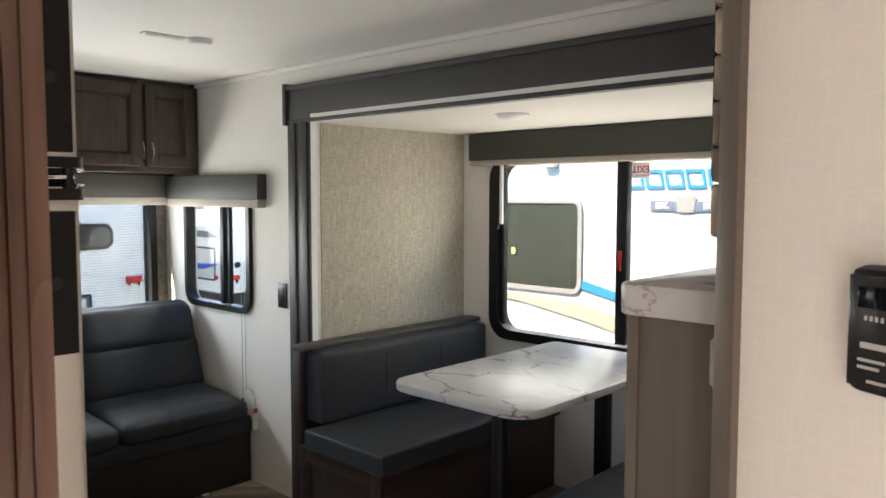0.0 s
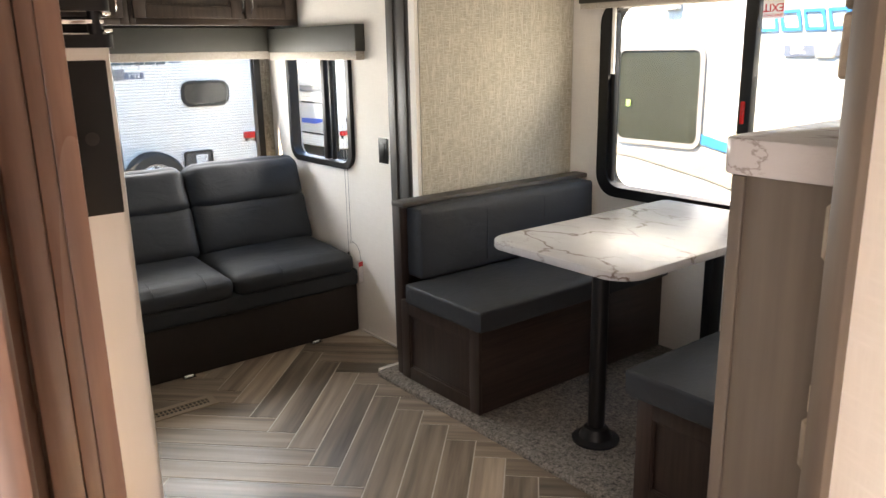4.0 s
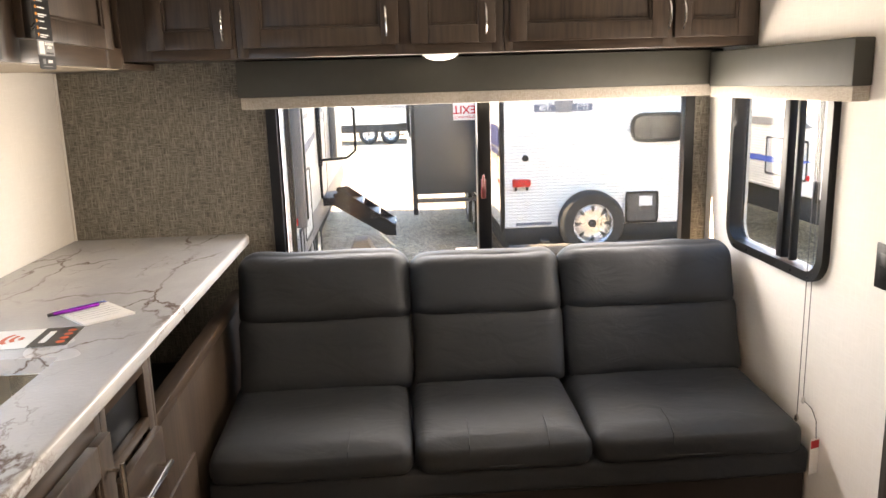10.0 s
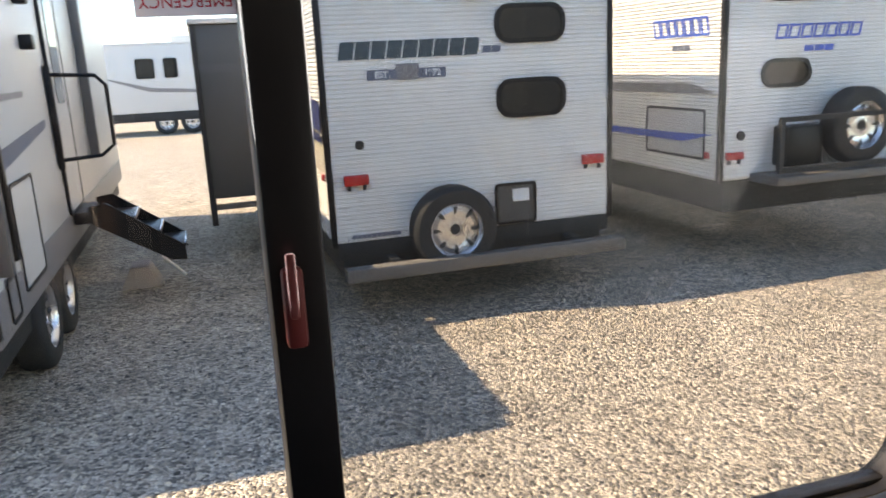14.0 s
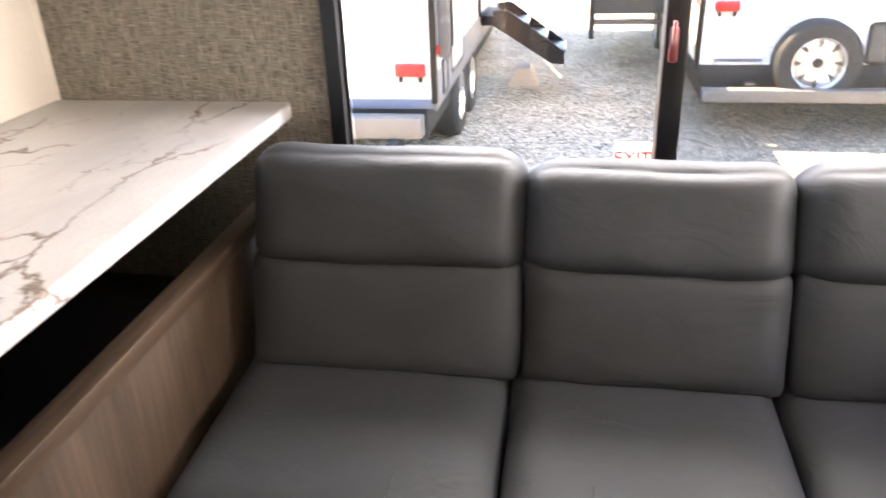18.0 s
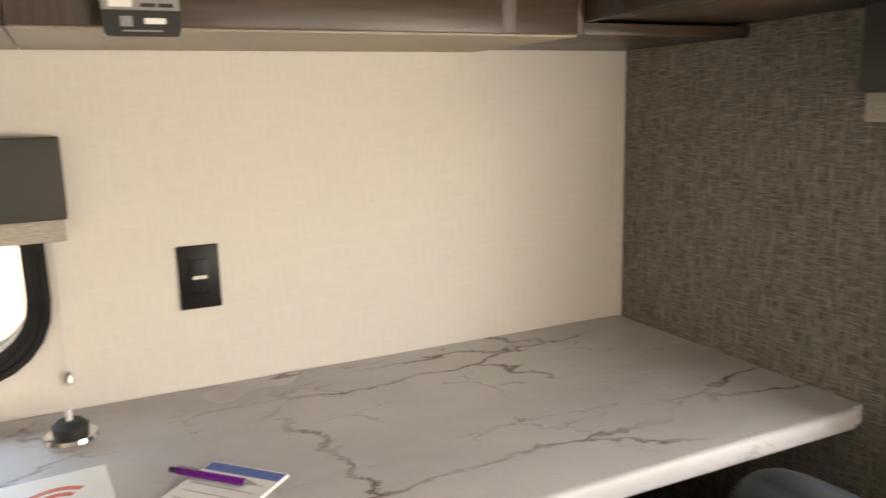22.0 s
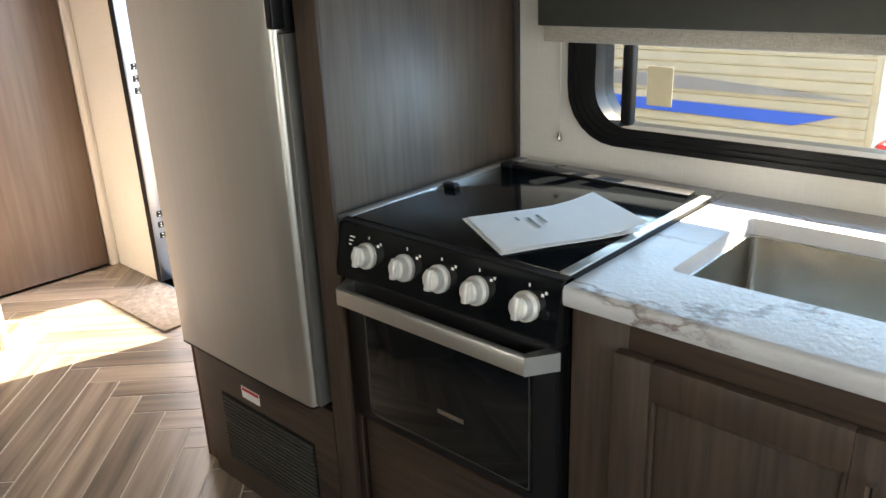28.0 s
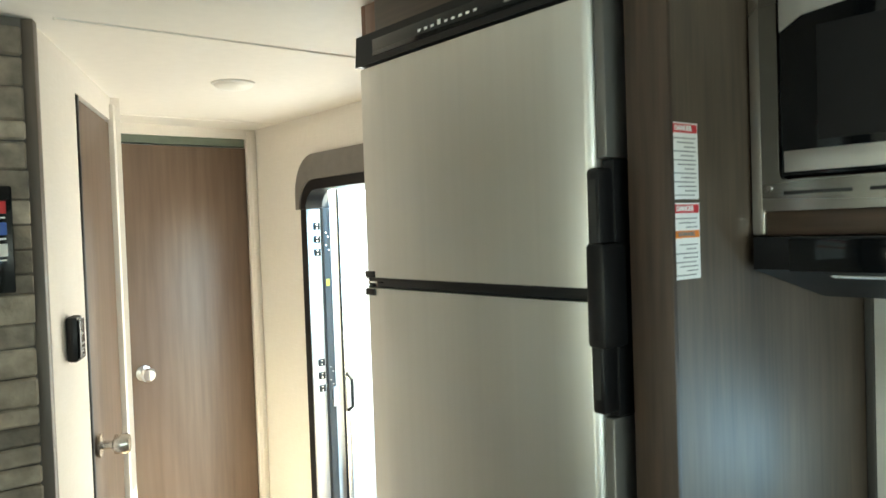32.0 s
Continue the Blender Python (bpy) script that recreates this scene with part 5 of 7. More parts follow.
d = ajar("door", box(-0.24, 0.120, 0.796, 0.804, 0.06, 1.92), c, "tall two-panel pantry door")
for x0, x1 in ((-0.298, -0.238), (0.112, 0.168)):
    ajar("door_stile", box(x0, x1, 0.786, 0.806, 0.03, 1.95, 0.0025), d)
for z0, z1 in ((0.03, 0.10), (1.087, 1.167), (1.88, 1.95)):
    ajar("door_rail", box(-0.238, 0.112, 0.7865, 0.8055, z0, z1, 0.002), d)
for z0, z1 in ((0.10, 1.087), (1.167, 1.88)):
    ajar("panel_bead", ring([(-0.238, z0), (0.112, z0), (0.112, z1), (-0.238, z1)], [(-0.226, z0 + 0.012), (0.100, z0 + 0.012), (0.100, z1 - 0.012), (-0.226, z1 - 0.012)], "y", 0.791, 0.797), d)

# ---- upper cabinets ----
def wall_unit(name, label, y0, y1, doors):
    """A unit on the west wall; doors: (y0, y1, pull y), or an open recess where the pull is None."""
    c = thing(name, (-0.23, (y0 + y1) / 2, 1.50), label, "cabinet", "upper cabinets")
    part("body", box(X0 + 0.003, -0.030, y0, y1, 1.503, ZC - 0.003, 0.001), WOODH, c)
    edges = [y0] + [v for d in doors for v in d[:2]] + [y1]
    for a, b in zip(edges[::2], edges[1::2]):
        part("stile", box(-0.030, -0.012, a, b, 1.501, ZC - 0.003, 0.0015), WOOD, c)
    part("bottom_rail", box(-0.0298, -0.0125, y0, y1, 1.501, 1.562, 0.0015), WOODH, c)
    part("underside", box(X0 + 0.004, -0.031, y0 + 0.001, y1 - 0.001, 1.4985, 1.5028), UNDERSIDE, c, "tan underside board")
    for a, b, p in doors:
        if p is None:
            continue
        dd = shaker("x", -0.012, a - 0.012, b + 0.012, 1.553, ZC - 0.03, c, "door", WOOD, 1, 0.020, 0.055)
        pull(dd, 0.008, p, 1.62, "x")
    return c


wall_unit("upper_cabinet", "dark-stained wood upper cabinet with shaker doors over worktop", 2.102, 2.90, [(2.15, 2.46, 2.435), (2.50, 2.81, 2.79)])
wall_unit("upper_cabinet", "dark-stained wood upper cabinet at the rear corner", 2.902, 3.712, [(3.025, 3.563, 3.048), (3.588, 3.700, None)])

part("corner_filler", box(X0 + 0.003, -0.030, 3.713, YR - 0.003, 1.503, 1.5215, 0.001), WOODH, bpy.data.objects["upper_cabinet.001"])


def rear_unit(x0, x1, doors, label):
    c = thing("upper_cabinet", ((x0 + x1) / 2, 3.9, 1.525), label, "cabinet", "upper cabinets")
    part("body", box(x0, x1, 3.736, YR - 0.003, 1.528, ZC - 0.003, 0.001), WOODX, c)
    edges = [x0] + [v for d in doors for v in d[:2]] + [x1]
    for a, b in zip(edges[::2], edges[1::2]):
        part("stile", box(a, b, 3.716, 3.735, 1.522, ZC - 0.003, 0.0015), WOOD, c)
    part("bottom_rail", box(x0, x1, 3.7165, 3.7348, 1.522, 1.562, 0.0015), WOODX, c)
    for a, b, p in doors:
        dd = shaker("y", 3.716, a - 0.012, b + 0.012, 1.553, ZC - 0.03, c, "door", WOOD, -1, 0.020, 0.055)
        pull(dd, p, 3.696, 1.625, "y")


rear_unit(X0 + 0.003, 0.335, [(0.077, 0.315, 0.300)], "dark-stained wood corner upper cabinet with chrome pull")
rear_unit(0.337, 1.180, [(0.372, 0.833, 0.805), (0.895, 1.14, 1.12)], "dark-stained wood rear upper cabinet over sofa")
rear_unit(1.182, X1 - 0.004, [(1.21, 1.70, 1.712), (1.745, 1.985, 1.76)], "dark-stained wood rear upper cabinet at the side wall")

# microwave and its cabinet, range hood
c = thing("microwave_cabinet", (-0.18, 1.79, 1.50), "dark wood cabinet holding the microwave", "cabinet")
part("body", box(X0 + 0.003, -0.02, 1.492, 2.098, 1.502, ZC - 0.003, 0.001), WOODH, c)
part("stile", box(-0.02, 0.012, 1.492, 1.515, 1.498, ZC - 0.003, 0.006), NICKEL, c, "brushed corner post")
part("bottom_rail", box(-0.02, 0.010, 1.515, 2.098, 1.498, 1.535, 0.002), WOODH, c)
part("top_rail", box(-0.02, 0.010, 1.515, 2.098, 1.925, ZC - 0.003, 0.002), WOODH, c)
part("end_stile", box(-0.02, 0.010, 2.055, 2.098, 1.535, 1.925, 0.002), WOOD, c)
m = thing("microwave", (0.0, 1.79, 1.535), "stainless steel built-in microwave with dark glass door", "microwave")
part("trim_kit", ring(rounded(1.515, 2.055, 1.535, 1.925, 0.004, 2), rounded(1.542, 2.035, 1.580, 1.845, 0.008, 2), "x", -0.018, 0.020), material("satin_steel", (0.38, 0.375, 0.35), 0.28, 1.0, vary=0.04, grain=60, stain=4, bump=0.03, stretch=(1, 0.02, 1)), m)
for g in range(4):
    for k in range(4):
        y = 1.548 + 0.118 * g
        part("vent_slot", box(0.0195, 0.0206, y, y + 0.095, 1.862 + 0.014 * k, 1.868 + 0.014 * k, 0.0004), RUBBER, m)
for g in range(4):
    y = 1.548 + 0.118 * g
    part("vent_slot", box(0.0195, 0.0206, y, y + 0.095, 1.558, 1.563, 0.0004), RUBBER, m)
for y, z in ((1.527, 1.872), (1.527, 1.568), (2.045, 1.872), (2.045, 1.568)):
    part("screw", lathe([(0.005, 0), (0.004, 0.004), (0.001, 0.004)], (0.020, y, z), "x", 10), CHROME, m)
dr = part("door", box(-0.015, 0.022, 1.546, 1.925, 1.584, 1.841, 0.003), DARKGLASS, m, "dark glass microwave door")
arch = [(1.548, 1.839), (1.923, 1.839), (1.923, 1.822)] + [(1.548 + 0.375 * (1 - i / 12), 1.800 + 0.022 * math.sin(math.pi / 2 * (1 - i / 12) ** 0.6) if i < 12 else 1.790) for i in range(1, 13)]
part("top_band", prism(arch, "x", 0.022, 0.0245), STEEL, dr)
part("bottom_band", box(0.022, 0.026, 1.552, 1.925, 1.590, 1.620, 0.001), STEEL, dr)
part("badge", lathe([(0.011, 0), (0.010, 0.001), (0.002, 0.001)], (0.026, 1.735, 1.605), "x", 20), NICKEL, dr)
part("mesh_window", box(0.022, 0.0226, 1.600, 1.890, 1.632, 1.790), BLACK, dr)
kp = part("keypad", box(-0.015, 0.021, 1.930, 2.030, 1.584, 1.841, 0.003), BLACK, m)
part("open_button", box(0.021, 0.026, 1.934, 2.028, 1.588, 1.640, 0.002), STEEL, kp)
for rw in range(4):
    for cl in range(3):
        part("key", box(0.021, 0.0218, 1.944 + 0.022 * cl, 1.952 + 0.022 * cl, 1.672 + 0.018 * rw, 1.680 + 0.018 * rw), KEYGREY, kp)
for rw in range(5):
    part("key", lathe([(0.009, 0), (0.009, 0.0008), (0.007, 0.0009)], (0.021, 2.014, 1.664 + 0.02 * rw), "x", 14), KEYGREY, kp)
part("key", lathe([(0.011, 0), (0.010, 0.001), (0.002, 0.001)], (0.021, 1.952, 1.655), "x", 16), KEYGREY, kp)
h = thing("range_hood", (-0.18, 1.79, 1.39), "black under-cabinet range hood with small controls", "range hood")
part("shell", prism([(X0 + 0.003, 1.392), (-0.19, 1.392), (0.030, 1.450), (0.030, 1.497), (X0 + 0.003, 1.497)], "y", 1.505, 2.098), BLACK, h)
part("lip", box(0.030, 0.034, 1.56, 2.09, 1.448, 1.494, 0.001), DARKGLASS, h)
part("name_plate", box(0.034, 0.035, 1.69, 1.755, 1.468, 1.478), NICKEL, h)
for y in (1.945, 1.975):
    part("button", lathe([(0.008, 0), (0.007, 0.003), (0.002, 0.003)], (0.034, y, 1.472), "x", 12), CHROME, h)
part("light_strip", box(-0.02, -0.006, 1.60, 1.74, 1.4375, 1.4405, 0.0005, tilt=Matrix.Rotation(-0.257, 4, "Y")), WHITE, h)


# ---- lamps ----
DOME = material("frosted_dome", (0.85, 0.84, 0.80), 0.35, vary=0.02, bump=0)
def dome(x, y, z, r, label):
    o = thing("ceiling_light", (x, y, z - 0.02), label, "ceiling light", "dome lights")
    part("base_ring", lathe([(r + 0.006, 0.0), (r + 0.006, -0.005), (r, -0.007)], (x, y, z), "z", 32), WHITE, o)
    part("diffuser", lathe([(r, -0.006), (r * 0.93, -0.012), (r * 0.7, -0.018), (r * 0.35, -0.022), (0.002, -0.023)], (x, y, z), "z", 32), DOME, o)


dome(0.985, 3.86, 1.527, 0.055, "small white dome light under rear cabinets, unlit")
dome(-0.12, 2.470, 1.503, 0.062, "small white dome light under upper cabinets, unlit")
dome(2.30, 1.85, ZS1, 0.060, "small white dome light on the slide-out ceiling, unlit")
dome(0.127, -0.09, ZC, 0.058, "flat round white ceiling light in the entry hall")
dome(0.74, 0.925, ZC, 0.092, "large round white ceiling light over the aisle")
o = thing("smoke_alarm", (1.44, 2.64, ZC - 0.02), "low round white alarm on ceiling", "alarm")
part("body", lathe([(0.045, 0), (0.045, -0.008), (0.036, -0.018), (0.002, -0.020)], (1.44, 2.64, ZC), "z", 28), WHITE, o)
o = thing("ceiling_vent", (1.31, 2.66, ZC - 0.02), "slim white ceiling register", "vent")
part("frame", box(1.23, 1.39, 2.64, 2.68, ZC - 0.006, ZC, 0.002), WHITE, o)
for k in range(4):
    part("slat", box(1.24, 1.38, 2.6445 + 0.008 * k, 2.649 + 0.008 * k, ZC - 0.009, ZC - 0.006), WHITE, o)

# ---- loose things on the counter and cards ----
def flat(name, m, w, h, mat, parent, z0=0.0, z1=0.0005, label="", dx=0.0, dy=0.0):
    own = box(-w / 2 + dx, w / 2 + dx, -h / 2 + dy, h / 2 + dy, z0, z1)
    bmesh.ops.transform(own, matrix=m, verts=own.verts)
    return part(name, own, mat, parent, label)


INK = material("black_card", (0.012, 0.012, 0.013), 0.35, vary=0.1, bump=0)
ORANGE = material("orange_red_print", (0.62, 0.10, 0.04), 0.45, vary=0.04, bump=0)
AMBER = material("amber_print", (0.75, 0.28, 0.03), 0.45, vary=0.04, bump=0)
NAVY = material("blue_print", (0.05, 0.12, 0.42), 0.45, vary=0.04, bump=0)


def signal(m, parent, r0, dy):
    """Three arcs of a wireless sign over a dot."""
    for k in range(3):
        r = r0 * (k + 1)
        o = [(r * math.cos(radians(a)), r * math.sin(radians(a))) for a in range(48, 133, 7)]
        i = [((r - r0 * 0.55) * math.cos(radians(a)), (r - r0 * 0.55) * math.sin(radians(a))) for a in range(132, 47, -7)]
        own = prism(o + i, "z", 0.0006, 0.0010)
        bmesh.ops.translate(own, verts=own.verts, vec=(0, dy, 0))
        bmesh.ops.transform(own, matrix=m, verts=own.verts)
        part("arc", own, ORANGE, parent)


def hang_card(m, w, h, label, kind):
    o = thing("hang_card", m.translation, label, "card", "advertising cards")
    if kind == "signal":
        top = flat("sheet", m, w, h, PAPER, o)
        flat("dark_half", m, w, h * 0.42, INK, o, 0.0005, 0.0008, dy=-h * 0.29)
        signal(m, o, w * 0.13, h * 0.02)
        flat("name_bar", m, w * 0.6, h * 0.07, PAPER, o, 0.0008, 0.0011, dy=-h * 0.20)
        for k in range(4):
            own = lathe([(w * 0.07, 0.0008), (w * 0.07, 0.0012), (w * 0.01, 0.0012)], ((k - 1.5) * w * 0.2, -h * 0.40, 0), "z", 12)
            bmesh.ops.transform(own, matrix=m, verts=own.verts)
            part("icon", own, ORANGE, o)
    else:
        own = prism(rounded(-w / 2, w / 2, -h / 2, h / 2, 0.007, 4), "z", 0.0, 0.0005)
        bmesh.ops.transform(own, matrix=m, verts=own.verts)
        part("sheet", own, INK, o)
        for k in range(2):
            flat("title_bar", m, w * (0.62 - 0.1 * k), h * 0.040, PAPER, o, 0.0005, 0.0008, dy=h * (0.40 - 0.065 * k))
        for k in range(3):
            flat("title_line", m, w * (0.76 - 0.1 * k), h * 0.009, PAPER, o, 0.0005, 0.0008, dy=h * (0.235 - 0.022 * k))
        for k in range(7):
            y = h * (-0.230 + 0.053 * k)
            flat("icon", m, w * 0.085, h * 0.024, AMBER, o, 0.0005, 0.0008, dx=-w * 0.34, dy=y)
            for q in range(2 if k in (0, 3) else 1):
                flat("text_line", m, w * (0.50 - 0.08 * (k % 3) - 0.15 * q), h * 0.009, PAPER, o, 0.0005, 0.0008, dx=w * (0.01 - 0.04 * (k % 3) - 0.075 * q), dy=y - h * 0.016 * q)
        flat("grey_band", m, w, h * 0.122, GREYINK, o, 0.0005, 0.0008, dy=-h * 0.331)
        flat("white_block", m, w * 0.30, h * 0.098, PAPER, o, 0.0008, 0.0011, dx=-w * 0.26, dy=-h * 0.332)
        for k, word in enumerate(("DOWNLOAD", "NOW!")):
            letters(word, h * 0.026, PAPER, o, m @ pose(w * 0.20, -h * (0.300 + 0.027 * k), 0.0010), bold=0.0003)
        for k in range(2):
            flat("badge", m, w * 0.20, h * 0.016, INK, o, 0.0008, 0.0011, dx=w * (0.09 + 0.23 * k), dy=-h * 0.372)
        flat("name_bar", m, w * 0.16, h * 0.042, GREYINK, o, 0.0005, 0.0008, dx=-w * 0.20, dy=-h * 0.438)
        flat("name_bar", m, w * 0.28, h * 0.024, PAPER, o, 0.0005, 0.0008, dx=w * 0.17, dy=-h * 0.436)
        flat("text_line", m, w * 0.52, h * 0.006, GREYINK, o, 0.0005, 0.0008, dy=-h * 0.476)


hang_card(facing("+x", 0.033, 2.790, 1.612), 0.098, 0.225, "white and black hanging advertising card with red signal arcs", "signal")
hang_card(facing("+x", 0.034, 3.048, 1.625), 0.086, 0.280, "black hanging advertising card with small white text", "dark")
m = pose(-0.022, 2.893, CZ1 + 0.0008, 0, 0, 94)
hang_card(m, 0.138, 0.200, "advertising card with red signal arcs lying on worktop", "signal")
n = thing("notepad", (0.05, 3.075, CZ1), "white notepad with blue header on worktop", "notepad")
m = pose(0.055, 3.075, CZ1 + 0.0006, 0, 0, 43)
flat("page_block", m, 0.125, 0.175, PAPER, n, 0.0, 0.005)
flat("header", m, 0.122, 0.022, NAVY, n, 0.005, 0.0054, dy=0.074)
for k in range(6):
    flat("ruled_line", m, 0.10, 0.0012, GREYINK, n, 0.005, 0.0053, dy=0.045 - 0.02 * k)
own = prism([(-0.005, -0.085), (0.058, -0.085), (0.058, -0.045)], "z", 0.006, 0.0065)
bmesh.ops.transform(own, matrix=m, verts=own.verts)
part("curled_corner", own, PAPER, n)
PURPLE = material("purple_metal", (0.28, 0.02, 0.42), 0.25, 0.6, vary=0.05, bump=0)
p = thing("pen", (0.01, 3.085, CZ1 + 0.006), "metallic purple ballpoint pen on notepad", "pen")
a, b = Vector((-0.040, 3.036, CZ1 + 0.012)), Vector((0.062, 3.134, CZ1 + 0.012))
d = (b - a).normalized()
part("barrel", rod(a + d * 0.012, b - d * 0.018, 0.0050, 12), PURPLE, p)
part("tip", rod(b - d * 0.018, b, 0.0048, 12, 0.0012), CHROME, p)
part("stylus_end", rod(a, a + d * 0.012, 0.0042, 12), BLACK, p)
part("clip", rod(a + d * 0.014 + Vector((0, 0, 0.0065)), a + d * 0.050 + Vector((0, 0, 0.0065)), 0.0013, 6), CHROME, p)
s = thing("sink_stopper", (-0.234, 2.912, CZ1), "chrome and black rubber sink strainer stopper", "sink stopper")
part("basket", lathe([(0.036, 0.0), (0.040, 0.010), (0.038, 0.016), (0.026, 0.018)], (-0.234, 2.912, CZ1), "z", 24), CHROME, s)
part("rubber", lathe([(0.026, 0.018), (0.027, 0.030), (0.018, 0.038), (0.004, 0.038)], (-0.234, 2.912, CZ1), "z", 24), RUBBER, s)
part("post", lathe([(0.005, 0.038), (0.005, 0.055), (0.002, 0.057)], (-0.234, 2.912, CZ1), "z", 10), WHITE, s)
# paperwork on the range
def sheet(name, pts, z0, z1, mat, parent):
    """A sheet whose far end lifts."""
    own = bmesh.new()
    n = 6
    rows = []
    for i in range(n + 1):
        row = []
        for j in range(n + 1):
            u, v = i / n, j / n
            a_ = Vector(pts[0]).lerp(Vector(pts[1]), v)
            b_ = Vector(pts[3]).lerp(Vector(pts[2]), v)
            q = a_.lerp(b_, u)
            row.append(own.verts.new((q.x, q.y, z0 + (z1 - z0) * max(0, u - 0.55) ** 2 * 4 + 0.003 * math.sin(3 * u) * v)))
        rows.append(row)
    for i in range(n):
        for j in range(n):
            own.faces.new((rows[i][j], rows[i + 1][j], rows[i + 1][j + 1], rows[i][j + 1]))
    bmesh.ops.recalc_face_normals(own, faces=own.faces[:])
    bmesh.ops.solidify(own, geom=own.faces[:], thickness=0.0006)
    return part(name, own, mat, parent)


pp = thing("paperwork", (0.05, 1.9, 0.908), "folded white paper forms lying on the range lid", "papers")
sheet("sheet", [(0.126, 1.742), (0.238, 1.925), (0.008, 2.064), (-0.104, 1.876)], 0.9095, 0.918, PAPER, pp)
sheet("sheet", [(0.120, 1.750), (0.226, 1.918), (-0.004, 2.070), (-0.112, 1.888)], 0.9120, 0.935, PAPER, pp)
m = pose(0.07, 1.87, 0.9150, 0, 0, 58)
for k, (dx, w) in enumerate(((-0.005, 0.05), (0.01, 0.06), (-0.02, 0.02))):
    flat("scribble", m, w, 0.006, GREYINK, pp, 0.0, 0.0004, dx=dx, dy=0.02 - 0.022 * k)
# floor register
v = thing("floor_register", (0.975, 2.94, 0), "tan metal floor register among the planks", "floor vent")
TAN = material("tan_metal", (0.33, 0.26, 0.19), 0.45, vary=0.1)
bm = ring(rounded(0.835, 1.115, 2.895, 2.995, 0.004, 2), rounded(0.862, 1.088, 2.922, 2.968, 0.003, 2), "z", 0.0005, 0.005)
part("frame", bm, TAN, v)
part("recess", box(0.862, 1.088, 2.922, 2.968, 0.0003, 0.0012), RUBBER, v)
for k in range(13):
    part("bar", box(0.868 + 0.0172 * k, 0.873 + 0.0172 * k, 2.922, 2.968, 0.0012, 0.0045), TAN, v)
part("bar", box(0.862, 1.088, 2.943, 2.947, 0.0012, 0.0047), TAN, v)
# control panel on the stone
c = thing("control_panel", (0.86, 0.37, 1.43), "black control panel with red and blue marks", "control panel")
part("body", box(0.812, 1.046, 0.3722, 0.389, 1.428, 1.640, 0.004), DARKGLASS, c)
for k, mt in enumerate((EXITRED, NAVY, PAPER)):
    part("switch", box(0.824, 0.848, 0.389, 0.391, 1.585 - 0.042 * k, 1.610 - 0.042 * k, 0.001), mt, c)
    part("caption", box(0.826, 0.846, 0.389, 0.3895, 1.576 - 0.042 * k, 1.579 - 0.042 * k), PAPER, c)


# ---- outdoors ----
def gravel_material(name, island=False):
    """Crushed stone: one tone a stone, fines between, large pale and dark drifts."""
    m = material(name, (0.40, 0.350, 0.295), 0.95, vary=0.25, grain=2.2, stain=0.22, bump=0)
    n, link = m.node_tree.nodes, m.node_tree.links.new
    b = n["Principled BSDF"]
    drift = [q for q in n if q.type == "VALTORGB"][0].outputs[0]
    ramp = n.new("ShaderNodeValToRGB")
    ramp.color_ramp.elements[0].color, ramp.color_ramp.elements[1].color = (0.14, 0.14, 0.15, 1), (1.95, 1.85, 1.72, 1)
    mul = n.new("ShaderNodeMix")
    mul.data_type, mul.blend_type = "RGBA", "MULTIPLY"
    mul.inputs["Factor"].default_value = 1.0
    link(drift, mul.inputs["A"])
    link(ramp.outputs[0], mul.inputs["B"])
    link(mul.outputs["Result"], b.inputs["Base Color"])
    if island:
        geo = n.new("ShaderNodeNewGeometry")
        link(geo.outputs["Random Per Island"], ramp.inputs[0])
        return m
    tc = n.new("ShaderNodeTexCoord")
    tone = []
    for scale in (44.0, 95.0):
        v = n.new("ShaderNodeTexVoronoi")
        v.inputs["Scale"].default_value = scale
        link(tc.outputs["Object"], v.inputs["Vector"])
        tone.append(v)
    sp = n.new("ShaderNodeSeparateColor")
    link(tone[0].outputs["Color"], sp.inputs[0])
    sp2 = n.new("ShaderNodeSeparateColor")
    link(tone[1].outputs["Color"], sp2.inputs[0])
    av = n.new("ShaderNodeMath")
    av.operation = "MULTIPLY_ADD"
    av.inputs[1].default_value = 0.78
    hf = n.new("ShaderNodeMath")
    hf.operation = "MULTIPLY"
    hf.inputs[1].default_value = 0.22
    link(sp2.outputs[0], hf.inputs[0])
    link(sp.outputs[0], av.inputs[0])
    link(hf.outputs[0], av.inputs[2])
    link(av.outputs[0], ramp.inputs[0])
    bp = n.new("ShaderNodeBump")
    bp.inputs["Strength"].default_value, bp.inputs["Distance"].default_value = 1.0, 0.03
    link(tone[0].outputs["Distance"], bp.inputs["Height"])
    bp.invert = True
    link(bp.outputs[0], b.inputs["Normal"])
    return m


GZ = -0.67
structure("ground", box(-220, 220, -120, 420, GZ - 0.05, GZ), gravel_material("gravel"), "pale grey-tan crushed gravel lot")
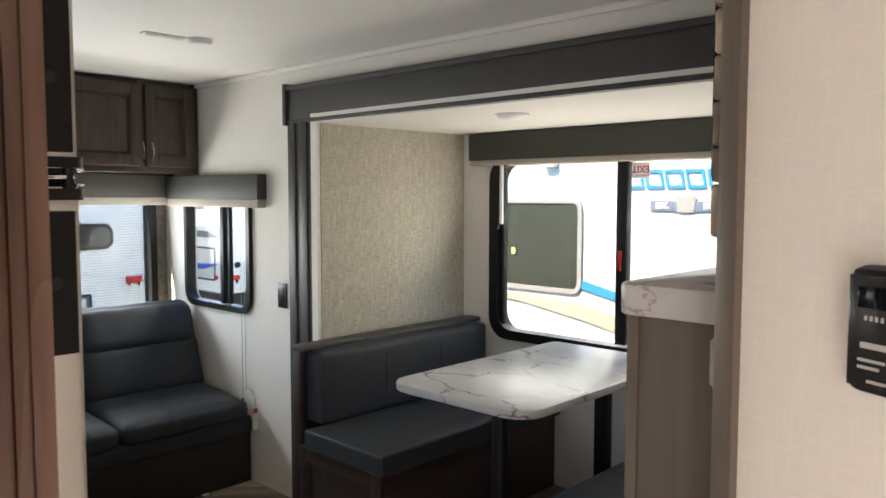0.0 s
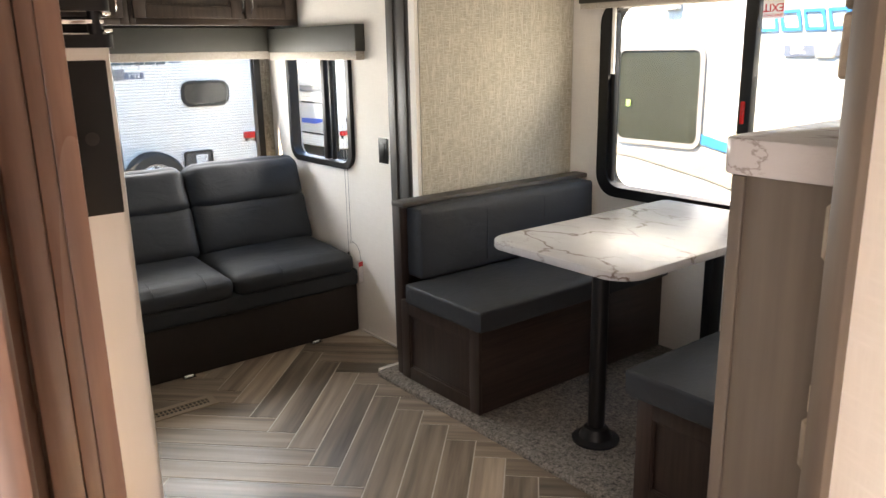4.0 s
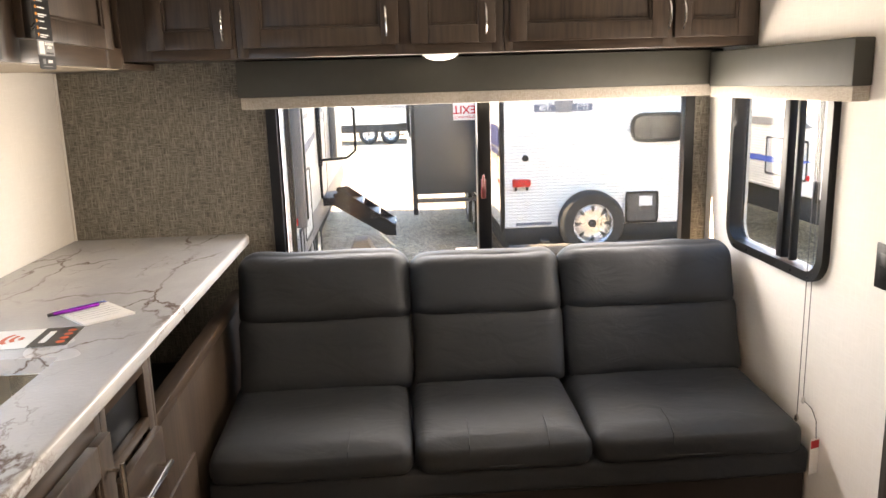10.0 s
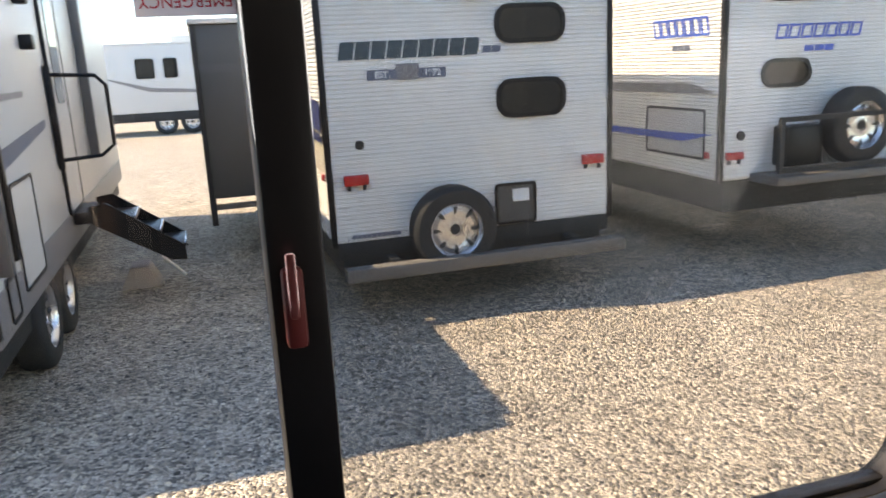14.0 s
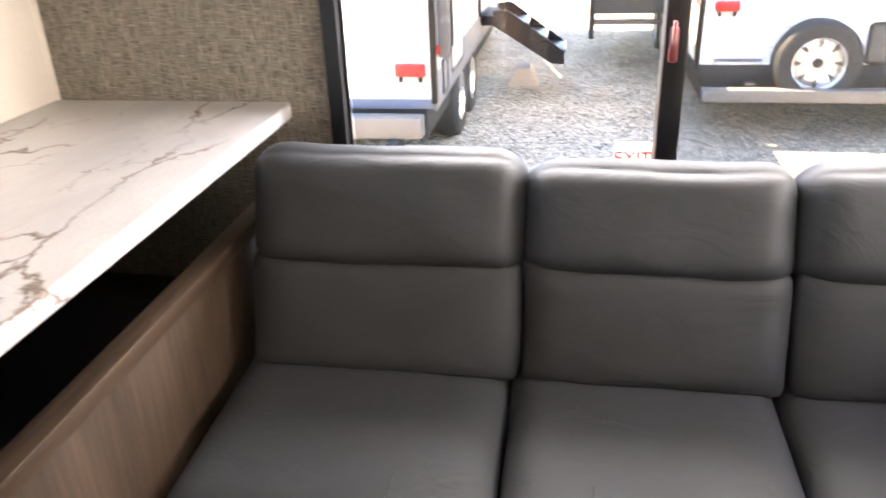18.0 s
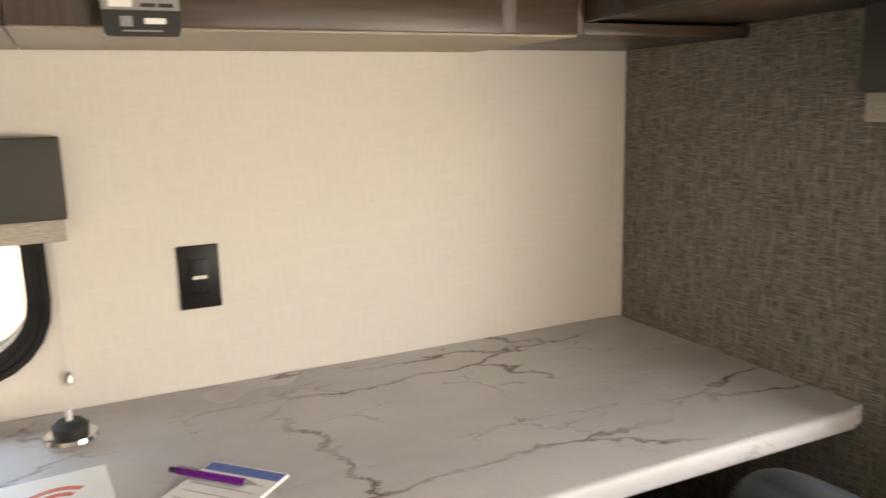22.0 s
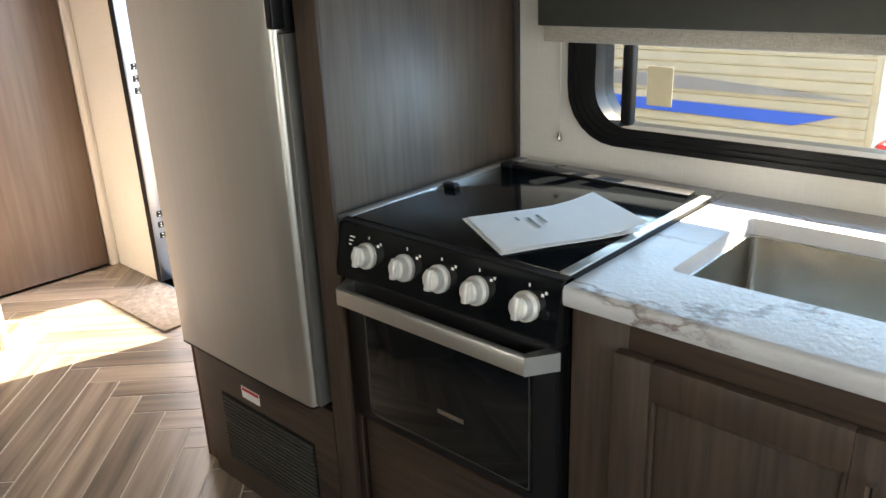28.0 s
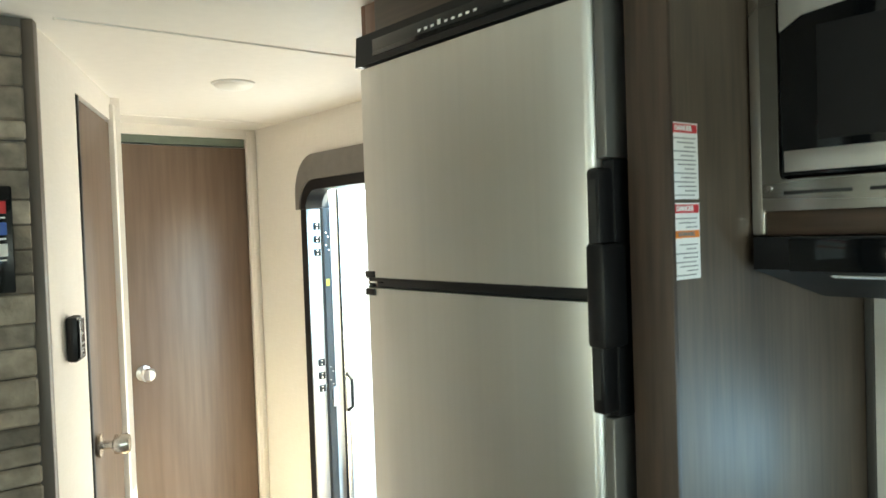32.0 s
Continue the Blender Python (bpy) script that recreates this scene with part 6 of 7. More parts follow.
# loose stones on the lot behind the rear window
rng = random.Random(11)
OCTA = ((1, 0, 0), (0, 1, 0), (-1, 0, 0), (0, -1, 0), (0, 0, 1))
verts, faces = [], []
for k in range(26000):
    x, y = rng.uniform(-1.6, 5.6), rng.uniform(4.5, 9.6)
    r = rng.uniform(0.006, 0.0145) * (1.0 + 0.7 * (rng.random() > 0.9))
    a, c = rng.uniform(0, 6.28), len(verts)
    for u, v, w in OCTA:
        sx, sy = r * rng.uniform(0.7, 1.35), r * rng.uniform(0.7, 1.35)
        p, q = u * sx, v * sy
        verts.append((x + p * math.cos(a) - q * math.sin(a), y + p * math.sin(a) + q * math.cos(a), GZ - 0.002 + w * r * rng.uniform(0.5, 0.9)))
    faces += [(c, c + 1, c + 4), (c + 1, c + 2, c + 4), (c + 2, c + 3, c + 4), (c + 3, c, c + 4)]
me = bpy.data.meshes.new("gravel_stones")
me.from_pydata(verts, [], faces)
me.materials.append(gravel_material("gravel_stone", True))
tagged(new("gravel_stones", me), "loose crushed stones strewn over the gravel lot", "gravel", kind="stuff")
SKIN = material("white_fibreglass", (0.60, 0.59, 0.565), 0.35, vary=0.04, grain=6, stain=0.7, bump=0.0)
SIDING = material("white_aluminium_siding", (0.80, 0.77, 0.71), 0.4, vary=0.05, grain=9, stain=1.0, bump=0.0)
TANSIDE = material("tan_siding", (0.40, 0.34, 0.235), 0.45, vary=0.06, grain=9, stain=1.0, bump=0.0)
DGREY = material("dark_grey_skin", (0.075, 0.073, 0.070), 0.45, vary=0.06, grain=8, stain=1.2, bump=0.0)
SKIRTM = material("black_chassis", (0.02, 0.02, 0.02), 0.7, vary=0.2)
BUMPER = material("grey_bumper", (0.15, 0.135, 0.12), 0.55, vary=0.15)
BLUE = material("blue_decal", (0.03, 0.10, 0.50), 0.35, vary=0.04, bump=0)
SKYBLUE = material("light_blue_decal", (0.02, 0.17, 0.45), 0.35, vary=0.04, bump=0)
GREYD = material("grey_decal", (0.22, 0.21, 0.21), 0.4, vary=0.05, bump=0)
ARMGREY = material("grey_awning_arm", (0.11, 0.11, 0.112), 0.45, vary=0.08, bump=0)
NAVYD = material("navy_decal", (0.045, 0.055, 0.15), 0.4, vary=0.06, bump=0)
TEALD = material("dark_teal_decal", (0.035, 0.060, 0.075), 0.4, vary=0.2, grain=4, bump=0)
SLATE = material("slate_decal", (0.10, 0.12, 0.17), 0.4, vary=0.05, bump=0)
VGLASS = material("tinted_glass", (0.012, 0.013, 0.012), 0.05, vary=0.1, bump=0)
ALLOY = material("alloy_rim", (0.62, 0.62, 0.63), 0.28, 1.0, vary=0.05, bump=0)
DKRIM = material("rim_slot", (0.05, 0.05, 0.05), 0.6, vary=0.2, bump=0)


def siding(axis, at, out, u0, u1, z0, z1, pitch=0.032):
    """Horizontal bevelled laps on a wall."""
    own = bmesh.new()
    z = z0
    while z < z1 - 0.01:
        t = min(z + pitch, z1)
        prof = [(at, z), (at + out * 0.009, z + pitch * 0.12), (at + out * 0.010, z + pitch * 0.35), (at + out * 0.001, t), (at, t)]
        if axis == "x":
            prism([(p, q) for p, q in prof], "y", u0, u1, own)
        else:
            prism([(p, q) for p, q in prof], "x", u0, u1, own)
        z = t
    return own


def vehicle_window(parent, axis, at, out, u0, u1, z0, z1, r=0.09, rim=None, pane_mat=None):
    d0, d1 = sorted((at, at + out * 0.022))
    fr = part("window", ring(rounded(u0 - 0.035, u1 + 0.035, z0 - 0.035, z1 + 0.035, r + 0.03), rounded(u0, u1, z0, z1, r), axis, d0, d1), rim or BLACK, parent, "tinted window with a slim frame")
    d0, d1 = sorted((at + out * 0.002, at + out * 0.010))
    part("pane", prism(rounded(u0 - 0.004, u1 + 0.004, z0 - 0.004, z1 + 0.004, r), axis, d0, d1), pane_mat or VGLASS, fr)
    return fr


def wheel(parent, axis, c, r, width, name="wheel", out=-1):
    """A tyre with a spoked steel rim; out is the way its outer face looks along the axis."""
    w = width * out
    t = part(name, lathe([(r * 0.62, -width / 2), (r * 0.90, -width / 2), (r * 0.97, -width * 0.42), (r, -width * 0.30), (r, width * 0.30), (r * 0.97, width * 0.42), (r * 0.90, width / 2), (r * 0.62, width / 2)], c, axis, 40, caps=False), RUBBER, parent, "black rubber tyre with bright rim")
    rim = part("rim", lathe([(r * 0.64, w * 0.47), (r * 0.66, w * 0.50), (r * 0.60, w * 0.44), (r * 0.55, w * 0.26)], c, axis, 36, caps=False), ALLOY, t)
    part("disc", lathe([(r * 0.57, w * 0.22), (r * 0.44, w * 0.30), (r * 0.30, w * 0.24), (r * 0.16, w * 0.28), (r * 0.14, w * 0.20), (r * 0.004, w * 0.20)], c, axis, 30), ALLOY, rim)
    part("hub", lathe([(r * 0.13, w * 0.20), (r * 0.11, w * 0.27), (r * 0.004, w * 0.27)], c, axis, 16), SKIRTM, rim)
    for k in range(8):
        a = 2 * math.pi * k / 8
        own = bevelled(prism([(r * 0.36, -r * 0.030), (r * 0.53, -r * 0.055), (r * 0.53, r * 0.055), (r * 0.36, r * 0.030)], "z", min(w * 0.25, w * 0.305), max(w * 0.25, w * 0.305)), 0.003)
        turn = Matrix.Rotation(a, 4, "Z")
        face = Matrix(((1, 0, 0, 0), (0, 0, 1, 0), (0, 1, 0, 0), (0, 0, 0, 1))) if axis == "y" else Matrix(((0, 0, 1, 0), (1, 0, 0, 0), (0, 1, 0, 0), (0, 0, 0, 1)))
        bmesh.ops.transform(own, matrix=Matrix.Translation(c) @ face @ turn, verts=own.verts)
        bmesh.ops.recalc_face_normals(own, faces=own.faces[:])
        part("rim_slot", own, DKRIM, rim)
    return t


def tail_light(parent, axis, at, out, u0, u1, z0, z1):
    d0, d1 = sorted((at, at + out * 0.04))
    own = box(u0, u1, d0, d1, z0, z1, 0.012) if axis == "y" else box(d0, d1, u0, u1, z0, z1, 0.012)
    t = part("tail_light", own, RED, parent, "red plastic tail light")
    for u in (u0 + 0.025, u1 - 0.05):
        d0, d1 = sorted((at, at + out * 0.03))
        own = box(u, u + 0.025, d0, d1, z0 - 0.04, z0, 0.004) if axis == "y" else box(d0, d1, u, u + 0.025, z0 - 0.04, z0, 0.004)
        part("bracket", own, BLACK, t)


def hatch(parent, axis, at, out, u0, u1, z0, z1, mat, name="hatch"):
    d0, d1 = sorted((at, at + out * 0.014))
    h = part(name, prism(rounded(u0, u1, z0, z1, 0.03, 4), axis, d0, d1), mat, parent)
    d0, d1 = sorted((at + out * 0.014, at + out * 0.020))
    part("gasket", ring(rounded(u0 - 0.006, u1 + 0.006, z0 - 0.006, z1 + 0.006, 0.034, 4), rounded(u0 + 0.018, u1 - 0.018, z0 + 0.018, z1 - 0.018, 0.02, 4), axis, d0, d1), BLACK, h)
    return h


def decal(parent, axis, at, out, outline, mat, name="decal"):
    d0, d1 = sorted((at + out * 0.012, at + out * 0.015))
    return part(name, prism(outline, axis, d0, d1), mat, parent)


def bars(parent, axis, at, out, u0, u1, z0, z1, n, mat, name="name_bar", hollow=False):
    """A name drawn as plain slanting blocks in its colour, solid or in outline, no letters."""
    w, d0, d1 = (u1 - u0) / n, *sorted((at + out * 0.009, at + out * 0.014))
    t = min(w * 0.16, (z1 - z0) * 0.16)
    lean = (z1 - z0) * 0.18
    for k in range(n):
        p, q = u0 + w * k + w * 0.06, u0 + w * (k + 1) - w * 0.06
        outer = [(p, z0), (q, z0), (q + lean, z1), (p + lean, z1)]
        if hollow:
            part(name, ring(outer, [(p + t, z0 + t), (q - t, z0 + t), (q + lean - t, z1 - t), (p + lean + t, z1 - t)], axis, d0, d1), mat, parent)
        else:
            part(name, prism(outer, axis, d0, d1), mat, parent)


def shell(name, x0, x1, y0, y1, z0, z1, label, mat, skirt=0.28, trim=True):
    """A travel trailer: body, roof, skirt, corner trims."""
    o = thing(name, ((x0 + x1) / 2, (y0 + y1) / 2, GZ), label, "travel trailer", "parked trailers")
    part("body", box(x0, x1, y0, y1, z0, z1, 0.02), mat, o)
    part("roof", bevelled(prism([(x0 - 0.02, z1), (x1 + 0.02, z1), (x1 - 0.10, z1 + 0.07), (x0 + 0.10, z1 + 0.07)], "y", y0 - 0.02, y1 + 0.02), 0.01), SKIN, o)
    part("chassis", box(x0 + 0.06, x1 - 0.06, y0 + 0.03, y1 - 0.05, z0 - skirt, z0, 0.01), SKIRTM, o)
    if trim:
        for x in (x0, x1):
            part("corner_trim", box(x - 0.022, x + 0.022, y0 - 0.022, y0 + 0.03, z0 - 0.02, z1, 0.006), BLACK, o)
    return o


# trailer behind, with the spare wheel
Y2 = 8.99
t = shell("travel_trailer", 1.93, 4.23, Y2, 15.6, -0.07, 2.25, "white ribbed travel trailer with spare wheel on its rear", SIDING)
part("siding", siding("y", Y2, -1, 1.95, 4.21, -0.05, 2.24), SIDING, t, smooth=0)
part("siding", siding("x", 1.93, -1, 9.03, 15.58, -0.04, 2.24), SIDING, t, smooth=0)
part("tan_siding", siding("x", 1.926, -1, 9.03, 15.58, 0.46, 0.94), TANSIDE, t, smooth=0)
decal(t, "x", 1.915, -1, [(9.05, 0.78), (15.5, 0.92), (15.5, 1.12), (9.05, 1.00)], NAVYD)
decal(t, "x", 1.911, -1, [(9.05, 0.70), (15.5, 0.80), (15.5, 0.85), (9.05, 0.76)], NAVYD)
vehicle_window(t, "y", Y2 - 0.012, -1, 3.29, 3.80, 0.82, 1.05)
vehicle_window(t, "y", Y2 - 0.012, -1, 3.29, 3.80, 1.38, 1.60)
tail_light(t, "y", Y2 - 0.01, -1, 2.03, 2.22, 0.372, 0.452)
tail_light(t, "y", Y2 - 0.01, -1, 3.97, 4.165, 0.372, 0.452)
hatch(t, "y", Y2 - 0.012, -1, 3.22, 3.56, -0.045, 0.275, DGREY, "docking_box")
decal(t, "y", Y2 - 0.020, -1, [(3.36, 0.13), (3.50, 0.13), (3.50, 0.23), (3.36, 0.23)], PAPER, "label")
wheel(t, "y", (2.83, Y2 - 0.12, -0.01), 0.335, 0.21, "spare_wheel")
part("spare_bracket", box(2.74, 2.92, Y2 - 0.05, Y2 + 0.0, -0.10, 0.10, 0.01), SKIRTM, t)
part("dark_skirt", box(1.95, 4.22, Y2 - 0.006, Y2 + 0.05, -0.19, -0.06, 0.006), SKIRTM, t)
part("bumper", box(1.96, 4.22, Y2 - 0.30, Y2 - 0.18, -0.30, -0.20, 0.01), BUMPER, t)
for x in (2.35, 3.85):
    part("frame_rail", box(x - 0.04, x + 0.04, Y2 - 0.18, Y2 + 0.6, -0.30, -0.18, 0.006), SKIRTM, t)
bars(t, "y", Y2, -1, 2.05, 3.12, 1.275, 1.40, 9, TEALD)
bars(t, "y", Y2, -1, 3.15, 3.30, 1.285, 1.335, 2, SLATE)
decal(t, "y", Y2, -1, [(2.26, 1.125), (2.86, 1.125), (2.86, 1.195), (2.26, 1.195)], SLATE, "badge")
decal(t, "y", Y2 - 0.003, -1, [(2.49, 1.115), (2.64, 1.115), (2.66, 1.235), (2.47, 1.235)], GREYD, "badge")
letters("EST.", 0.065, PAPER, t, facing("-y", 2.375, Y2 - 0.017, 1.16), bold=0.002)
letters("1972", 0.065, PAPER, t, facing("-y", 2.755, Y2 - 0.017, 1.16), bold=0.002)
bars(t, "y", Y2, -1, 2.06, 2.44, -0.035, -0.005, 10, SLATE)
part("vent", lathe([(0.035, 0), (0.03, -0.015), (0.004, -0.015)], (2.17, Y2 - 0.01, 0.665), "y", 16), BLACK, t)
part("rear_camera", box(3.02, 3.14, Y2 - 0.06, Y2 - 0.01, 1.665, 1.70, 0.012), BLACK, t)
for x in (2.86, 3.0, 3.14, 3.98):
    part("marker_light", box(x - 0.045, x + 0.045, Y2 - 0.03, Y2 - 0.01, 1.75, 1.785, 0.008), RED, t)
for y in (12.0, 12.85):
    wheel(t, "x", (2.04, y, GZ + 0.34), 0.34, 0.20)
part("side_marker", box(1.905, 1.925, 9.15, 9.22, 0.40, 0.45, 0.005), RED, t)
part("side_marker", box(1.905, 1.925, 10.6, 10.66, 0.58, 0.62, 0.005), material("amber_lens", (0.7, 0.25, 0.02), 0.3, bump=0), t)
s = part("slide_out", box(1.09, 1.95, 11.2, 14.4, 0.02, 1.68, 0.012), DGREY, t, "dark grey slide-out room")
part("siding", siding("x", 1.09, -1, 11.22, 14.38, 0.04, 1.66), SIDING, s, smooth=0)
part("slide_trim", box(1.07, 1.12, 11.18, 11.23, 0.0, 1.72, 0.006), SKIRTM, s)
part("slide_roof", box(1.05, 1.95, 11.16, 14.44, 1.68, 1.73, 0.01), SKIN, s)
part("slide_rail", box(1.10, 1.95, 11.24, 11.32, -0.10, -0.05, 0.005), BUMPER, s)
part("slide_foot", box(1.07, 1.13, 11.20, 11.26, -0.25, 0.02, 0.005), SKIRTM, s)
for y in (11.9, 13.0):
    vehicle_window(t, "x", 1.088, -1, y, y + 0.55, 0.75, 1.50, 0.05)

# trailer with its entry side towards the lot
Y1 = 7.60
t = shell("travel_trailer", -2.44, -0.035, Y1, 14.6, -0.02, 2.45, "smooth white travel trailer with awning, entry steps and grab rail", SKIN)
vehicle_window(t, "y", Y1, -1, -1.075, -0.475, 0.865, 1.095)
tail_light(t, "y", Y1, -1, -0.307, -0.09, 0.155, 0.245)
tail_light(t, "y", Y1, -1, -2.30, -2.09, 0.155, 0.245)
hatch(t, "y", Y1, -1, -1.094, -0.725, 0.085, 0.415, BUMPER, "docking_box")
decal(t, "y", Y1 - 0.008, -1, [(-0.93, 0.24), (-0.80, 0.24), (-0.80, 0.36), (-0.93, 0.36)], PAPER, "label")
part("dark_skirt", box(-2.42, -0.05, Y1 - 0.006, Y1 + 0.05, -0.08, -0.01, 0.004), SLATE, t)
part("bumper", box(-2.40, -0.10, Y1 - 0.22, Y1 - 0.08, -0.24, -0.09, 0.012), BUMPER, t)
part("hitch", box(-0.34, -0.26, Y1 - 0.30, Y1 - 0.05, -0.34, -0.24, 0.01), SKIRTM, t)
part("hitch_ring", lathe([(0.05, -0.02), (0.06, 0), (0.05, 0.02), (0.03, 0.0)], (-0.24, Y1 - 0.32, -0.33), "z", 14), SKIRTM, t)
bars(t, "y", Y1, -1, -0.62, -0.52, 1.30, 1.40, 2, SKYBLUE)
bars(t, "y", Y1, -1, -0.50, -0.33, 1.30, 1.36, 2, SLATE)
part("skirt_panel", box(-0.045, -0.028, Y1 + 0.02, 14.5, -0.10, 0.16, 0.005), GREYD, t)
part("awning_arm", box(-0.03, 0.055, Y1 + 0.16, Y1 + 0.24, 0.25, 2.35, 0.008), ARMGREY, t, "grey awning arm")
part("awning_arm", box(0.00, 0.06, Y1 + 0.30, Y1 + 0.36, 0.30, 2.35, 0.008), BLACK, t)
part("awning_arm", box(-0.03, 0.055, 11.9, 12.0, 0.45, 2.30, 0.008), ARMGREY, t)
part("awning_roll", rod((0.04, Y1 + 0.10, 2.36), (0.04, 12.1, 2.36), 0.06, 16), SKIN, t, "rolled white awning")
hatch(t, "x", -0.035, 1, Y1 + 0.72, Y1 + 1.35, 0.02, 0.66, SKIN, "baggage_door")
ed = part("entry_door", prism(rounded(10.2, 10.86, 0.18, 2.05, 0.08), "x", -0.037, -0.012), SKIN, t, "white entry door with tall glass")
part("door_seal", ring(rounded(10.16, 10.90, 0.14, 2.09, 0.10), rounded(10.2, 10.86, 0.18, 2.05, 0.08), "x", -0.037, -0.008), BLACK, ed)
part("door_glass", prism(rounded(10.36, 10.72, 1.05, 1.9, 0.06), "x", -0.012, -0.006), VGLASS, ed)
gr = part("grab_rail", tube([(-0.02, 10.05, 0.62), (0.30, 10.05, 0.64), (0.40, 10.05, 0.72), (0.40, 10.05, 1.18), (0.33, 10.05, 1.26), (-0.02, 10.05, 1.28)], 0.016, 10), BLACK, t, "black fold-out grab rail")
part("rail_hinge", box(-0.03, 0.02, 10.02, 10.08, 0.55, 1.35, 0.006), BLACK, gr)
st = part("entry_steps", box(-0.02, 0.12, 10.25, 10.85, 0.06, 0.16, 0.01), BLACK, t, "black fold-down entry steps")
for y in (10.27, 10.83):
    part("step_rail", prism([(0.10, 0.20), (0.24, 0.22), (0.82, -0.20), (0.83, -0.33), (0.70, -0.32), (0.10, 0.06)], "y", y - 0.010, y + 0.010), BLACK, st)
    part("step_leg", rod((0.62, y, -0.28), (0.80, y, -0.47), 0.016, 10), ALLOY, st)
for k in range(3):
    x, z = 0.24 + 0.19 * k, 0.085 - 0.137 * k
    part("tread", box(x, x + 0.21, 10.28, 10.82, z - 0.030, z, 0.006), BLACK, st)
    part("nosing", box(x + 0.200, x + 0.214, 10.285, 10.815, z - 0.035, z + 0.004, 0.003), ALLOY, st)
for y in (8.95, 9.70):
    wheel(t, "x", (-0.14, y, GZ + 0.35), 0.35, 0.21, out=1)
for z in (1.75, 1.45):
    part("side_lamp", box(-0.035, 0.05, 9.35, 9.47, z, z + 0.10, 0.012), BLACK, t)
decal(t, "x", -0.045, 1, [(8.3, 0.74), (9.8, 0.90), (9.8, 0.96), (8.3, 0.86)], SLATE)
decal(t, "x", -0.045, 1, [(7.9, 1.12), (9.2, 1.14), (9.2, 1.18), (7.9, 1.17)], GREYD)
part("side_marker", box(-0.035, -0.015, Y1 + 0.12, Y1 + 0.19, 0.28, 0.34, 0.005), RED, t)
hatch(t, "x", -0.035, 1, Y1 + 0.30, Y1 + 0.52, -0.05, 0.20, GREYD, "service_cover")

solid("pier_block", bevelled(prism([(0.20, GZ), (0.56, GZ), (0.46, GZ + 0.20), (0.30, GZ + 0.20)], "y", 10.72, 11.05), 0.01), material("pink_concrete", (0.42, 0.34, 0.30), 0.9, vary=0.15, bump=0.3), "pale pink concrete pier block on gravel", "concrete block")

# blue-marked trailer with rear rack
Y3 = 8.90
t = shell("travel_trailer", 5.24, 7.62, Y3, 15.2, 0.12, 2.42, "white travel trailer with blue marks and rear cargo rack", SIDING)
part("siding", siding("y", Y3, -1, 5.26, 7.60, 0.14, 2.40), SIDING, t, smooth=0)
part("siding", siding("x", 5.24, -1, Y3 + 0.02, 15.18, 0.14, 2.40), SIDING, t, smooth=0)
vehicle_window(t, "y", Y3, -1, 5.64, 6.08, 0.915, 1.09)
vehicle_window(t, "y", Y3, -1, 5.64, 6.12, 1.62, 1.84)
bars(t, "y", Y3, -1, 5.72, 6.62, 1.28, 1.40, 7, BLUE, hollow=True)
bars(t, "y", Y3, -1, 6.02, 6.34, 1.17, 1.22, 3, BLUE)
tail_light(t, "y", Y3, -1, 5.28, 5.455, 0.30, 0.365)
tail_light(t, "y", Y3, -1, 7.38, 7.56, 0.30, 0.365)
wheel(t, "y", (6.50, Y3 - 0.16, 0.53), 0.33, 0.20, "spare_wheel")
rk = part("cargo_rack", ring([(5.56, 0.20), (7.55, 0.20), (7.55, 0.66), (5.56, 0.66)], [(5.60, 0.24), (7.51, 0.24), (7.51, 0.62), (5.60, 0.62)], "y", Y3 - 0.34, Y3 - 0.30), SKIRTM, t, "black steel cargo rack")
part("rack_floor", box(5.54, 7.57, Y3 - 0.36, Y3, 0.10, 0.17, 0.006), BUMPER, rk)
part("rack_box", box(5.76, 6.14, Y3 - 0.18, Y3, 0.22, 0.56, 0.02), BLACK, rk)
part("vent", lathe([(0.045, 0), (0.04, -0.02), (0.004, -0.02)], (5.43, Y3, 0.50), "y", 14), BLACK, t)
bars(t, "x", 5.24, -1, 9.08, 9.92, 1.34, 1.50, 7, BLUE, hollow=True)
bars(t, "x", 5.24, -1, 9.35, 9.62, 1.22, 1.27, 3, SLATE)
decal(t, "x", 5.228, -1, [(8.96, 0.86), (12.5, 0.84), (12.5, 0.93), (9.3, 0.94)], GREYD)
hatch(t, "x", 5.24, -1, 9.10, 10.02, 0.29, 0.72, SKIN, "baggage_door")
decal(t, "x", 5.228, -1, [(8.95, 0.52), (9.4, 0.43), (12.0, 0.42), (12.0, 0.48), (9.5, 0.50)], BLUE)
part("side_marker", box(5.22, 5.238, 9.04, 9.12, 0.30, 0.36, 0.006), RED, t)
for y in (12.0, 12.9):
    wheel(t, "x", (5.36, y, GZ + 0.34), 0.34, 0.20)

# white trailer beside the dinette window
# this trailer's white skin is darkened against the sun's glare on it
t = shell("travel_trailer", 4.70, 7.10, -3.5, 5.4, 0.02, 2.50, "white travel trailer with blue and tan swooshes beside dinette", material("sun_toned_white_fibreglass", (0.44, 0.44, 0.425), 0.4, vary=0.05, grain=6, stain=0.7, bump=0.0), trim=False)
# pane coloured paler and greener in place of the scenery it mirrors
vehicle_window(t, "x", 4.70, -1, 3.115, 3.795, 0.725, 1.355, 0.05, GREYD, material("reflecting_tinted_glass", (0.030, 0.033, 0.026), 0.12, vary=0.15, grain=3, stain=1.0, bump=0))
bars(t, "x", 4.70, -1, 1.70, 2.73, 1.460, 1.585, 7, SKYBLUE, hollow=True)
decal(t, "x", 4.70, -1, [(2.045, 1.312), (2.545, 1.312), (2.545, 1.376), (2.045, 1.376)], SLATE, "badge")
decal(t, "x", 4.697, -1, [(2.235, 1.302), (2.345, 1.302), (2.365, 1.41), (2.215, 1.41)], GREYD, "badge")
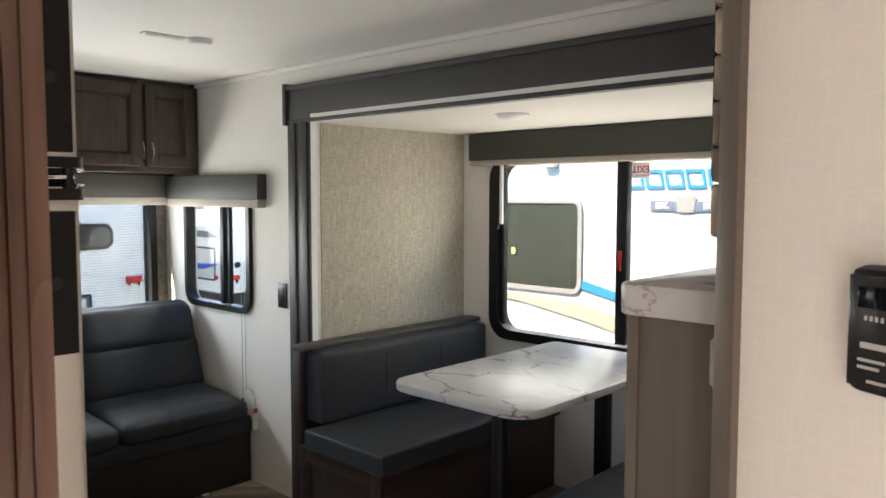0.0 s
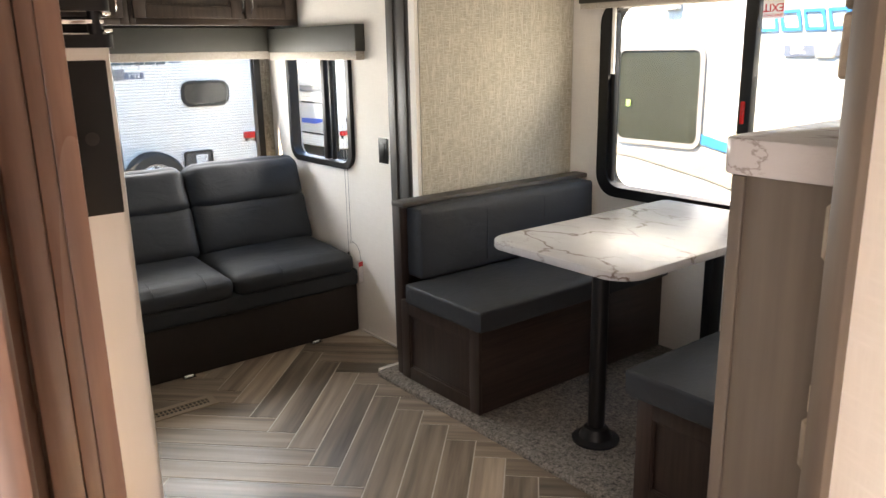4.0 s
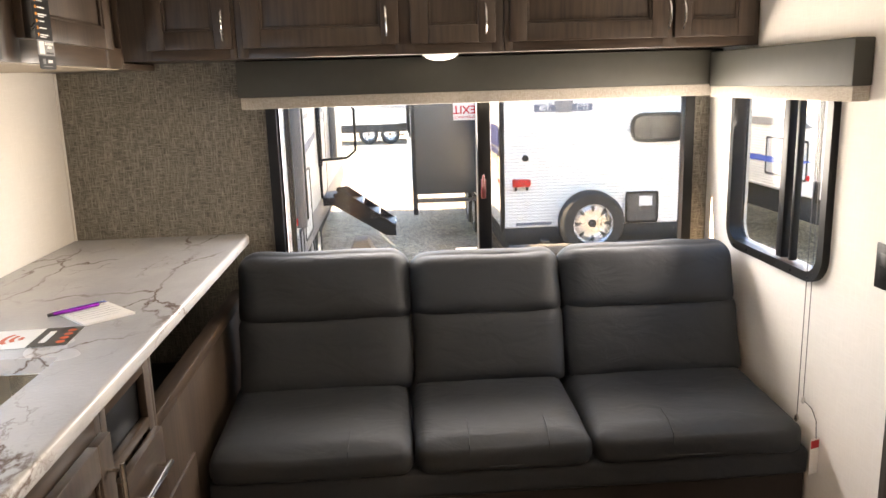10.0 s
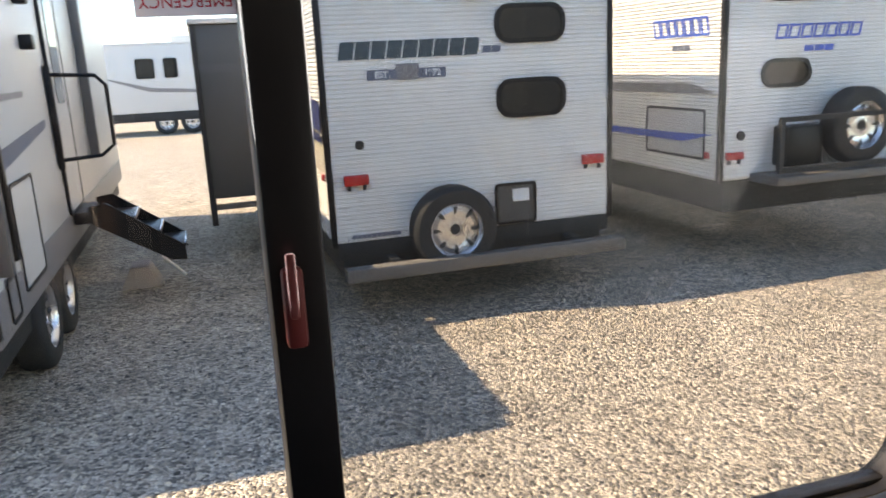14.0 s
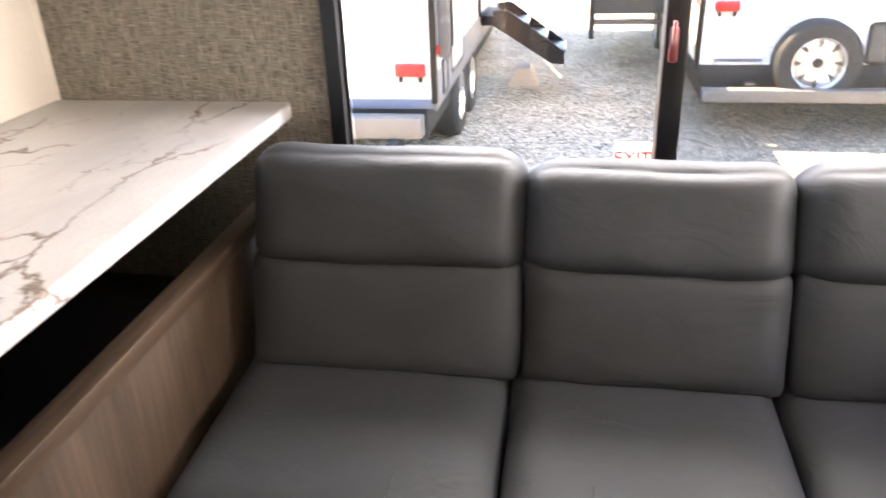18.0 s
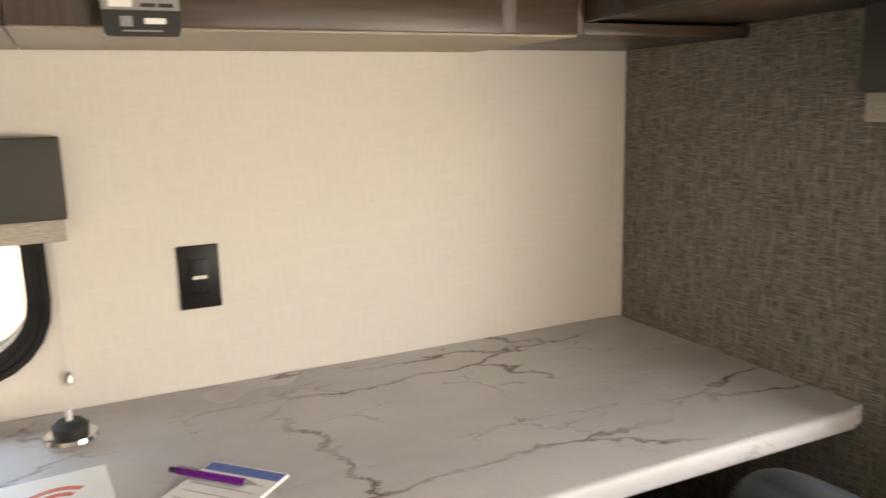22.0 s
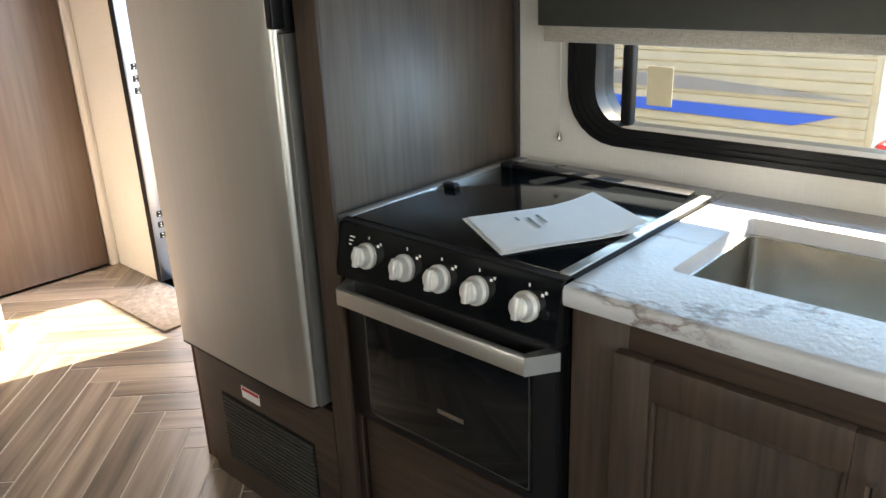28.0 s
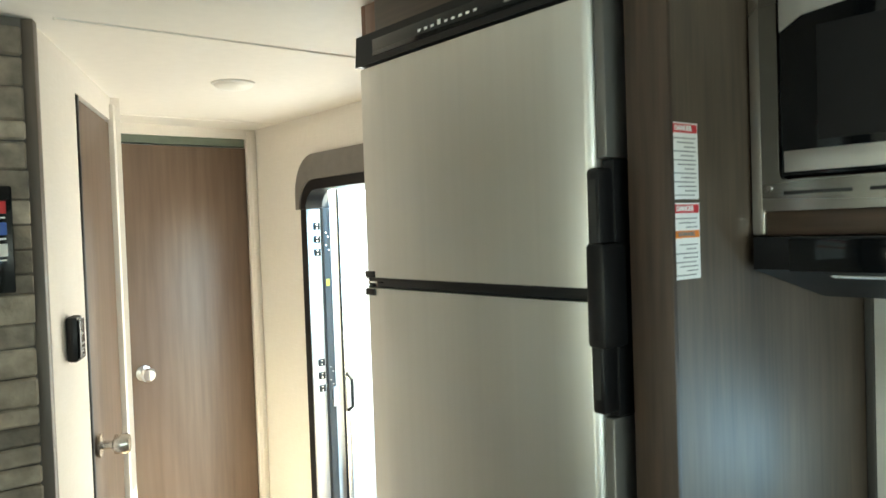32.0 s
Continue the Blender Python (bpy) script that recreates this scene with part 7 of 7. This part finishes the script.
letters("EST.", 0.05, PAPER, t, facing("-x", 4.680, 2.455, 1.344), bold=0.002)
letters("1972", 0.05, PAPER, t, facing("-x", 4.680, 2.125, 1.344), bold=0.002)
decal(t, "x", 4.70, -1, [(3.08, 0.800), (2.83, 0.742), (2.59, 0.687), (2.1, 0.54), (1.0, 0.12), (1.0, 0.00), (2.1, 0.45), (2.58, 0.618), (2.83, 0.681), (3.08, 0.732)], SKYBLUE)
TAND = material("tan_decal", (0.28, 0.255, 0.215), 0.4, vary=0.05, bump=0)
decal(t, "x", 4.70, -1, [(3.85, 0.65), (3.60, 0.655), (3.05, 0.616), (2.57, 0.517), (1.4, 0.12), (1.4, 0.04), (2.55, 0.395), (3.04, 0.500), (3.60, 0.590), (3.85, 0.61)], TAND)
decal(t, "x", 4.70, -1, [(2.35, 1.13), (2.27, 1.0), (2.18, 0.86), (2.26, 0.98)], BLUE)
part("lamp", box(4.64, 4.70, 3.30, 3.42, 1.62, 1.72, 0.015), SKIN, t)
part("window_tag", box(4.672, 4.678, 3.68, 3.715, 0.96, 1.01), material("pale_green_tag", (0.35, 0.55, 0.15), 0.6, bump=0), t)
for y in (0.2, 1.05):
    wheel(t, "x", (4.82, y, GZ + 0.34), 0.34, 0.20)

# tan-sided trailer beyond the kitchen window
XK = -2.5
t = shell("travel_trailer", -4.95, XK, -5.6, 1.835, -0.05, 3.00, "tan ribbed travel trailer with a blue stripe", TANSIDE)
part("siding", siding("x", XK, 1, -5.58, 1.81, -0.03, 2.98, 0.050), TANSIDE, t, smooth=0)
part("siding", siding("y", 1.835, 1, -4.93, XK - 0.02, -0.03, 2.98), SIDING, t, smooth=0)
decal(t, "x", XK, 1, [(-4.5, 0.70), (1.50, 0.615), (1.69, 0.672), (-4.5, 0.76)], BLUE)
decal(t, "x", XK, 1, [(-4.5, 0.80), (0.65, 0.745), (1.80, 0.745), (1.02, 0.805), (-4.5, 0.92)], GREYD)
vehicle_window(t, "x", XK + 0.012, 1, -1.6, -0.3, 0.95, 1.55, 0.05)
part("dark_skirt", box(XK - 0.04, XK + 0.006, -5.5, 1.80, -0.20, -0.05, 0.005), SKIRTM, t)
for x in (-2.72, -4.75):
    tail_light(t, "y", 1.845, 1, x, x + 0.17, 0.48, 0.56)
    part("marker_light", box(x, x + 0.10, 1.845, 1.87, 1.75, 1.79, 0.008), RED, t)
part("bumper", box(-4.9, -2.55, 1.90, 2.02, -0.28, -0.18, 0.01), BUMPER, t)
for y in (-2.6, -1.75):
    wheel(t, "x", (XK - 0.02, y, GZ + 0.34), 0.34, 0.20, out=1)
# distant white trailers
for x0, x1, y0, y1, lab in ((-2.6, 6.4, 30.0, 32.4, "distant white travel trailer with a grey swoosh"), (-13.0, -5.2, 34.0, 36.4, "distant white travel trailer at the lot's end"), (9.5, 12.0, 9.2, 16.0, "white travel trailer at the row's end"), (-9.5, -7.2, 3.0, 10.0, "white travel trailer across the lane")):
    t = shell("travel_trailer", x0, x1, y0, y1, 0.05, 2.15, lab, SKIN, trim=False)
    if y0 > 20:
        for k, x in enumerate((x0 + 1.9, x0 + 2.75, x0 + 5.0)):
            vehicle_window(t, "y", y0, -1, x, x + (0.35 if k else 0.5), 1.15, 1.7, 0.05)
        for x in (x0 + 2.6, x0 + 3.4):
            wheel(t, "y", (x, y0 + 0.15, GZ + 0.36), 0.36, 0.22)
        for k in range(4):
            part("step", box(x0 + 3.7, x0 + 4.2, y0 - 0.2 - 0.22 * k, y0 - 0.2 * k, 0.05 - 0.18 * k, 0.08 - 0.18 * k), BLACK, t)
        decal(t, "y", y0, -1, [(x0 + 0.5, 1.3), (x0 + 2.2, 0.7), (x0 + 5.5, 0.5), (x0 + 5.5, 0.6), (x0 + 2.3, 0.82)], GREYD)
        part("air_unit", box(x0 + 3.0, x0 + 3.9, y0 + 0.8, y0 + 1.6, 2.2, 2.45, 0.06), SKIN, t)
    else:
        for y in (y0 + 3.4, y0 + 4.2):
            wheel(t, "x", (x0 + 0.1, y, GZ + 0.34), 0.34, 0.20)
        vehicle_window(t, "x", x0, -1, y0 + 1.2, y0 + 2.0, 1.0, 1.55, 0.06)
        vehicle_window(t, "x", x1, 1, y0 + 1.2, y0 + 2.0, 1.0, 1.55, 0.06)
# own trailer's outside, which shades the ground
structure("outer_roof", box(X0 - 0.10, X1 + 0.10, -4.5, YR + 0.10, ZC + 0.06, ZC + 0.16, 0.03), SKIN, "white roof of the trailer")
bm = box(X0 - 0.09, X0 - T - 0.004, -4.5, -0.66, -0.25, ZC + 0.06)
box(X0 - 0.09, X0 - T - 0.004, 0.12, 1.60, -0.25, ZC + 0.06, bm=bm)
box(X0 - 0.09, X0 - T - 0.004, 2.95, YR + 0.09, -0.25, ZC + 0.06, bm=bm)
box(X0 - 0.09, X0 - T - 0.004, 1.60, 2.95, -0.25, 0.90, bm=bm)
box(X0 - 0.09, X0 - T - 0.004, 1.60, 2.95, 1.33, ZC + 0.06, bm=bm)
box(X0 - 0.09, X0 - T - 0.004, -0.66, 0.12, 1.77, ZC + 0.06, bm=bm)
box(X0 - 0.09, X0 - T - 0.004, -0.66, 0.12, -0.25, -0.03, bm=bm)
box(X1 + T + 0.004, X1 + 0.09, -4.5, YS0 - 0.02, -0.25, ZC + 0.06, bm=bm)
box(X0 - 0.09, X1 + 0.09, -4.5, -4.45, -0.25, ZC + 0.06, bm=bm)
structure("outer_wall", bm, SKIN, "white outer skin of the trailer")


# ---- stone veneer on the partition ----
STONE = material("grey_ledge_stone", (0.27, 0.232, 0.185), 0.85, vary=0.5, grain=26, stain=5, bump=0.8, dist=0.012, per_object=0.45)
rng = random.Random(4)
o = thing("stone_veneer", (0.9, 0.36, 0), "stacked grey ledge-stone veneer panel", "wall panel", kind="structure")
part("mortar", box(0.775, X1 - 0.03, 0.3365, 0.352, 0, ZC - 0.002), MORTAR, o)
z = 0.003
while z < ZC - 0.03:
    h = min(rng.choice((0.04, 0.05, 0.06, 0.07)), ZC - 0.006 - z)
    x = 0.776 - rng.random() * 0.02
    while x < (1.12 if z < 1.285 else X1 - 0.04):
        w = rng.uniform(0.09, 0.24)
        a, b = max(x, 0.776), min(x + w, X1 - 0.032)
        hid = a > 0.955 and z < 1.22
        if b - a > 0.02 and not hid:
            own = box(a + 0.001, b - 0.001, 0.352, (0.359 if a < 0.86 else 0.364) + rng.random() * (0.012 if a < 0.86 else 0.018), z + 0.001, z + h - 0.001, 0.005, 1)
            if not (b > 0.80 and a < 1.06 and z + h > 1.42 and z < 1.65):
                part("stone", own, STONE, o, smooth=0)
            else:
                part("stone", box(a + 0.001, b - 0.001, 0.352, 0.372, z + 0.001, z + h - 0.001, 0.003, 1), STONE, o, smooth=0)
        x += w
    z += h

# ---- herringbone planks ----
PLANK = wood("wood_look_plank", (0.072, 0.052, 0.037), (0.40, 0.315, 0.235), "x", 0.34, 0.34, 7, 0.17)
PW, PL = 0.1135, 0.681
floor_ob = bpy.data.objects["floor"]
fo = ORIGIN[floor_ob]
fine = bevelled(box(0.002, PL - 0.002, 0.002, PW - 0.002, -0.004, 0.0), 0.0014, 1)
plank_mesh = link_mesh("plank", fine, PLANK, 0)
c45 = math.sqrt(0.5)
BASE = Vector((1.640, 2.060))


def inside(p):
    if not (X0 < p.x < X1 + 0.0 and YE - 0.02 < p.y < 3.26):
        return False
    return True


spots = []
for band in range(-4, 5):
    for n in range(-40, 41):
        # in the turned plan: along e = (-1,-1), across g = (1,-1), each over root two
        o_p, o_q = n * PW + band * PL, n * PW - band * PL
        for turn in (0, 1):
            if turn == 0:
                p, q, ang = o_p, o_q, 0
            else:
                p, q, ang = o_p - PW, o_q, 90
            spots.append((p, q, ang))
E1, G1 = Vector((-c45, -c45)), Vector((c45, -c45))
base_angle = math.degrees(math.atan2(E1.y, E1.x))
for p, q, ang in spots:
    # lower-left corner and the two sides of the piece in the turned plan
    wx, wy = (PL, PW) if ang == 0 else (PW, PL)
    mid = BASE + E1 * (p + wx / 2) + G1 * (q + wy / 2)
    corners = [BASE + E1 * (p + a * wx) + G1 * (q + b * wy) for a in (0, 1) for b in (0, 1)]
    if not any(inside(k) for k in corners + [mid]):
        continue
    c0 = BASE + E1 * p + G1 * q
    if ang == 0:
        m = Matrix.Translation((c0.x, c0.y, 0)) @ Matrix.Rotation(radians(base_angle), 4, "Z")
    else:
        c1 = BASE + E1 * (p + PW) + G1 * q
        m = Matrix.Translation((c1.x, c1.y, 0)) @ Matrix.Rotation(radians(base_angle) + math.pi / 2, 4, "Z")
    whole = all(X0 < k.x < X1 and YE - 0.02 < k.y < 3.26 for k in corners)
    mesh = plank_mesh
    if not whole:
        own = box(0.002, PL - 0.002, 0.002, PW - 0.002, -0.004, 0.0)
        bmesh.ops.transform(own, matrix=m, verts=own.verts)
        for co, no in (((X0, 0, 0), (-1, 0, 0)), ((X1, 0, 0), (1, 0, 0)), ((0, YE - 0.02, 0), (0, -1, 0)), ((0, 3.26, 0), (0, 1, 0))):
            bmesh.ops.bisect_plane(own, geom=own.verts[:] + own.edges[:] + own.faces[:], plane_co=co, plane_no=no, clear_outer=True)
        if not own.faces:
            own.free()
            continue
        bmesh.ops.transform(own, matrix=m.inverted(), verts=own.verts)
        mesh = link_mesh("plank", own, PLANK, 0)
    ob = new("plank", mesh)
    ob.parent = floor_ob
    ob.matrix_basis = Matrix.Translation(-fo) @ m
